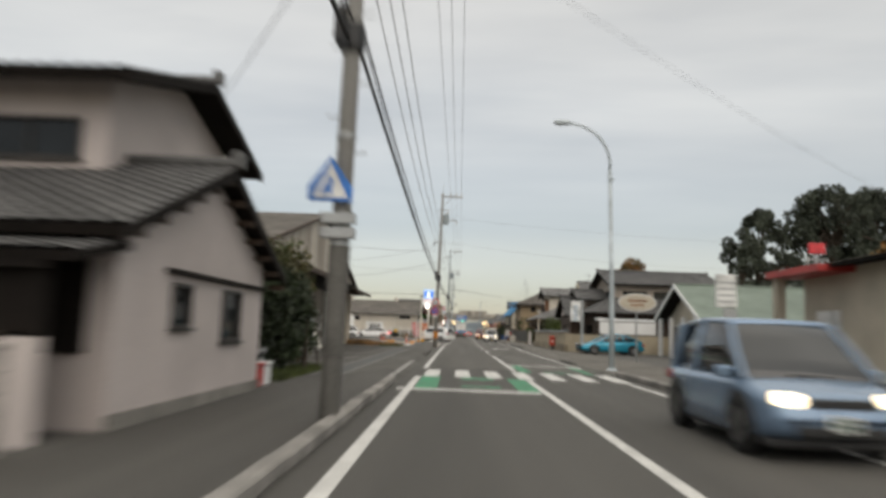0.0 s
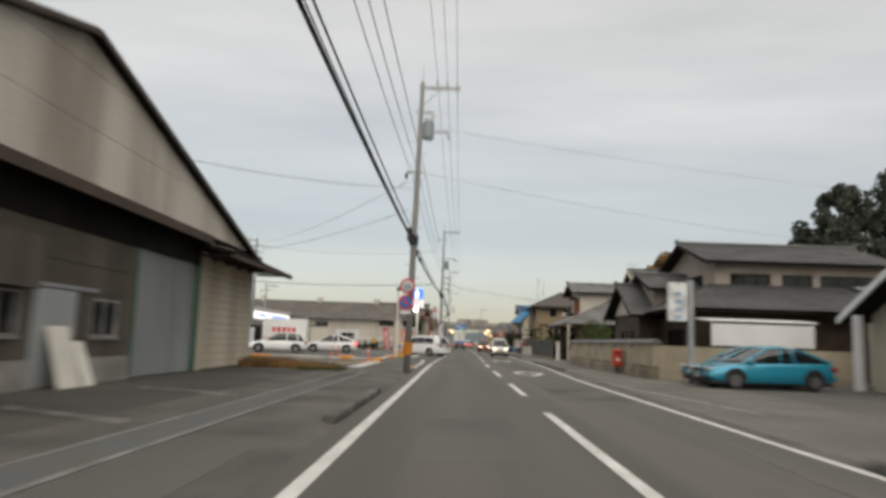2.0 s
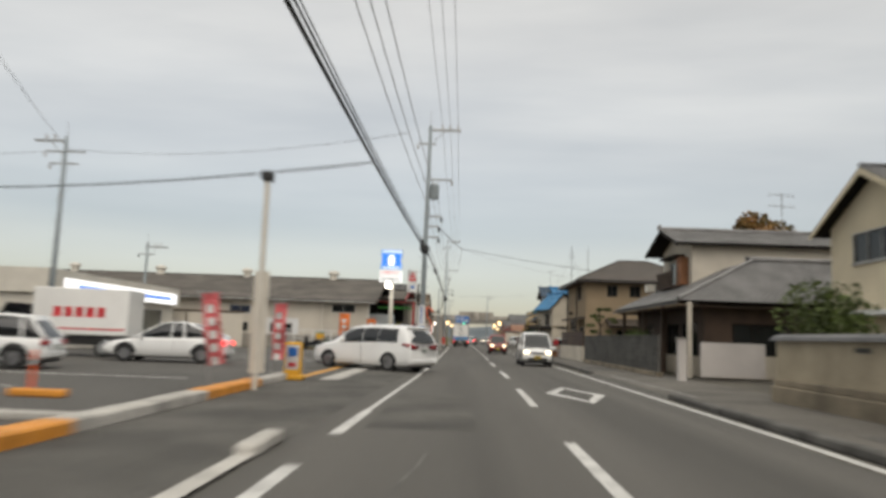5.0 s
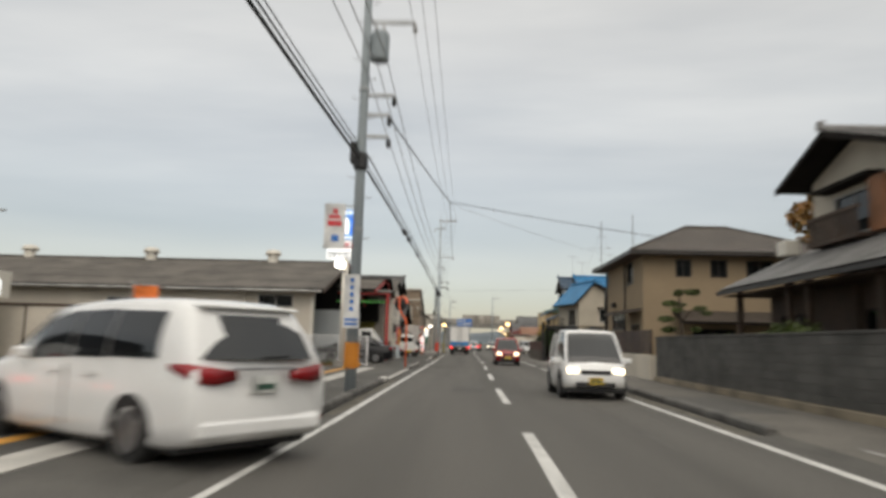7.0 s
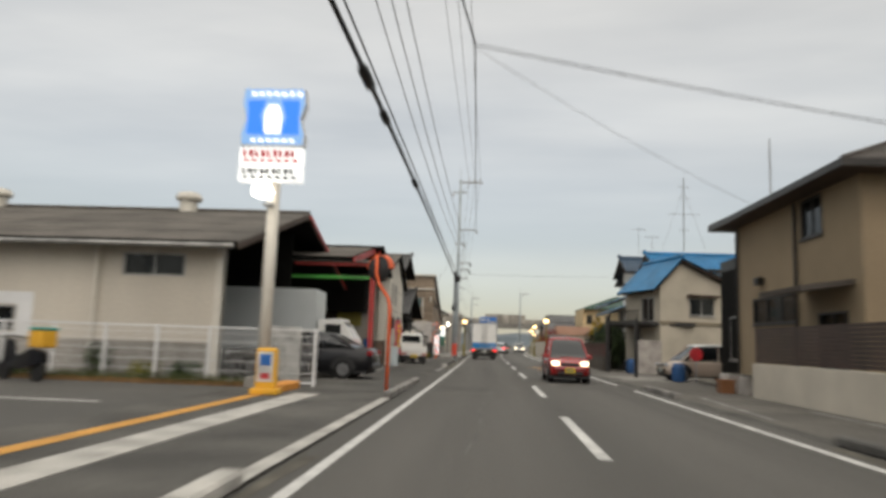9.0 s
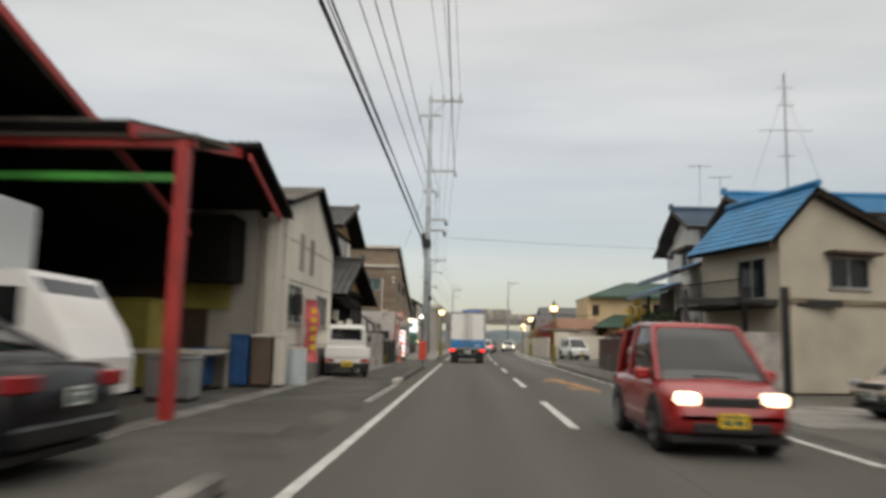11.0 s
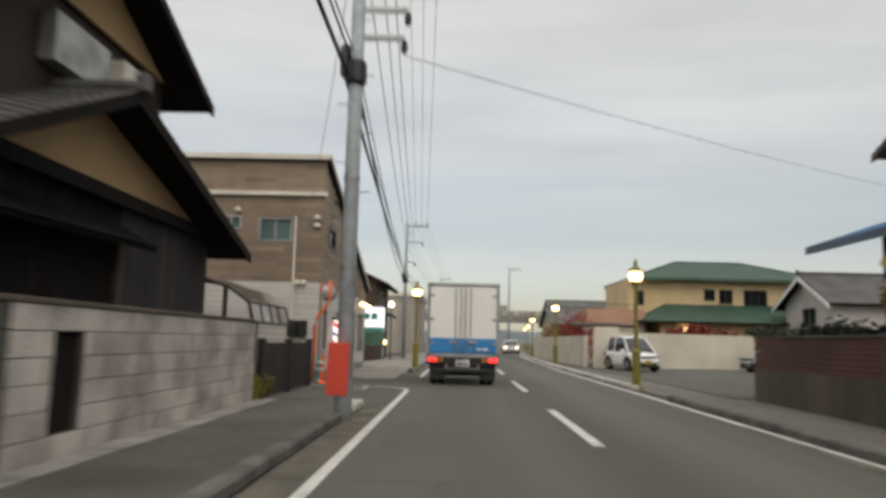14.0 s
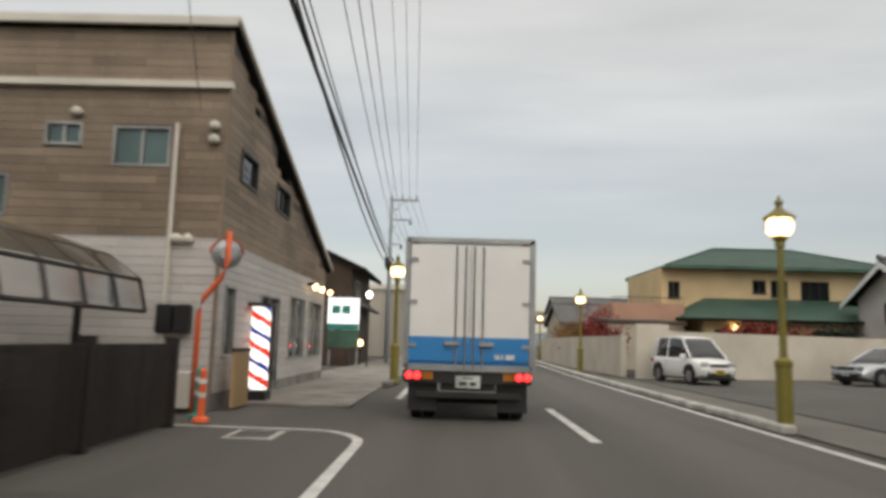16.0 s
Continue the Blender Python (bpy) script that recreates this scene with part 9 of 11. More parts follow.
# lines that leave the row across the road and over the car park
for a, b, s, r, lab in (((PC[0] + 0.65, PC[1], 6.8), (-0.05, 109.8, 7.47), 0.05, 0.020, "dark service cable leaving the pole"), ((-0.05, 109.8, 7.47), (9.6, 111.3, 6.3), 0.05, 0.016, "dark service cable crossing the road"),
                        ((-0.05, 109.8, 7.47), (PD[0] + 1.2, PD[1], 9.1), 0.2, 0.014, "dark service cable rising to the pole"), ((-0.05, 109.8, 7.4), (17.5, 131.0, 6.9), 0.5, 0.007, "thin wire crossing the road"),
                        ((PD[0] + 0.8, PD[1], 6.08), (27.0, 173.0, 9.5), 0.25, 0.009, "dark service cable crossing the road"),
                        ((PB[0], PB[1], 8.0), (30.0, 76.0, 8.8), 0.5, 0.007, "thin wire crossing the road"), ((PB[0], PB[1], 9.9), (40.0, 74.0, 11.4), 0.5, 0.007, "thin wire crossing the road"),
                        ((PB[0] - 0.2, PB[1], 7.6), (-19.6, 93.6, 9.9), 0.5, 0.012, "thin wire over the car park"), ((PB[0] - 0.2, PB[1], 6.4), (-16.0, 70.0, 6.2), 0.5, 0.012, "thin wire over the car park"),
                        ((-2.16, 75.2, 5.1), (-32.0, 88.0, 7.4), 0.8, 0.022, "dark cable over the car park"), ((PB[0] - 0.12, PB[1], 7.3), (-13.0, 47.0, 7.4), 0.4, 0.012, "thin wire to the warehouse"),
                        ((PA[0] - 0.1, PA[1], 7.4), (-12.0, 25.0, 5.6), 0.4, 0.012, "thin grey wire running to a house"), ((PA[0] + 0.1, PA[1], 8.0), (22.0, 34.0, 7.4), 0.5, 0.006, "thin wire crossing the road"),
                        ((-19.6, 93.6, 9.7), (-60.0, 96.0, 9.8), 0.7, 0.012, "thin wire over the car park"), ((-2.2, 85.0, 8.6), (-19.6, 93.6, 9.8), 0.5, 0.010, "thin wire over the car park"),
                        ((PD[0] - 0.1, PD[1], 6.2), (PE[0], PE[1], 5.4), 0.9, 0.022, "dark cable sagging between two poles"), ((PD[0] - 0.1, PD[1], 8.3), (-4.6, 156.1, 5.2), 0.3, 0.008, "thin grey wire running to the shop")):
    wire("service_cable", a, b, s, r, CABLE if r > 0.012 else CABLE_GREY, lab)
# side pole at the back of the car park
p = utility_pole(-19.6, 93.6, 10.4, "slim grey pole behind the car park", POLE_STEEL, hv=2, arms=((9.6, -1.0, 1.0), (9.0, -0.7, 0.7)), clamp=None, side=-1)
p = utility_pole(-23.5, 112.5, 7.4, "slim grey pole behind the shop", POLE_STEEL, hv=2, arms=((6.6, -0.6, 0.6),), clamp=None, steps=False)
p = utility_pole(27.5, 58.5, 8.3, "short concrete pole among trees", POLE, hv=0, clamp=None, steps=False, spike=False)
p = utility_pole(6.3, 224.0, 10.5, "distant grey utility pole", POLE_STEEL, hv=2, clamp=None, steps=False)

# blue crossing sign on the first pole
cx, cy = PA[0] - 0.10, PA[1] - 0.24
s = thing("crossing_sign", (cx, cy, 0), "blue pentagonal crossing sign fixed to the pole", "road sign")
out = [(cx - 0.30, 2.98), (cx + 0.30, 2.98), (cx + 0.30, 3.18), (cx, 3.60), (cx - 0.30, 3.18)]
part("face", extrude(nb(), out, cy, cy + 0.03, "y"), BLUE_SIGN, s)
part("white_triangle", extrude(nb(), [(cx - 0.24, 3.03), (cx + 0.24, 3.03), (cx, 3.50)], cy - 0.01, cy, "y"), WHITE_SIGN, s)
bm = nb()
extrude(bm, [(cx - 0.04, 3.09), (cx + 0.02, 3.09), (cx + 0.04, 3.28), (cx - 0.02, 3.34)], cy - 0.016, cy - 0.01, "y")
extrude(bm, [(cx - 0.13, 3.07), (cx - 0.06, 3.07), (cx - 0.02, 3.20), (cx - 0.06, 3.23)], cy - 0.016, cy - 0.01, "y")
part("symbol", bm, BLUE_SIGN, s)
part("band_clip", box(nb(), cx - 0.04, cx + 0.12, cy + 0.02, cy + 0.14, 3.12, 3.17), GREY_STEEL, s)
for z in (2.78, 2.58):
    part("meter_case", box(nb(), cx - 0.12, cx + 0.36, cy + 0.02, cy + 0.1, z - 0.1, z + 0.06, bevel=0.02), GREY_STEEL, s)
part("notice_band", lathe(nb(), (PA[0], PA[1], 0.9), [(0.146, 0), (0.146, 1.5)], 16), KERB_DARK, pa, "dark sheet wrapped round the pole")


def disc(bm, x, y, z, r, d, seg=28):
    return ring_loft(bm, [[(x + r * math.cos(k * math.tau / seg), q, z + r * math.sin(k * math.tau / seg)) for k in range(seg)] for q in (y, y - d)])


tx, ty = PB[0] - 0.10, PB[1] - 0.30
s = thing("traffic_sign", (tx, ty, 0), "two round traffic signs, red ringed and blue, on the pole", "road sign")
f = part("speed_disc", disc(nb(), tx + 0.03, ty, 3.35, 0.30, 0.02), RED_SIGN, s, "white disc with a red ring")
part("white_centre", disc(nb(), tx + 0.03, ty - 0.02, 3.35, 0.225, 0.006), WHITE_SIGN, f)
marks(s, "y", ty - 0.034, ty - 0.027, [(tx - 0.08, tx, 3.26, 3.44), (tx + 0.05, tx + 0.14, 3.26, 3.44)], FADED_BLUE, "faded_figure")
f = part("no_parking_disc", disc(nb(), tx, ty, 2.72, 0.30, 0.02), RED_SIGN, s, "blue disc with a red ring and slash")
part("blue_centre", disc(nb(), tx, ty - 0.02, 2.72, 0.235, 0.006), BLUE_SIGN, f)
part("slash", extrude(nb(), [(tx - 0.18, 2.85), (tx - 0.13, 2.91), (tx + 0.18, 2.59), (tx + 0.13, 2.53)], ty - 0.036, ty - 0.026, "y"), RED_SIGN, f)
part("plate", box(nb(), tx - 0.2, tx + 0.2, ty - 0.02, ty, 2.28, 2.40), WHITE_SIGN, s)
for z in (3.35, 2.72):
    part("clip", box(nb(), tx - 0.04, tx + 0.06, ty, ty + 0.2, z - 0.02, z + 0.02), GREY_STEEL, s)

# advertising banner and projecting sign on the third pole
s = thing("pole_banner", (PC[0], 95.15, 0), "white vertical banner with blue lettering bars on the pole", "banner")
part("sheet", box(nb(), PC[0] - 0.19, PC[0] + 0.17, 95.18, 95.21, 1.55, 2.82), WHITE_SIGN, s)
for z in (1.6, 2.75):
    part("band", box(nb(), PC[0] - 0.06, PC[0] + 0.06, 95.2, 95.3, z, z + 0.03), GREY_STEEL, s)
marks(s, "y", 95.173, 95.18, [(PC[0] - 0.055, PC[0] + 0.035, 1.95 + 0.17 * k, 2.05 + 0.17 * k) for k in range(5)], BLUE_SIGN)
marks(s, "y", 95.173, 95.18, [(PC[0] - 0.16, PC[0] + 0.14, 1.62, 1.68), (PC[0] - 0.16, PC[0] + 0.14, 1.72, 1.78)], BLUE_SIGN)
s = thing("projecting_sign", (PC[0] - 0.6, 95.4, 0), "white projecting sign with red bars fixed to the pole", "sign")
part("panel", box(nb(), PC[0] - 0.78, PC[0] - 0.28, 95.38, 95.42, 3.45, 4.55), WHITE_SIGN, s)
marks(s, "y", 95.372, 95.38, [(PC[0] - 0.7, PC[0] - 0.36, 4.0, 4.13), (PC[0] - 0.68, PC[0] - 0.4, 4.18, 4.27), (PC[0] - 0.58, PC[0] - 0.46, 4.3, 4.42)], RED_SIGN)
marks(s, "y", 95.372, 95.38, [(PC[0] - 0.6, PC[0] - 0.42, 3.62, 3.78)], BLUE_SIGN)
for z in (3.5, 4.5):
    part("arm", tube(nb(), [(PC[0] - 0.8, 95.4, z), (PC[0], 95.4, z)], 0.015, 6), GREY_STEEL, s)

# tall street lamp with a curved arm
s = thing("street_lamp", (4.65, 24.8, 0), "tall grey street lamp with a curved arm, unlit", "street lamp")
part("pole", tube(nb(), [(4.65, 24.8, 0), (4.62, 24.8, 3.0), (4.52, 24.8, 6.85)], [0.10, 0.08, 0.065], 12), POLE_PALE, s, smooth=True)
arm = [(4.52 - 1.62 * (1 - math.cos(a)) , 24.8 - 0.9 * math.sin(a) * 0.6, 6.85 + 1.4 * math.sin(a)) for a in [k * math.pi / 2 / 9 for k in range(10)]]
part("arm", tube(nb(), arm, 0.045, 10), POLE_PALE, s, smooth=True)
hx, hy, hz = arm[-1]
part("lamp_head", ring_loft(nb(), [[(hx + x, hy + w * math.cos(k * math.tau / 12), hz + 0.02 + 0.75 * w * math.sin(k * math.tau / 12)) for k in range(12)] for x, w in ((0.15, 0.05), (0.0, 0.12), (-0.25, 0.15), (-0.42, 0.10), (-0.48, 0.03))]), POLE_PALE, s, smooth=True)
part("collar", lathe(nb(), (4.56, 24.8, 6.4), [(0.09, 0), (0.1, 0.05), (0.09, 0.12)], 12), POLE_PALE, s)
part("base_plate", lathe(nb(), (4.65, 24.8, 0.0), [(0.2, 0), (0.2, 0.04), (0.13, 0.1)], 12), POLE_PALE, s)


s.location, s.scale = (5.2, 27.7, 0), (1.1, 1.1, 1.14)
def lantern_post(x, y, label, turn=0):
    """An olive-gold post with a thick foot and a lit lantern."""
    t = own("lantern_post", (x, y, 0.03), turn, label, "street lamp", "lantern posts")
    part("foot", lathe(nb(), (0, 0, 0), [(0.17, 0), (0.17, 0.08), (0.125, 0.12), (0.125, 1.0), (0.14, 1.03), (0.14, 1.1), (0.075, 1.16)], 14), OLIVE, t)
    part("shaft", lathe(nb(), (0, 0, 1.1), [(0.062, 0), (0.058, 1.0), (0.05, 1.82), (0.08, 1.86), (0.08, 1.92), (0.05, 1.98)], 12), OLIVE, t)
    part("bowl", lathe(nb(), (0, 0, 3.0), [(0.04, 0), (0.09, 0.06), (0.15, 0.13), (0.15, 0.15)], 12), OLIVE, t)
    part("globe", lathe(nb(), (0, 0, 3.12), [(0.14, 0), (0.20, 0.10), (0.21, 0.20), (0.185, 0.30)], 16), LAMP_WARM, t, "warm lit glass globe")
    for k in range(6):
        a = k * math.tau / 6
        part("cage_bar", tube(nb(), [(0.15 * math.cos(a), 0.15 * math.sin(a), 3.13), (0.217 * math.cos(a), 0.217 * math.sin(a), 3.26), (0.20 * math.cos(a), 0.20 * math.sin(a), 3.42)], 0.009, 5), OLIVE, t)
    part("cap", lathe(nb(), (0, 0, 3.42), [(0.25, 0), (0.25, 0.03), (0.13, 0.12), (0.05, 0.19), (0.05, 0.24), (0.075, 0.28), (0.03, 0.34), (0.008, 0.40)], 14), OLIVE, t)
    return t


first = lantern_post(5.3, 155.6, "olive-gold lantern post with a lit globe at the kerb")
for x, y in ((5.72, 176.4), (6.9, 201.0), (8.9, 226.0), (10.6, 220.3), (10.4, 246.0), (-1.72, 165.2), (-1.3, 190.0), (-0.6, 214.0)):
    copy_thing(first, pose(x, y, 0.03, 0, 0, 20 * (y % 3)))

# tall shop sign: a lit panel on a cream post, with a flood lamp
s = thing("shop_sign", (-4.95, 113.2, 0), "tall lit shop sign with blue motif on a cream post", "sign")
part("post", tube(nb(), [(-5.05, 113.2, 0), (-5.05, 113.2, 5.2)], 0.15, 14), CREAM_STEEL, s, smooth=True)
part("foot", box(nb(), -5.4, -4.7, 112.85, 113.55, 0, 0.28, bevel=0.03), CONCRETE, s)
UP = 0.23
pts = [(u, v + UP) for u, v in [(-5.92, 7.38), (-4.38, 7.38), (-4.34, 7.0), (-4.46, 6.6), (-4.34, 6.2), (-4.36, 5.92), (-5.94, 5.92), (-5.96, 6.2), (-5.84, 6.6), (-5.96, 7.0)]]
cab = part("cabinet", extrude(nb(), [(-5.15 + (u + 5.15) * 1.03, 6.65 + UP + (v - 6.65 - UP) * 1.03) for u, v in pts], 113.05, 113.33, "y"), WHITE_PAINT, s)
part("lit_panel", extrude(nb(), pts, 113.03, 113.05, "y"), SIGN_PALE_LIT, cab, "lit pale blue panel")
for k in (-1, 1):
    c = -5.15 + k * 0.44
    part("blue_motif", extrude(nb(), [(u, v + UP) for u, v in [(c - 0.24, 7.08), (c + 0.24, 7.08), (c + 0.16 + k * 0.06, 6.65), (c + 0.24, 6.18), (c - 0.24, 6.18), (c - 0.16 + k * 0.06, 6.65)]], 113.018, 113.03, "y"), SIGN_BLUE_LIT, cab)
part("white_motif", extrude(nb(), [(u, v + UP) for u, v in [(-5.36, 6.2), (-4.94, 6.2), (-4.92, 6.7), (-5.02, 6.96), (-5.28, 6.96), (-5.38, 6.7)]], 113.01, 113.03, "y"), SIGN_WHITE_LIT, cab)
marks(s, "y", 113.02, 113.03, [(-5.75 + 0.2 * k, -5.62 + 0.2 * k, 7.2 + UP, 7.3 + UP) for k in range(7)] + [(-5.7 + 0.2 * k, -5.57 + 0.2 * k, 5.98 + UP, 6.06 + UP) for k in range(6)], SIGN_WHITE_LIT)
for z0, z1, m in ((5.62, 6.06, RED_SIGN), (5.18, 5.58, BLACK_PLASTIC)):
    p = part("lower_panel", box(nb(), -5.98, -4.32, 113.05, 113.3, z0, z1, bevel=0.02), SIGN_WHITE_DIM, s, "lit white lower panel")
    marks(s, "y", 113.035, 113.045, [(-5.88 + 0.155 * k, -5.80 + 0.155 * k + 0.03 * (k % 2), z0 + 0.20, z1 - 0.06) for k in range(9)] + [(-5.85 + 0.21 * k, -5.72 + 0.21 * k, z0 + 0.07, z0 + 0.14) for k in range(7)], m)
f = part("flood_lamp", lathe(nb(), (-5.28, 112.95, 4.72), [(0.05, 0.0), (0.22, 0.06), (0.26, 0.18), (0.22, 0.32), (0.05, 0.38)], 14), LAMP_WHITE, s, "lit round flood lamp")
part("lamp_bracket", box(nb(), -5.25, -5.0, 113.0, 113.25, 4.55, 4.65), GREY_STEEL, s)
s.location.x -= 0.12


def bollard_sign(x, y, label):
    t = own("parking_sign", (x, y, 0.03), 0, label, "sign", "yellow parking signs")
    part("body", box(nb(), -0.22, 0.22, -0.12, 0.12, 0.12, 1.0, bevel=0.04), YELLOW_PLASTIC, t)
    part("foot", box(nb(), -0.3, 0.3, -0.22, 0.22, 0, 0.14, bevel=0.03), YELLOW_PLASTIC, t)
    part("white_face", box(nb(), -0.17, 0.17, -0.128, -0.12, 0.28, 0.92), WHITE_SIGN, t)
    part("blue_square", box(nb(), -0.12, 0.12, -0.134, -0.128, 0.62, 0.86), BLUE_SIGN, t)
    part("red_square", box(nb(), -0.10, 0.10, -0.134, -0.128, 0.34, 0.46), RED_SIGN, t)
    return t


b = bollard_sign(-4.4, 111.0, "yellow plastic car park sign with blue square")
copy_thing(b, pose(-4.6, 100.6, 0.03))
copy_thing(b, pose(-4.5, 79.0, 0.03))


def banner(x, y, z1, mat, label, w=0.5, rz=0, second=None, lean=0.0):
    t = own("banner_flag", (x, y, 0.03), rz, label, "banner", "advertising banners")
    t.rotation_euler.y = radians(lean)
    part("stick", tube(nb(), [(0, 0, 0), (0, 0, z1 + 0.08)], 0.014, 6), GREY_STEEL, t)
    part("cross_stick", tube(nb(), [(0, 0, z1), (w, 0, z1)], 0.01, 6), GREY_STEEL, t)
    part("base", lathe(nb(), (0, 0, 0), [(0.18, 0), (0.18, 0.08), (0.05, 0.12)], 12), CONCRETE, t)
    bm, n = nb(), 10
    rows = []
    for i in range(n + 1):
        z = z1 - (z1 - 0.55) * i / n
        rows.append([(0.02, 0.05 * math.sin(i * 0.9), z), (w * 0.5, 0.05 * math.sin(i * 0.9 + 0.8), z), (w, 0.06 * math.sin(i * 0.9 + 1.6), z)])
    ring_loft(bm, rows, cap=False, closed=False)
    c = part("cloth", bm, mat, t)
    for k in range(5):
        z = z1 - 0.25 - k * 0.26
        part("lettering_bar", box(nb(), w * 0.3, w * 0.72, -0.085, -0.078, z - 0.16, z), second or WHITE_SIGN, c)
    return t


banner(-5.3, 100.3, 2.15, ORANGE_CLOTH, "orange banner flag with pale lettering bars", 0.5, 6)
banner(-5.0, 74.0, 2.0, PINK_CLOTH, "pink-red banner flag leaning in the wind", 0.34, 10, lean=-9)
banner(-4.9, 78.2, 2.0, PINK_CLOTH, "pink-red banner flag at the kerb", 0.34, -4)
banner(-5.35, 91.2, 2.15, ORANGE_CLOTH, "orange banner flag beside the car park", 0.45, 8)
banner(-4.45, 133.2, 2.35, PINK_CLOTH, "red and yellow banner flag against the shed", 0.6, 62, YELLOW_CLOTH)
t = own("lot_lamp", (-4.45, 75.2, 0), 0, "slim cream car park lamp post", "street lamp")
part("post", tube(nb(), [(0, 0, 0), (0, 0, 4.6)], 0.06, 10), CREAM_STEEL, t)
part("lamp_head", box(nb(), -0.12, 0.12, -0.14, 0.14, 4.6, 4.82, bevel=0.03), BLACK_STEEL, t)
part("panel", box(nb(), -0.16, 0.16, 0.05, 0.09, 0.4, 2.6), CREAM_STEEL, t)
for x, y in ((-7.9, 69.8), (-8.0, 73.0), (-5.25, 66.3)):
    t = own("marker_post", (x, y, 0.03), 0, "orange rubber marker post in the car park", "bollard", "orange marker posts")
    part("base", lathe(nb(), (0, 0, 0), [(0.12, 0), (0.12, 0.04), (0.05, 0.06)], 12), ORANGE_PLASTIC, t)
    part("post", lathe(nb(), (0, 0, 0.05), [(0.045, 0), (0.04, 0.7), (0.02, 0.73)], 10), ORANGE_PLASTIC, t)
    part("reflector", lathe(nb(), (0, 0, 0.5), [(0.048, 0), (0.046, 0.1)], 10), WHITE_SIGN, t)
k = own("island_kerb", (0, 69.2, 0.03), 0, "low pale kerb with orange painted stones across the car park", "kerb")
for n in range(16):
    x = -14.4 + 0.6 * n
    part("kerb_stone", box(nb(), x + 0.004, x + 0.596, -0.12, 0.12, 0, 0.12, bevel=0.02), KERB_ORANGE if n in (3, 4, 12) else KERB_PALE, k)
k = own("wheel_stop", (-7.4, 72.2, 0.03), 0, "orange painted wheel stop in the car park", "kerb", "wheel stops")
part("block", box(nb(), -0.5, 0.5, -0.1, 0.1, 0, 0.14, bevel=0.03), KERB_ORANGE, k)


def traffic_mirror(x, y, z, mx, my, label, turn, face_r=0.32, back=None):
    """A round convex mirror on a bent orange post."""
    t = own("traffic_mirror", (x, y, 0), 0, label, "traffic mirror", "traffic mirrors")
    part("post", tube(nb(), [(0, 0, 0), (0, 0, z - 1.0), (mx * 0.15, my * 0.15, z - 0.75), (mx * 0.8, my * 0.8, z - 0.40), (mx, my, z - 0.15), (mx, my, z + 0.35)], 0.045, 10), ORANGE_PLASTIC, t, smooth=True)
    d = Vector((math.sin(radians(turn)), -math.cos(radians(turn)), 0))
    a = Vector((d.y, -d.x, 0))
    c = Vector((mx, my, z)) + d * 0.10
    ringf = lambda r, off: [c + d * off + (a * math.cos(k * math.tau / 24) + Vector((0, 0, 1)) * math.sin(k * math.tau / 24)) * r for k in range(24)]
    m = part("housing", ring_loft(nb(), [ringf(face_r * 0.5, -0.09), ringf(face_r, -0.03), ringf(face_r * 1.05, 0.03)]), back or ORANGE_PLASTIC, t)
    part("mirror_face", ring_loft(nb(), [ringf(face_r * 0.98, 0.02), ringf(face_r * 0.8, 0.05), ringf(face_r * 0.5, 0.075), ringf(0.02, 0.09)]), MIRROR, m, smooth=True)
    part("hood", ring_loft(nb(), [[c + d * o + (a * math.cos(k * math.pi / 14) + Vector((0, 0, 1)) * math.sin(k * math.pi / 14)) * face_r * r for k in range(15)] + [c + d * o + (a * math.cos(k * math.pi / 14) + Vector((0, 0, 1)) * math.sin(k * math.pi / 14)) * face_r * (r - 0.05) for k in range(14, -1, -1)] for o, r in ((-0.05, 1.1), (0.16, 1.12))]), ORANGE_PLASTIC, m)
    return t


traffic_mirror(-2.12, 113.6, 3.1, -0.38, 0.0, "orange roadside mirror on a bent post", 150, 0.33, BLACK_PLASTIC)
traffic_mirror(-4.1, 155.25, 2.62, 0.38, 0.1, "orange roadside mirror before the barber shop", 205, 0.24, GREY_STEEL)
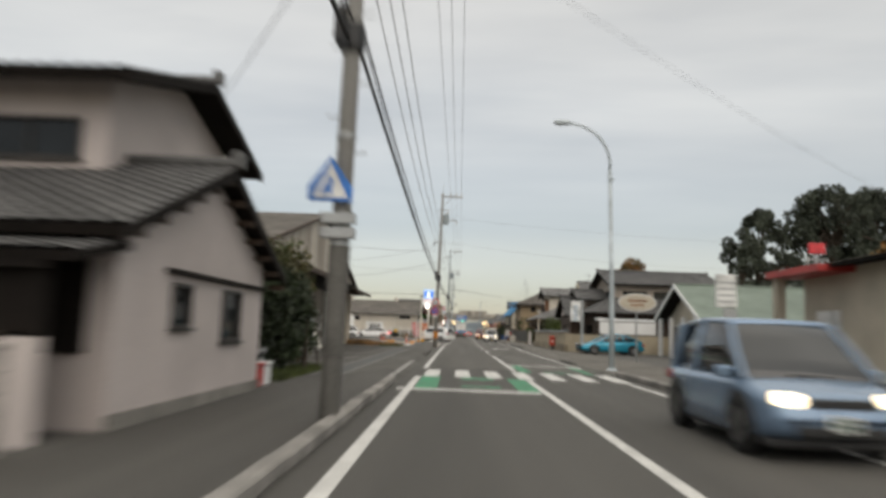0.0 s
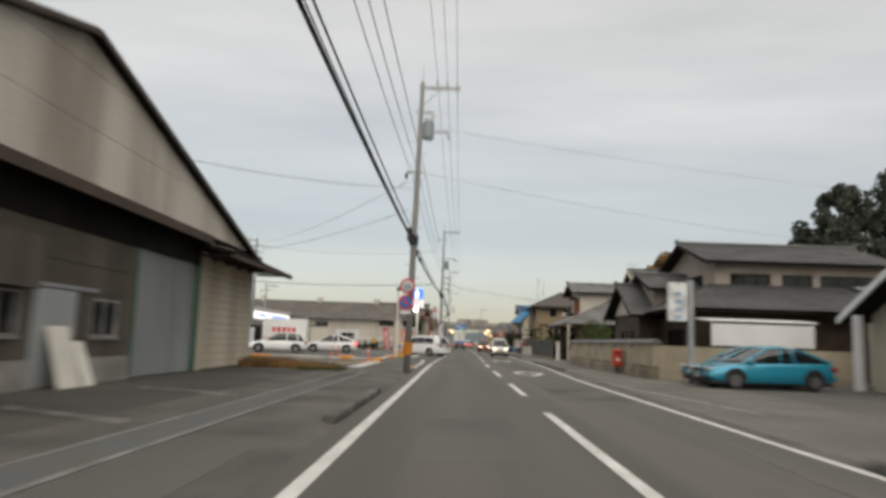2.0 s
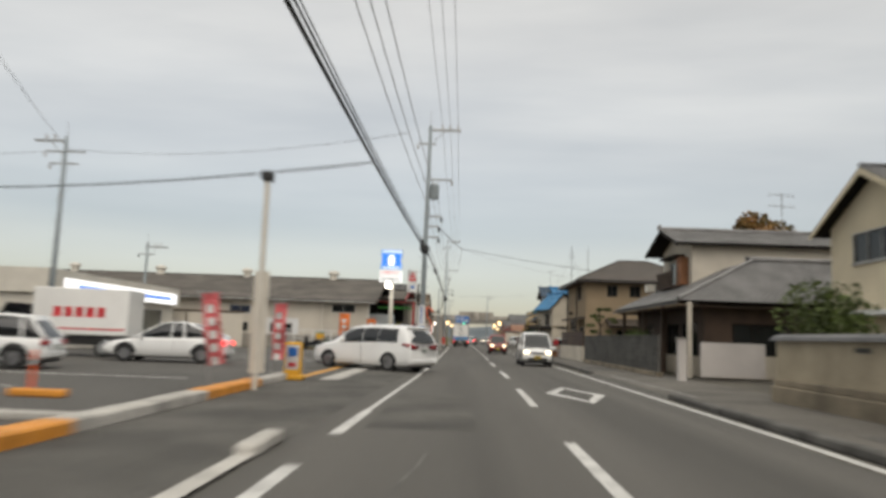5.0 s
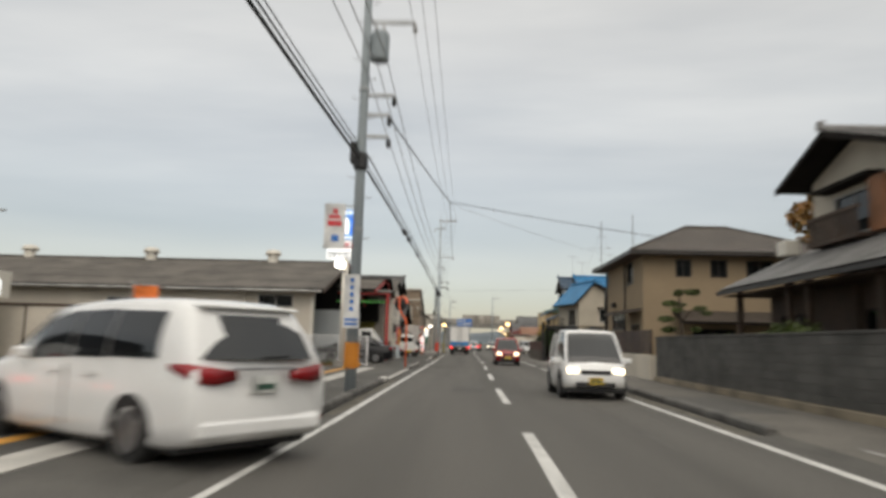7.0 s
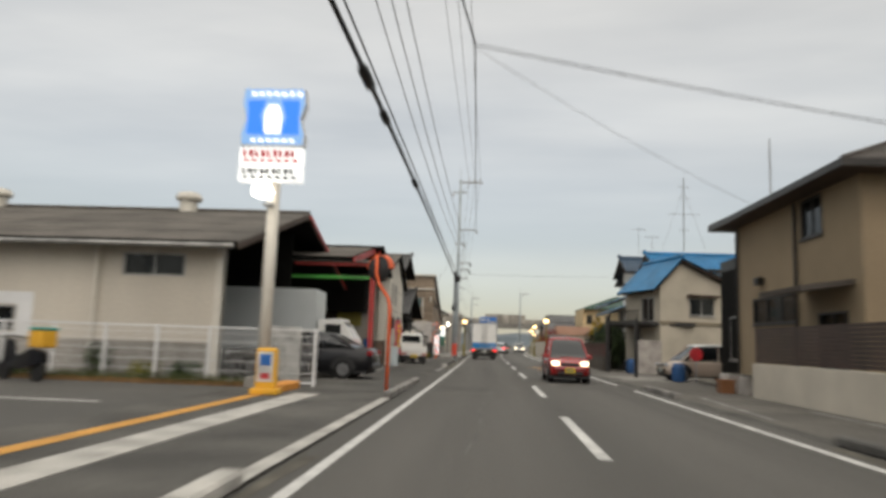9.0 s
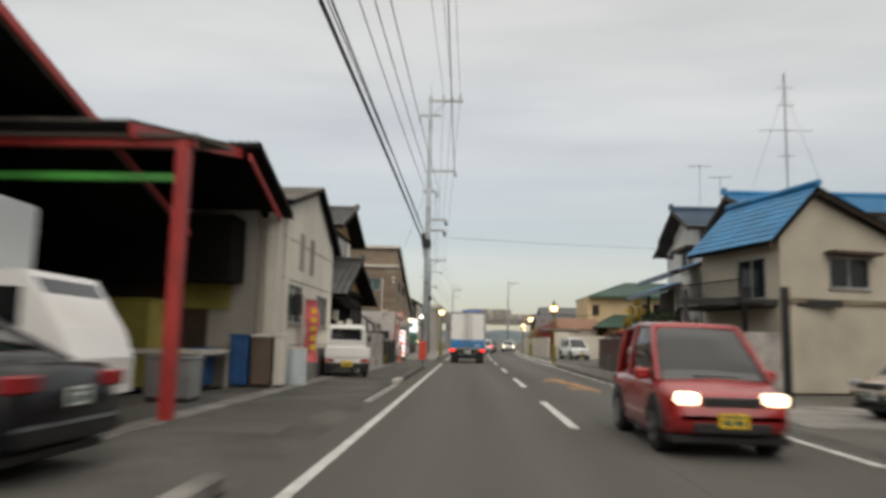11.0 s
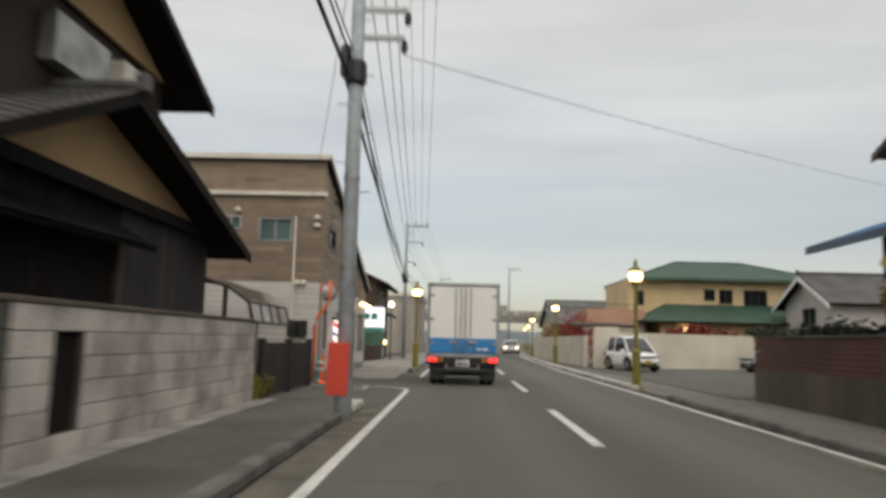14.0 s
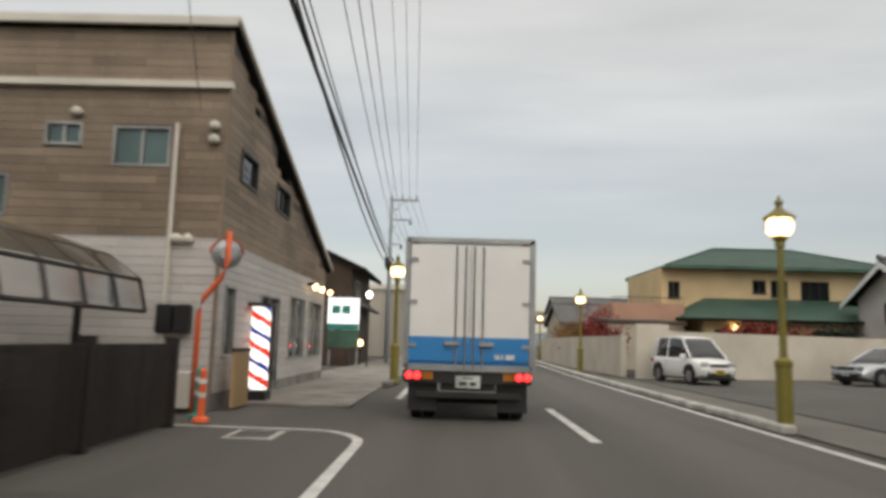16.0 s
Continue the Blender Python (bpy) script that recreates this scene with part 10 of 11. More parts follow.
# ---- walls, fences and yard things ----
def block_wall(name, x, y0, y1, courses, mat, label, mesh_w=0.39, mesh_h=0.19, gap=None, thick=0.12, z0=0.0, category="wall", cap_mat=None):
    """Courses of single blocks in running bond over a dark core; gap is an opening that leaves the lowest and highest course standing."""
    w = thing(name, (x, y0, z0), label, category)
    step, top = mesh_h + 0.01, z0 + courses * (mesh_h + 0.01)
    half = thick / 2 - 0.012
    cores = [(y0, y1, z0, top)] if not gap else [(y0, gap[0], z0, top), (gap[1], y1, z0, top), (gap[0], gap[1], z0, z0 + step), (gap[0], gap[1], top - step, top)]
    for a, b, c, e in cores:
        part("core", box(nb(), x - half, x + half, a, b, c, e), KERB_DARK, w)
    me = mesh_of(box(nb(), -thick / 2, thick / 2, 0.004, mesh_w + 0.004, 0.004, mesh_h + 0.004, bevel=0.006), mat)
    rng = random.Random(int(y0))
    ms = []
    for c in range(courses):
        y = y0 - (0 if c % 2 else (mesh_w + 0.01) / 2)
        while y < y1 - 0.03:
            spans = [(max(y, y0), min(y + mesh_w, y1))]
            if gap and 0 < c < courses - 1:
                spans = [q for p in spans for q in ((p[0], min(p[1], gap[0])), (max(p[0], gap[1]), p[1])) if q[1] - q[0] > 0.03]
            for a, b in spans:
                if b - a > mesh_w - 0.001:
                    ms.append(pose(rng.uniform(-0.003, 0.003), a - y0, c * step))
                else:
                    part("cut_block", box(nb(), x - thick / 2, x + thick / 2, a + 0.004, b + 0.004, z0 + c * step + 0.004, z0 + c * step + mesh_h + 0.004, bevel=0.006), mat, w)
            y += mesh_w + 0.01
    pieces(w, "block", me, ms)
    if gap:
        part("hatch", box(nb(), x - 0.05, x - 0.02, gap[0], gap[1], z0 + step, top - step), WOOD_DARK, w, "dark wooden hatch in the wall")
    part("coping", box(nb(), x - thick / 2 - 0.02, x + thick / 2 + 0.02, y0 - 0.02, y1 + 0.02, top, top + 0.06, bevel=0.01), cap_mat or mat, w)
    return w


# bounded yard of the blue-roofed house
w = thing("yard_boundary_wall", (7.0, 143, 0), "dark red brick wall on a stained concrete base", "wall")
bm = nb()
ring_loft(bm, [[(6.75, 135.4, z), (6.95, 135.4, z), (7.5, 152.1, z), (7.3, 152.1, z)] for z in (0.0, 0.82)])
part("concrete_base", bm, WALL_DARK, w)
bm = nb()
for c in range(7):
    y = 135.4 - (0.11 if c % 2 else 0)
    while y < 152.0:
        a, b = max(y, 135.4), min(y + 0.205, 152.1)
        if b - a > 0.03:
            x0 = 6.78 + (a - 135.4) * 0.55 / 17.2
            box(bm, x0, x0 + 0.12, a, b, 0.825 + c * 0.1, 0.915 + c * 0.1)
        y += 0.215
part("brick_courses", bm, WALL_RED, w, "dark red bricks", kind="stuff")
bm = nb()
ring_loft(bm, [[(6.74, 135.4, z), (6.94, 135.4, z), (7.49, 152.1, z), (7.29, 152.1, z)] for z in (1.525, 1.58)])
part("coping", bm, WALL_DARK, w)
part("return_wall", box(nb(), 7.45, 11.0, 151.9, 152.1, 0, 1.5), WALL_DARK, w)
c = thing("carport", (8.5, 132.0, 0), "dark steel carport with a flat roof", "carport")
part("post", box(nb(), 6.72, 6.86, 134.5, 134.64, 0, 3.0), BLACK_STEEL, c)
part("post", box(nb(), 6.95, 7.09, 128.2, 128.34, 0, 2.6), BLACK_STEEL, c)
part("beam", box(nb(), 6.7, 11.4, 134.48, 134.66, 2.55, 2.75), BLACK_STEEL, c)
part("gate_panel", box(nb(), 6.9, 7.0, 134.7, 135.4, 0.05, 1.2), BLACK_STEEL, c)
for x, y in ((7.8, 133.2), (8.0, 124.9)):
    t = own("water_barrel", (x, y, 0.03), 0, "blue plastic barrel in the yard", "barrel", "barrels")
    part("body", lathe(nb(), (0, 0, 0), [(0.22, 0), (0.27, 0.1), (0.28, 0.35), (0.27, 0.6), (0.22, 0.68)], 14), BLUE_TARP, t)
    part("lid", lathe(nb(), (0, 0, 0.68), [(0.23, 0), (0.23, 0.05), (0.1, 0.07)], 14), BLUE_TARP, t)
# low blocks and pots beside the brown house
for k, (x, y) in enumerate(((8.2, 117.4), (8.3, 118.6), (8.4, 119.8))):
    t = own("planter_block", (x, y, 0.03), 0, "grey concrete planter block at the footway", "planter", "planter blocks")
    part("shell", box(nb(), -0.3, 0.3, -0.35, 0.35, 0, 0.55, bevel=0.02), BLOCK, t)
    part("soil", box(nb(), -0.24, 0.24, -0.29, 0.29, 0.55, 0.57), EARTH, t)
t = own("wooden_crate", (7.7, 118.3, 0.03), 0, "small brown wooden crate", "crate")
part("crate_body", box(nb(), -0.2, 0.2, -0.25, 0.25, 0, 0.4, bevel=0.01), WOOD_WARM, t)
part("crate_rim", box(nb(), -0.22, 0.22, -0.27, 0.27, 0.34, 0.42, bevel=0.005), WOOD_WARM, t)
t = own("round_stop_sign", (8.6, 124.6, 0), 0, "red round sign on a stand", "sign")
part("stand", tube(nb(), [(0, 0, 0), (0, 0, 1.1)], 0.025, 8), GREY_STEEL, t)
part("face", disc(nb(), 0, -0.03, 1.15, 0.26, 0.02), RED_SIGN, t)
# letter box
t = own("letter_box", (7.36, 61.3, 0.03), 0, "red-orange letter box on a short stand", "letter box")
part("stand", box(nb(), -0.09, 0.09, -0.09, 0.09, 0, 0.36), KERB_DARK, t)
part("body", box(nb(), -0.22, 0.22, -0.2, 0.2, 0.34, 1.06, bevel=0.06), GUARD_RED, t)
part("top", box(nb(), -0.24, 0.24, -0.22, 0.22, 1.02, 1.14, bevel=0.05), GUARD_RED, t)
part("slot", box(nb(), -0.14, 0.14, -0.225, -0.2, 0.95, 1.0), BLACK_STEEL, t)
part("notice", box(nb(), -0.08, 0.08, -0.206, -0.2, 0.6, 0.75), WHITE_SIGN, t)
# shop yard fence: white posts and rails in front of the long shed
f = thing("mesh_fence", (-9, 113.9, 0), "white welded mesh fence before the shed", "fence")
for i in range(8):
    x = -13.9 + i * 1.4
    part("post", box(nb(), x, x + 0.07, 113.90, 113.97, 0, 1.5, bevel=0.01), WHITE_PAINT, f)
bm = nb()
for i in range(100):
    x = -13.9 + i * 0.1
    box(bm, x, x + 0.010, 113.93, 113.94, 0.12, 1.46)
for z in (0.12, 0.35, 0.60, 0.85, 1.10, 1.30, 1.44):
    box(bm, -13.9, -4.0, 113.94, 113.952, z, z + 0.014)
part("mesh_wire", bm, WHITE_PAINT, f, kind="stuff")
for z in (0.10, 1.45):
    part("rail", box(nb(), -13.9, -4.0, 113.92, 113.96, z, z + 0.04), WHITE_PAINT, f)
part("grey_panel", box(nb(), -5.45, -4.55, 114.3, 114.4, 0.1, 1.55, bevel=0.01), CURTAIN, f, "pale grey sheet panel")
# beige panel gate at the back of the car park
g = thing("panel_gate", (-18.5, 111.5, 0), "beige sheet panel gate before the long shed", "gate")
for k in range(4):
    part("gate_panel", box(nb(), -24.0 + 2.1 * k, -21.96 + 2.1 * k, 111.46, 111.54, 0.08, 2.45, bevel=0.01), SHED_WALL, g)
    part("stile", box(nb(), -24.03 + 2.1 * k, -23.95 + 2.1 * k, 111.42, 111.46, 0.03, 2.5), WOOD_BROWN, g)
part("head_rail", box(nb(), -24.1, -15.6, 111.40, 111.58, 2.48, 2.62), WOOD_BROWN, g, "brown head rail")
MACHINE_YELLOW = surface("faded_yellow_machine_paint", (0.34, 0.29, 0.06), 0.6, 0.1, 1.2, 25, 0.1, stain=0.35)
BOARD_DULL = surface("dull_brown_board", (0.15, 0.105, 0.075), 0.8, 0.12, 1.2, 18, 0.15, stain=0.35)
PALE_BLUE = surface("pale_blue_painted_steel", (0.52, 0.58, 0.60), 0.6, 0.08, 1.5, 25, 0.08, stain=0.25)
# workshop clutter
for k, (x, y, w, d, hgt, m, nm, lab, cat) in enumerate(((-4.35, 131.9, 0.62, 0.62, 0.95, CREAM_STEEL, "steel_drum", "pale blue-grey steel drum by the wall", "drum"), (-6.2, 130.0, 0.5, 0.5, 0.9, BLUE_TARP, "plastic_bin", "blue plastic bin in the workshop", "bin"), (-5.3, 126.2, 0.9, 0.6, 0.8, GREY_STEEL, "metal_crate", "grey metal crate in the workshop", "crate"), (-7.6, 129.0, 1.5, 1.0, 2.0, MACHINE_YELLOW, "yellow_machine", "yellow machine housing in the workshop", "machine"), (-4.40, 130.5, 0.26, 0.4, 1.28, CREAM_STEEL, "work_stand", "white steel work stand", "stand"), (-4.84, 130.5, 0.5, 0.4, 1.25, BOARD_DULL, "board_cabinet", "dull brown board cabinet with a pale top by the workshop wall", "cabinet"), (-5.36, 130.4, 0.42, 0.45, 1.25, BLUE_TARP, "blue_locker", "dark blue steel locker in the workshop", "locker"), (-6.9, 124.6, 1.4, 1.0, 1.1, RED_STEEL, "tool_chest", "dark red tool chest in the workshop", "chest"))):
    t = own(nm, (x, y, 0.03), 0, lab, cat)
    if nm == "steel_drum":
        part("body", lathe(nb(), (0, 0, 0), [(0.30, 0), (0.31, 0.02), (0.30, 0.3), (0.315, 0.32), (0.30, 0.34), (0.30, 0.6), (0.315, 0.62), (0.30, 0.64), (0.31, 0.93), (0.29, 0.95)], 18), PALE_BLUE, t)
        part("lid", lathe(nb(), (0, 0, 0.94), [(0.31, 0), (0.31, 0.03), (0.26, 0.02)], 18), CREAM_STEEL, t)
    else:
        part("body", box(nb(), -w / 2, w / 2, -d / 2, d / 2, 0.06, hgt, bevel=0.04), m, t)
        part("top", box(nb(), -w / 2 - 0.02, w / 2 + 0.02, -d / 2 - 0.02, d / 2 + 0.02, hgt - 0.02, hgt + 0.05, bevel=0.02), CREAM_STEEL if nm == "board_cabinet" else m, t)
        part("plinth", box(nb(), -w / 2 + 0.05, w / 2 - 0.05, -d / 2 + 0.05, d / 2 - 0.05, 0, 0.07), BLACK_STEEL, t)
s = thing("yellow_sheet", (-6.4, 130.7, 2.4), "faded yellow notice sheet hanging on the workshop wall", "notice")
part("sheet", box(nb(), -7.0, -5.8, 130.69, 130.72, 1.95, 2.8, bevel=0.006), MACHINE_YELLOW, s)
part("top_rail", box(nb(), -7.04, -5.76, 130.67, 130.72, 2.8, 2.85), WOOD_BROWN, s)
# carport arch, slatted gate and clutter before the barber shop
c = thing("arched_carport", (-6.5, 153.0, 0), "bronze carport with a curved translucent roof", "carport")
SMOKE = glass("smoked_polycarbonate", (0.80, 0.76, 0.70), 0.12)
rib = lambda y: [(-9.5, y, 2.9), (-7.4, y, 2.84), (-6.2, y, 2.70), (-5.4, y, 2.45), (-4.9, y, 2.1), (-4.78, y, 1.62)]
for y in (151.2, 152.1, 153.0, 153.9, 154.8):
    part("rib", tube(nb(), rib(y), 0.045, 8), BRONZE_FRAME, c)
bm = nb()
ring_loft(bm, [[(x, y, z + 0.05) for x, y, z in rib(y0)] for y0 in (151.2, 154.8)], cap=False, closed=False)
part("roof_sheet", bm, SMOKE, c)
for i in (1, 2, 3, 4, 5):
    part("purlin", tube(nb(), [rib(151.2)[i], rib(154.8)[i]], 0.035, 6), BRONZE_FRAME, c)
for y in (151.6, 154.4):
    part("post", tube(nb(), [(-5.6, y, 0), (-5.6, y, 2.52)], 0.06, 8), BRONZE_FRAME, c)
GATE_BROWN = surface("dark_brown_gate_paint", (0.026, 0.019, 0.016), 0.75, 0.2, 1.2, 18, 0.2, stain=0.4, obj=0.25)
g = thing("slatted_gate", (-3.95, 152.2, 0), "dark brown slatted gate at the footway", "gate")
for z in (0.10, 0.52, 1.08):
    part("rail", box(nb(), -4.04, -3.98, 149.3, 153.95, z, z + 0.08), GATE_BROWN, g)
for i in range(36):
    y = 149.35 + i * 0.128
    part("slat", box(nb(), -3.98, -3.95, y, y + 0.075, 0.05, 1.16), GATE_BROWN, g)
for y in (149.2, 151.55, 153.95):
    part("gate_post", box(nb(), -4.08, -3.92, y, y + 0.12, 0, 1.25), GATE_BROWN, g)
for x, lab, m in ((-5.15, "grey air conditioner unit against the wall", CREAM_STEEL), (-6.1, "grey air conditioner unit against the wall", CREAM_STEEL)):
    t = own("cooling_unit", (x * 0.92, 155.85, 0.03), 0, lab, "air conditioner", "cooling units")
    part("case", box(nb(), -0.38, 0.38, -0.15, 0.15, 0.05, 0.65, bevel=0.02), m, t)
    part("fan_grille", disc(nb(), -0.08, -0.152, 0.35, 0.2, 0.006), BLACK_PLASTIC, t)
    part("foot", box(nb(), -0.35, 0.35, -0.1, 0.1, 0, 0.05), BLACK_PLASTIC, t)
for x, y, m, lab in ((-3.9, 154.9, TEAL_PLASTIC, "teal plastic post at the corner"), (-3.7, 154.5, ORANGE_PLASTIC, "orange marker post with white bands at the corner")):
    t = own("corner_post", (x, y, 0.03), 0, lab, "bollard")
    part("base", lathe(nb(), (0, 0, 0), [(0.13, 0), (0.12, 0.05), (0.06, 0.08)], 12), m, t)
    part("post", lathe(nb(), (0, 0, 0.06), [(0.055, 0), (0.05, 0.68), (0.02, 0.72)], 10), m, t)
    for z in (0.35, 0.55):
        part("white_band", lathe(nb(), (0, 0, z), [(0.058, 0), (0.057, 0.07)], 10), WHITE_SIGN, t)
t = own("timber_board", (-3.85, 156.9, 0.03), 0, "tan board leaning by the shop door", "board")
part("panel", box(nb(), -0.03, 0.03, -0.45, 0.45, 0.02, 1.0), PLASTER_OCHRE, t)
part("frame", box(nb(), -0.04, 0.04, -0.48, 0.48, 0.98, 1.04), WOOD_BROWN, t)
# shop sign boards further along the left
s = thing("street_sign_board", (-5.0, 176, 0), "white and teal shop sign board on posts", "sign")
part("board", box(nb(), -5.6, -4.2, 175.9, 176.1, 1.7, 3.1, bevel=0.02), SIGN_WHITE_DIM, s)
part("teal_strip", box(nb(), -5.6, -4.2, 175.88, 175.9, 1.7, 1.95), TEAL_PLASTIC, s)
marks(s, "y", 175.885, 175.898, [(-5.4, -5.05, 2.4, 2.75), (-4.95, -4.6, 2.4, 2.75)], TEAL_PLASTIC)
part("base_box", box(nb(), -5.6, -4.2, 175.9, 176.1, 0.9, 1.65), STEEL_GREEN, s)
for x in (-5.55, -4.3):
    part("post", box(nb(), x, x + 0.08, 176.1, 176.2, 0, 3.1), GREY_STEEL, s)
for x, y, z in ((-3.95, 177.4, 3.2), (-4.5, 179.0, 0.95)):
    t = own("shop_lamp", (x, y, 0), 0, "lit lamp outside a shop", "lamp", "shop lamps")
    part("post", tube(nb(), [(0, 0, 0), (0, 0, z)], 0.04, 8), BLACK_STEEL, t)
    part("globe", lathe(nb(), (0, 0, z), [(0.04, 0), (0.14, 0.08), (0.15, 0.18), (0.09, 0.28), (0.02, 0.31)], 12), LAMP_WHITE if z > 2 else LAMP_WARM, t)

# ---- trees, shrubs, grass ----
LEAF_IVY = surface("brownish_ivy_leaf", (0.042, 0.056, 0.014), 0.75, 0.3, 0.8, 9, 0, island=0.4, second=(0.085, 0.055, 0.02))
bush("hedge_shrub", -6.9, -4.75, 17.8, 22.0, 0.02, 2.75, LEAF_HEDGE, "tall dark green shrub beside the footway", 2, 9000, 0.085)
bush("ivy_bush", -7.0, -5.2, 19.6, 23.4, 0.02, 3.8, LEAF_IVY, "yellow-green climbing bush beside the warehouse", 4, 5200, 0.085)
grass_patch(-5.6, -4.6, 16.2, 22.5, 0.03, GRASS_GREEN, 2500, 0.22, "green weeds along the footway edge", 3, "weeds")
for x0, x1, y0, y1, n, tall, sd in ((-11.5, -7.2, 54.6, 57.1, 11000, 0.40, 5), (-7.2, -6.0, 54.4, 56.8, 2600, 0.30, 25), (-6.0, -5.2, 54.0, 56.2, 1100, 0.20, 26)):
    grass_patch(x0, x1, y0, y1, 0.02, GRASS_DRY, n, tall, "dry brown grass tufts at the lot edge", sd)
grass_patch(-6.4, -4.7, 53.4, 55.4, 0.02, GRASS_GREEN, 2600, 0.14, "low green weeds beside the footway", 27, "weeds")
grass_patch(-7.0, -5.3, 55.6, 57.2, 0.02, GRASS_GREEN, 1800, 0.22, "green weeds among dry grass", 7, "weeds")
grass_patch(-13.5, -5.6, 113.0, 113.85, 0.03, GRASS_DRY, 5000, 0.14, "dry yellow grass strip along the fence", 18)
for x, z1, m, sd in ((-10.3, 0.95, LEAF_MID, 61), (-9.0, 0.5, LEAF_WEED, 62), (-8.0, 0.55, LEAF_MID, 63), (-12.4, 0.6, LEAF_MID, 64)):
    bush("fence_shrub", x, x + 0.8, 113.85, 114.45, 0.03, z1, m, "small ragged shrub against the shed wall", sd, 700, 0.06)
grass_patch(-13.5, -5.6, 113.3, 113.85, 0.03, GRASS_GREEN, 2200, 0.3, "low weeds along the fence", 8, "weeds")
grass_patch(-4.4, -3.9, 148.75, 149.6, 0.03, LEAF_WEED, 1800, 0.42, "yellow-green weeds at the wall end", 9, "weeds")
bush("weed_clump", -4.4, -3.85, 148.75, 149.9, 0.03, 0.52, LEAF_WEED, "yellow-green weeds growing at the wall end", 52, 1100, 0.05)
tree("pine_tree", -19.6, 82.6, 0, 6.1, 1.45, LEAF_PINE, "sparse clipped pine behind the white wall", "tree", 11, 7000, 0.07, 0.2, 0.6, 46, clump=0.62)
tree("pine_tree", -19.0, 85.6, 0, 3.6, 1.2, LEAF_PINE, "low clipped pine behind the white wall", "tree", 12, 3000, 0.08, 0.3, 0.35, 14, clump=0.8)
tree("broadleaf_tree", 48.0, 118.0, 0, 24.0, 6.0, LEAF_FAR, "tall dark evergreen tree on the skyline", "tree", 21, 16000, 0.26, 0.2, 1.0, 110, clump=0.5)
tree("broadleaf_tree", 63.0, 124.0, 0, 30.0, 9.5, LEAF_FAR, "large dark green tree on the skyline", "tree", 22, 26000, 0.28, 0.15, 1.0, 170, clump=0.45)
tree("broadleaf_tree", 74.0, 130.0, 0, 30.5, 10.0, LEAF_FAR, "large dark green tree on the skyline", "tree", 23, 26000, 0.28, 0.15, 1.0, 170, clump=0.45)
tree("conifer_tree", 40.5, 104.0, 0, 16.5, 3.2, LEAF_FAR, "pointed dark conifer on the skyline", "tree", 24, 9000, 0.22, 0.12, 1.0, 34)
tree("autumn_tree", 34.0, 142.0, 0, 16.8, 5.2, LEAF_ORANGE, "orange-brown autumn tree behind the houses", "tree", 25, 8000, 0.30, 0.25, 0.8, 36)
tree("autumn_tree", 44.0, 70.0, 0, 12.5, 5.0, LEAF_ORANGE, "reddish autumn tree behind the shop", "tree", 26, 5000, 0.30, 0.25, 0.8, 30)
tree("round_tree", 21.5, 68.5, 0, 8.4, 1.8, LEAF_DARK, "small dark tree behind the roof ridge", "tree", 27, 2500, 0.16, 0.3, 0.9, 18)
tree("autumn_tree", 19.2, 104.5, 0, 9.2, 3.6, LEAF_ORANGE, "orange autumn tree behind the balcony house", "tree", 28, 7000, 0.17, 0.35, 0.8, 44, clump=0.7)
tree("clipped_pine", 9.0, 106.0, 0.03, 3.7, 0.95, LEAF_FRESH, "small cloud-clipped pine behind the wall", "tree", 31, 3000, 0.055, 0.28, 0.4, 18, clump=0.8)
for x0, x1, y0, y1, z1, m, lab, sd in ((8.4, 9.6, 95.8, 97.8, 1.95, LEAF_FRESH, "green garden shrub behind the block wall", 41), (8.5, 9.6, 100.8, 103.2, 1.7, LEAF_FRESH, "low green shrub behind the block wall", 42), (8.9, 11.0, 77.9, 80.4, 3.0, LEAF_FRESH, "round green shrub behind the garden wall", 43), (7.4, 9.2, 139.0, 146.5, 2.6, LEAF_MID, "green shrub above the brick wall", 44), (7.8, 9.2, 147.6, 150.2, 1.75, LEAF_DARK, "dark green shrub above the brick wall", 45), (7.9, 11.5, 151.0, 152.2, 1.95, LEAF_DARK, "clipped dark green hedge above the wall", 46), (8.0, 11.2, 152.9, 154.0, 1.95, LEAF_DARK, "clipped dark green hedge beside the yard", 53), (8.2, 9.8, 143.5, 147.0, 2.9, LEAF_DARK, "dark green shrub before the house wall", 54), (12.5, 17.0, 177.5, 178.6, 2.6, LEAF_RED, "red maple above the yard wall", 47), (18.2, 20.6, 180.0, 181.2, 2.6, LEAF_DARK, "dark shrub above the yard wall", 48), (7.2, 9.8, 183.0, 188.5, 3.3, LEAF_RED, "red autumn shrub above the street wall", 49), (6.9, 9.2, 189.5, 196, 3.0, LEAF_ORANGE, "brown-green autumn shrub above the street wall", 50)):
    bush("garden_shrub", x0, x1, y0, y1, 0.02, z1, m, lab, sd, 4200, 0.085)
tree("golden_shrub", 8.2, 147.3, 0.03, 3.5, 0.5, LEAF_GOLD, "golden-leaved young tree above the wall", "tree", 51, 1700, 0.06, 0.35, 1.0, 14)

# ---- distance ----
def far_block(x0, x1, y0, y1, h, mat, label, floors):
    t = thing("far_building", ((x0 + x1) / 2, (y0 + y1) / 2, 0), label, "building", "distant buildings")
    n = max(2, int((x1 - x0) / 4))
    holes = []
    for f in range(floors):
        z = h * (f + 0.35) / floors
        for i in range(n):
            u = x0 + (x1 - x0) * (i + 0.25) / n
            holes.append(("S", u, u + (x1 - x0) / n * 0.5, z, z + h / floors * 0.4, "n"))
    walls(t, x0, x1, y0, y1, 0, h, mat, holes)
    part("roof", box(nb(), x0 - 0.2, x1 + 0.2, y0 - 0.2, y1 + 0.2, h, h + 0.35), SHEET_GREY, t)
    return t


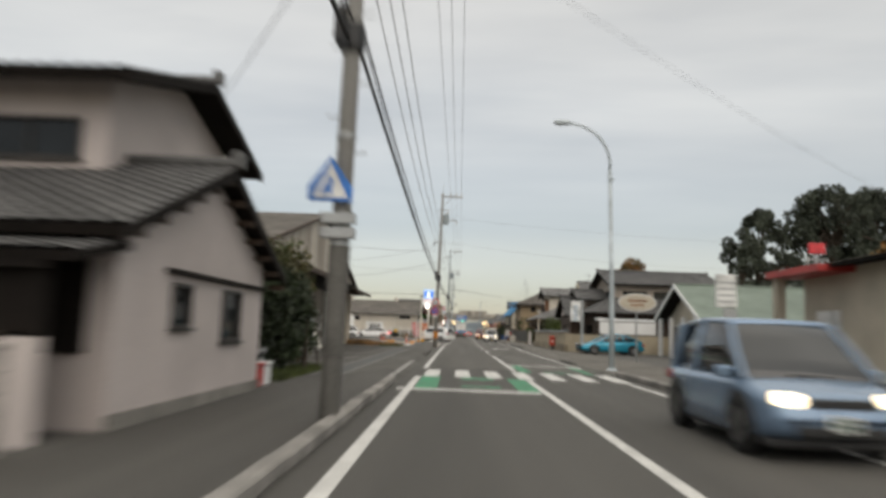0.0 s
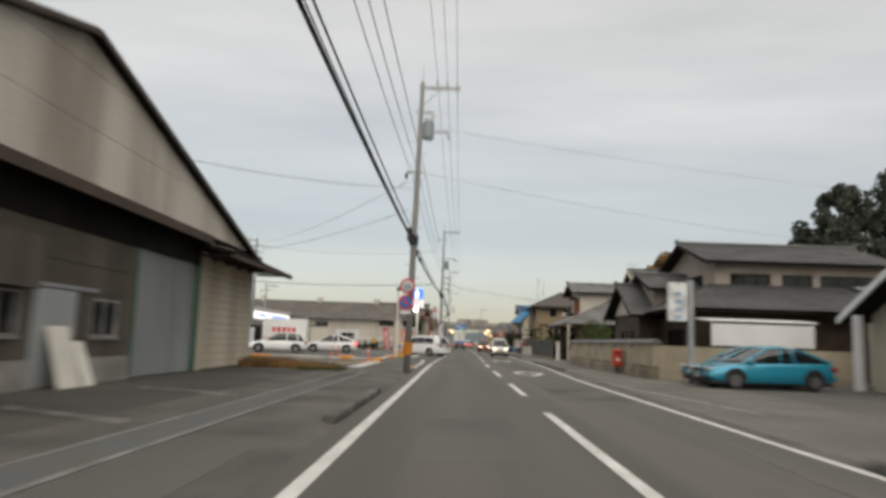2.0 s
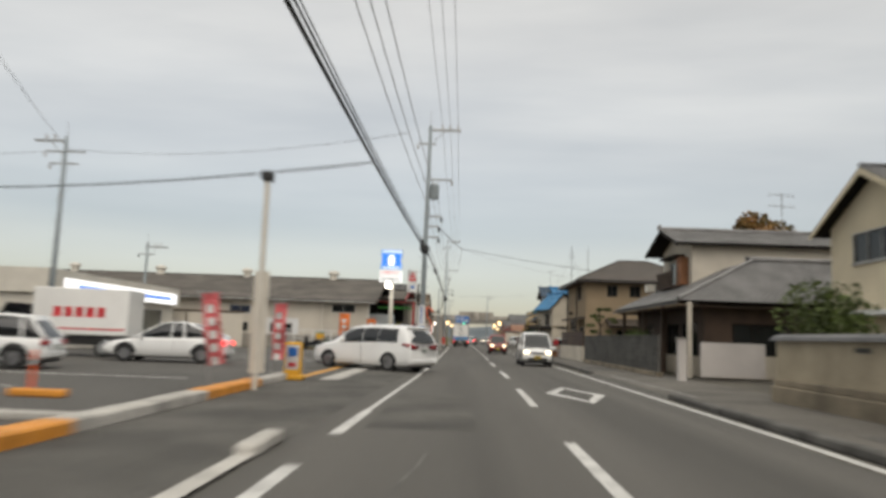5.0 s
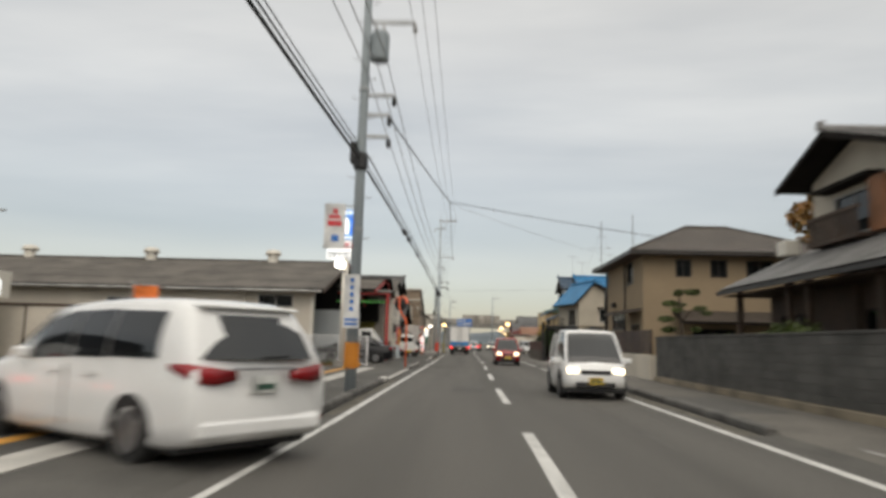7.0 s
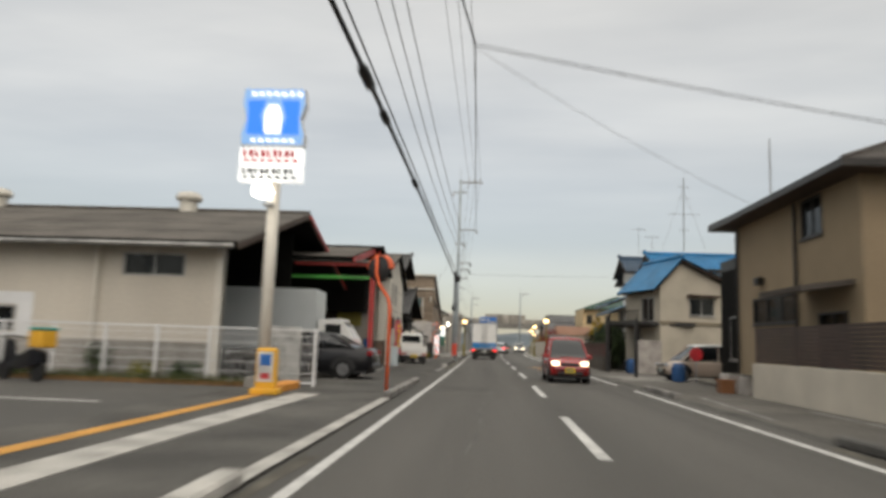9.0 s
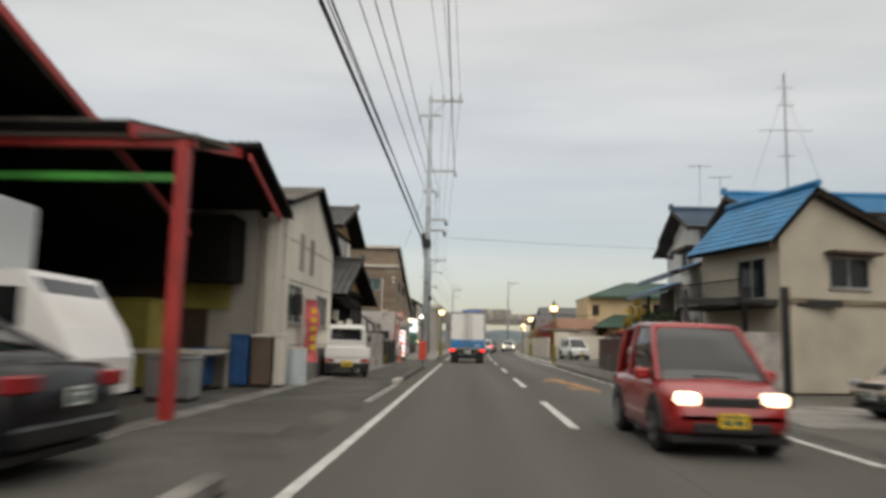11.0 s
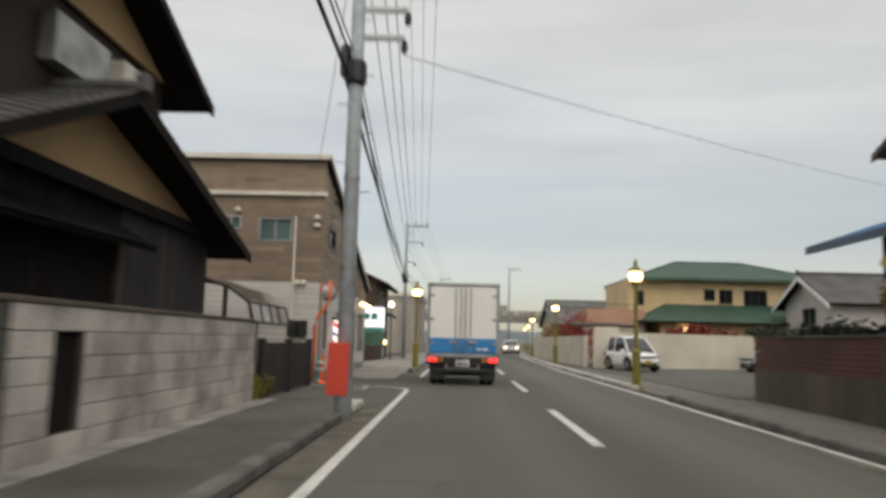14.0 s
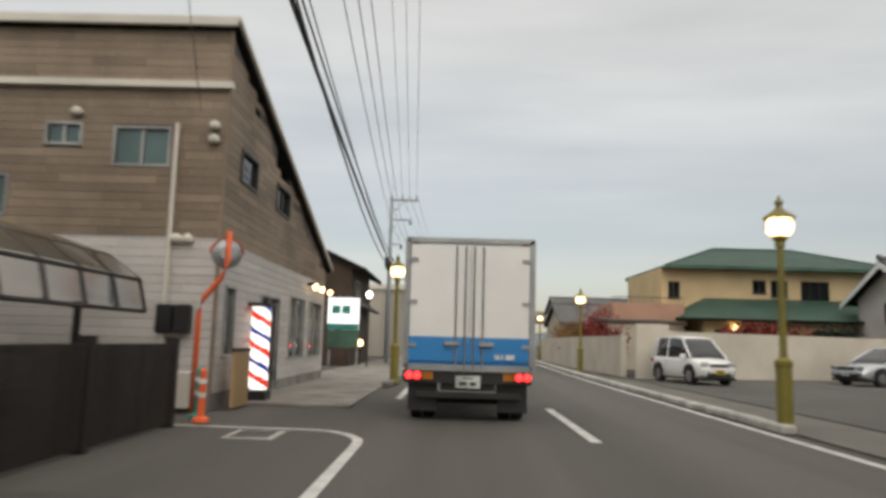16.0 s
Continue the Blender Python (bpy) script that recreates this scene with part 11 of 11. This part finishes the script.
far_block(-22, -6, 240, 252, 6.5, SHEET_GREY, "distant grey two-storey building", 2)
far_block(-40, -24, 225, 240, 7.5, CREAM_STEEL, "distant pale building behind the shops", 2)
far_block(34, 52, 250, 266, 8.0, PLASTER_CREAM, "distant pale building beyond the junction", 2)
far_block(22, 33, 236, 246, 7.0, PLASTER_WHITE, "distant white building beyond the junction", 2)
o = thing("overpass", (20, 318, 0), "grey concrete overpass crossing the far end of the road", "bridge")
part("deck", box(nb(), -70, 120, 312, 322, 6.2, 7.6), CONCRETE, o)
part("parapet", box(nb(), -70, 120, 311.8, 312.2, 7.6, 8.9), SHEET_GREY, o)
part("parapet", box(nb(), -70, 120, 321.8, 322.2, 7.6, 8.9), SHEET_GREY, o)
for x in range(-60, 121, 18):
    if not 6 < x < 30:
        part("pier", box(nb(), x, x + 1.6, 314, 320, 0, 6.2), CONCRETE, o)
for x in (-20, 0, 34, 60):
    part("screen_panel", box(nb(), x, x + 12, 312.3, 312.5, 8.9, 10.2), SHEET_GREY, o)
part("embankment", box(nb(), 36, 120, 312, 322, 0, 6.2), CONCRETE, o)
part("embankment", box(nb(), -70, -18, 312, 322, 0, 6.2), CONCRETE, o)
# signals and direction sign at the junction
g = thing("traffic_light", (-2.6, 228.0, 0), "traffic light on a mast arm over the junction, showing green", "traffic light")
part("mast", tube(nb(), [(-2.6, 228, 0), (-2.6, 228, 4.9)], 0.11, 10), GREY_STEEL, g)
part("arm", tube(nb(), [(-2.6, 228, 4.75), (2.3, 228, 4.85)], 0.06, 8), GREY_STEEL, g)
part("housing", box(nb(), 0.95, 2.25, 227.8, 228.0, 4.22, 4.67, bevel=0.04), CREAM_STEEL, g)
for k, m in enumerate((SIGNAL_GREEN, BLACK_PLASTIC, BLACK_PLASTIC)):
    part("lens", disc(nb(), 1.18 + 0.42 * k, 227.79, 4.44, 0.17, 0.03, 18), m, g, "lit green lens" if k == 0 else "")
    part("visor", disc(nb(), 1.18 + 0.42 * k, 227.78, 4.55, 0.1, 0.02, 12), BLACK_PLASTIC, g)
d = thing("direction_sign", (-2.9, 222, 0), "blue direction sign with pale arrows over the road", "road sign")
part("mast", tube(nb(), [(-2.9, 222.2, 0), (-2.9, 222.2, 5.6)], 0.12, 10), GREY_STEEL, d)
part("arm", tube(nb(), [(-2.9, 222.2, 5.3), (2.1, 222.2, 5.4)], 0.07, 8), GREY_STEEL, d)
part("panel", box(nb(), -0.75, 2.2, 222.0, 222.1, 4.45, 5.95, bevel=0.03), BLUE_SIGN, d)
part("arrow", extrude(nb(), [(0.6, 4.6), (0.8, 4.6), (0.8, 5.5), (0.95, 5.5), (0.7, 5.85), (0.45, 5.5), (0.6, 5.5)], 221.99, 222.0, "y"), WHITE_SIGN, d)
marks(d, "y", 221.985, 221.998, [(-0.6, 0.3, 5.3, 5.6), (1.1, 2.0, 4.95, 5.2)], WHITE_SIGN)
part("side_arm", box(nb(), -0.5, 2.0, 221.99, 222.0, 4.8, 4.9), WHITE_SIGN, d)

# hills on the horizon, distance haze painted into their blue-grey colour
bm = nb()
n = 90
rows = []
for i in range(n + 1):
    x = -900 + 1800 * i / n
    hgt = 22 + 16 * noise.noise(Vector((x * 0.004, 3.1, 0))) + 9 * noise.noise(Vector((x * 0.013, 7.7, 0)))
    rows.append([(x, 1500, -0.06), (x, 1560, max(6, hgt) * 0.6), (x, 1640, max(8, hgt)), (x, 1800, -0.06)])
ring_loft(bm, rows, cap=False, closed=False)
HILL = surface("haze_tinted_wooded_hill", (0.16, 0.19, 0.21), 0.95, 0.1, 0.01, 0.1, 0)
tagged(solo("backdrop_hills", bm, HILL, "low wooded hills on the horizon, tinted with painted haze", "hills"), kind="structure")
# block walls and other many-pieced things
block_wall("dark_block_wall", -4.02, 139.4, 140.62, 6, BLOCK_DARK, "dark weathered end of the block wall beside the footway", 0.39, 0.25, cap_mat=WALL_DARK)
block_wall("concrete_block_wall", -4.02, 140.66, 148.6, 6, BLOCK, "pale concrete block wall beside the footway", 0.59, 0.25, gap=(141.38, 142.0), cap_mat=WALL_DARK)
block_wall("garden_block_wall", 7.92, 88.8, 105.6, 7, BLOCK_DARK, "dark weathered concrete block garden wall", z0=0.22)
part("footing", box(nb(), 7.80, 8.06, 88.7, 105.7, 0, 0.22, bevel=0.02), WALL_STONE, thing("wall_footing", (7.92, 98, 0), "stained concrete footing under the garden wall", "wall"))
block_wall("porch_block_wall", -4.78, 5.2, 6.4, 5, BLOCK, "pale concrete block wall by the house porch")
# kerb rows, last as they are many
for a, b, m, lab in ((3, 17.8, KERB_MESH, "grey concrete kerb between road and footway"), (37.0, 43.4, KERB_DARK_MESH, "worn dark kerb stub"), (54.4, 56.8, KERB_MESH, "pale worn kerb stub beside the lane"), (56.8, 57.4, KERB_ORANGE_MESH, "orange painted kerb end"),
                     (67.2, 68.4, KERB_PALE_MESH, "pale kerb end stone"), (89.6, 90.8, KERB_PALE_MESH, "pale rounded kerb end"), (90.8, 100.4, KERB_DARK_MESH, "dark stained kerb beside the lane"), (100.4, 101.6, KERB_PALE_MESH, "pale rounded kerb end"),
                     (111.4, 118.6, KERB_MESH, "pale concrete kerb"), (133.6, 134.8, KERB_PALE_MESH, "pale worn kerb end"), (134.8, 147.0, KERB_DARK_MESH, "dark stained kerb beside the lane"), (147.0, 148.2, KERB_PALE_MESH, "pale kerb end stone"), (163.5, 215, KERB_MESH, "grey concrete kerb")):
    kerb_row(left_kerb, a, b, m, lab)
for a, b, m, lab in ((8, 24.2, KERB_MESH, "grey concrete kerb"), (31.4, 34.6, KERB_DARK_MESH, "short worn kerb end"), (62.5, 77.5, KERB_DARK_MESH, "dark weathered kerb"), (89.5, 106, KERB_DARK_MESH, "dark weathered kerb"),
                     (115.0, 118.4, KERB_MESH, "short pale kerb end"), (136.0, 151.4, KERB_DARK_MESH, "dark weathered kerb"), (155.2, 215, KERB_PALE_MESH, "pale concrete kerb")):
    kerb_row(right_kerb, a, b, m, lab)
for a, b, orange in ((66.4, 68.2, True), (68.2, 72.8, False), (72.8, 76.2, True), (76.2, 79.6, False), (88.6, 89.9, False), (89.9, 91.7, True), (91.7, 100.1, False), (100.1, 101.3, True), (111.6, 113.6, True)):
    kerb_row(lambda y: -4.80 + 0.34 * (y > 88), a, b, KERB_WIDE_ORANGE_MESH if orange else KERB_WIDE_MESH, "orange painted car park kerb" if orange else "broad pale car park kerb")
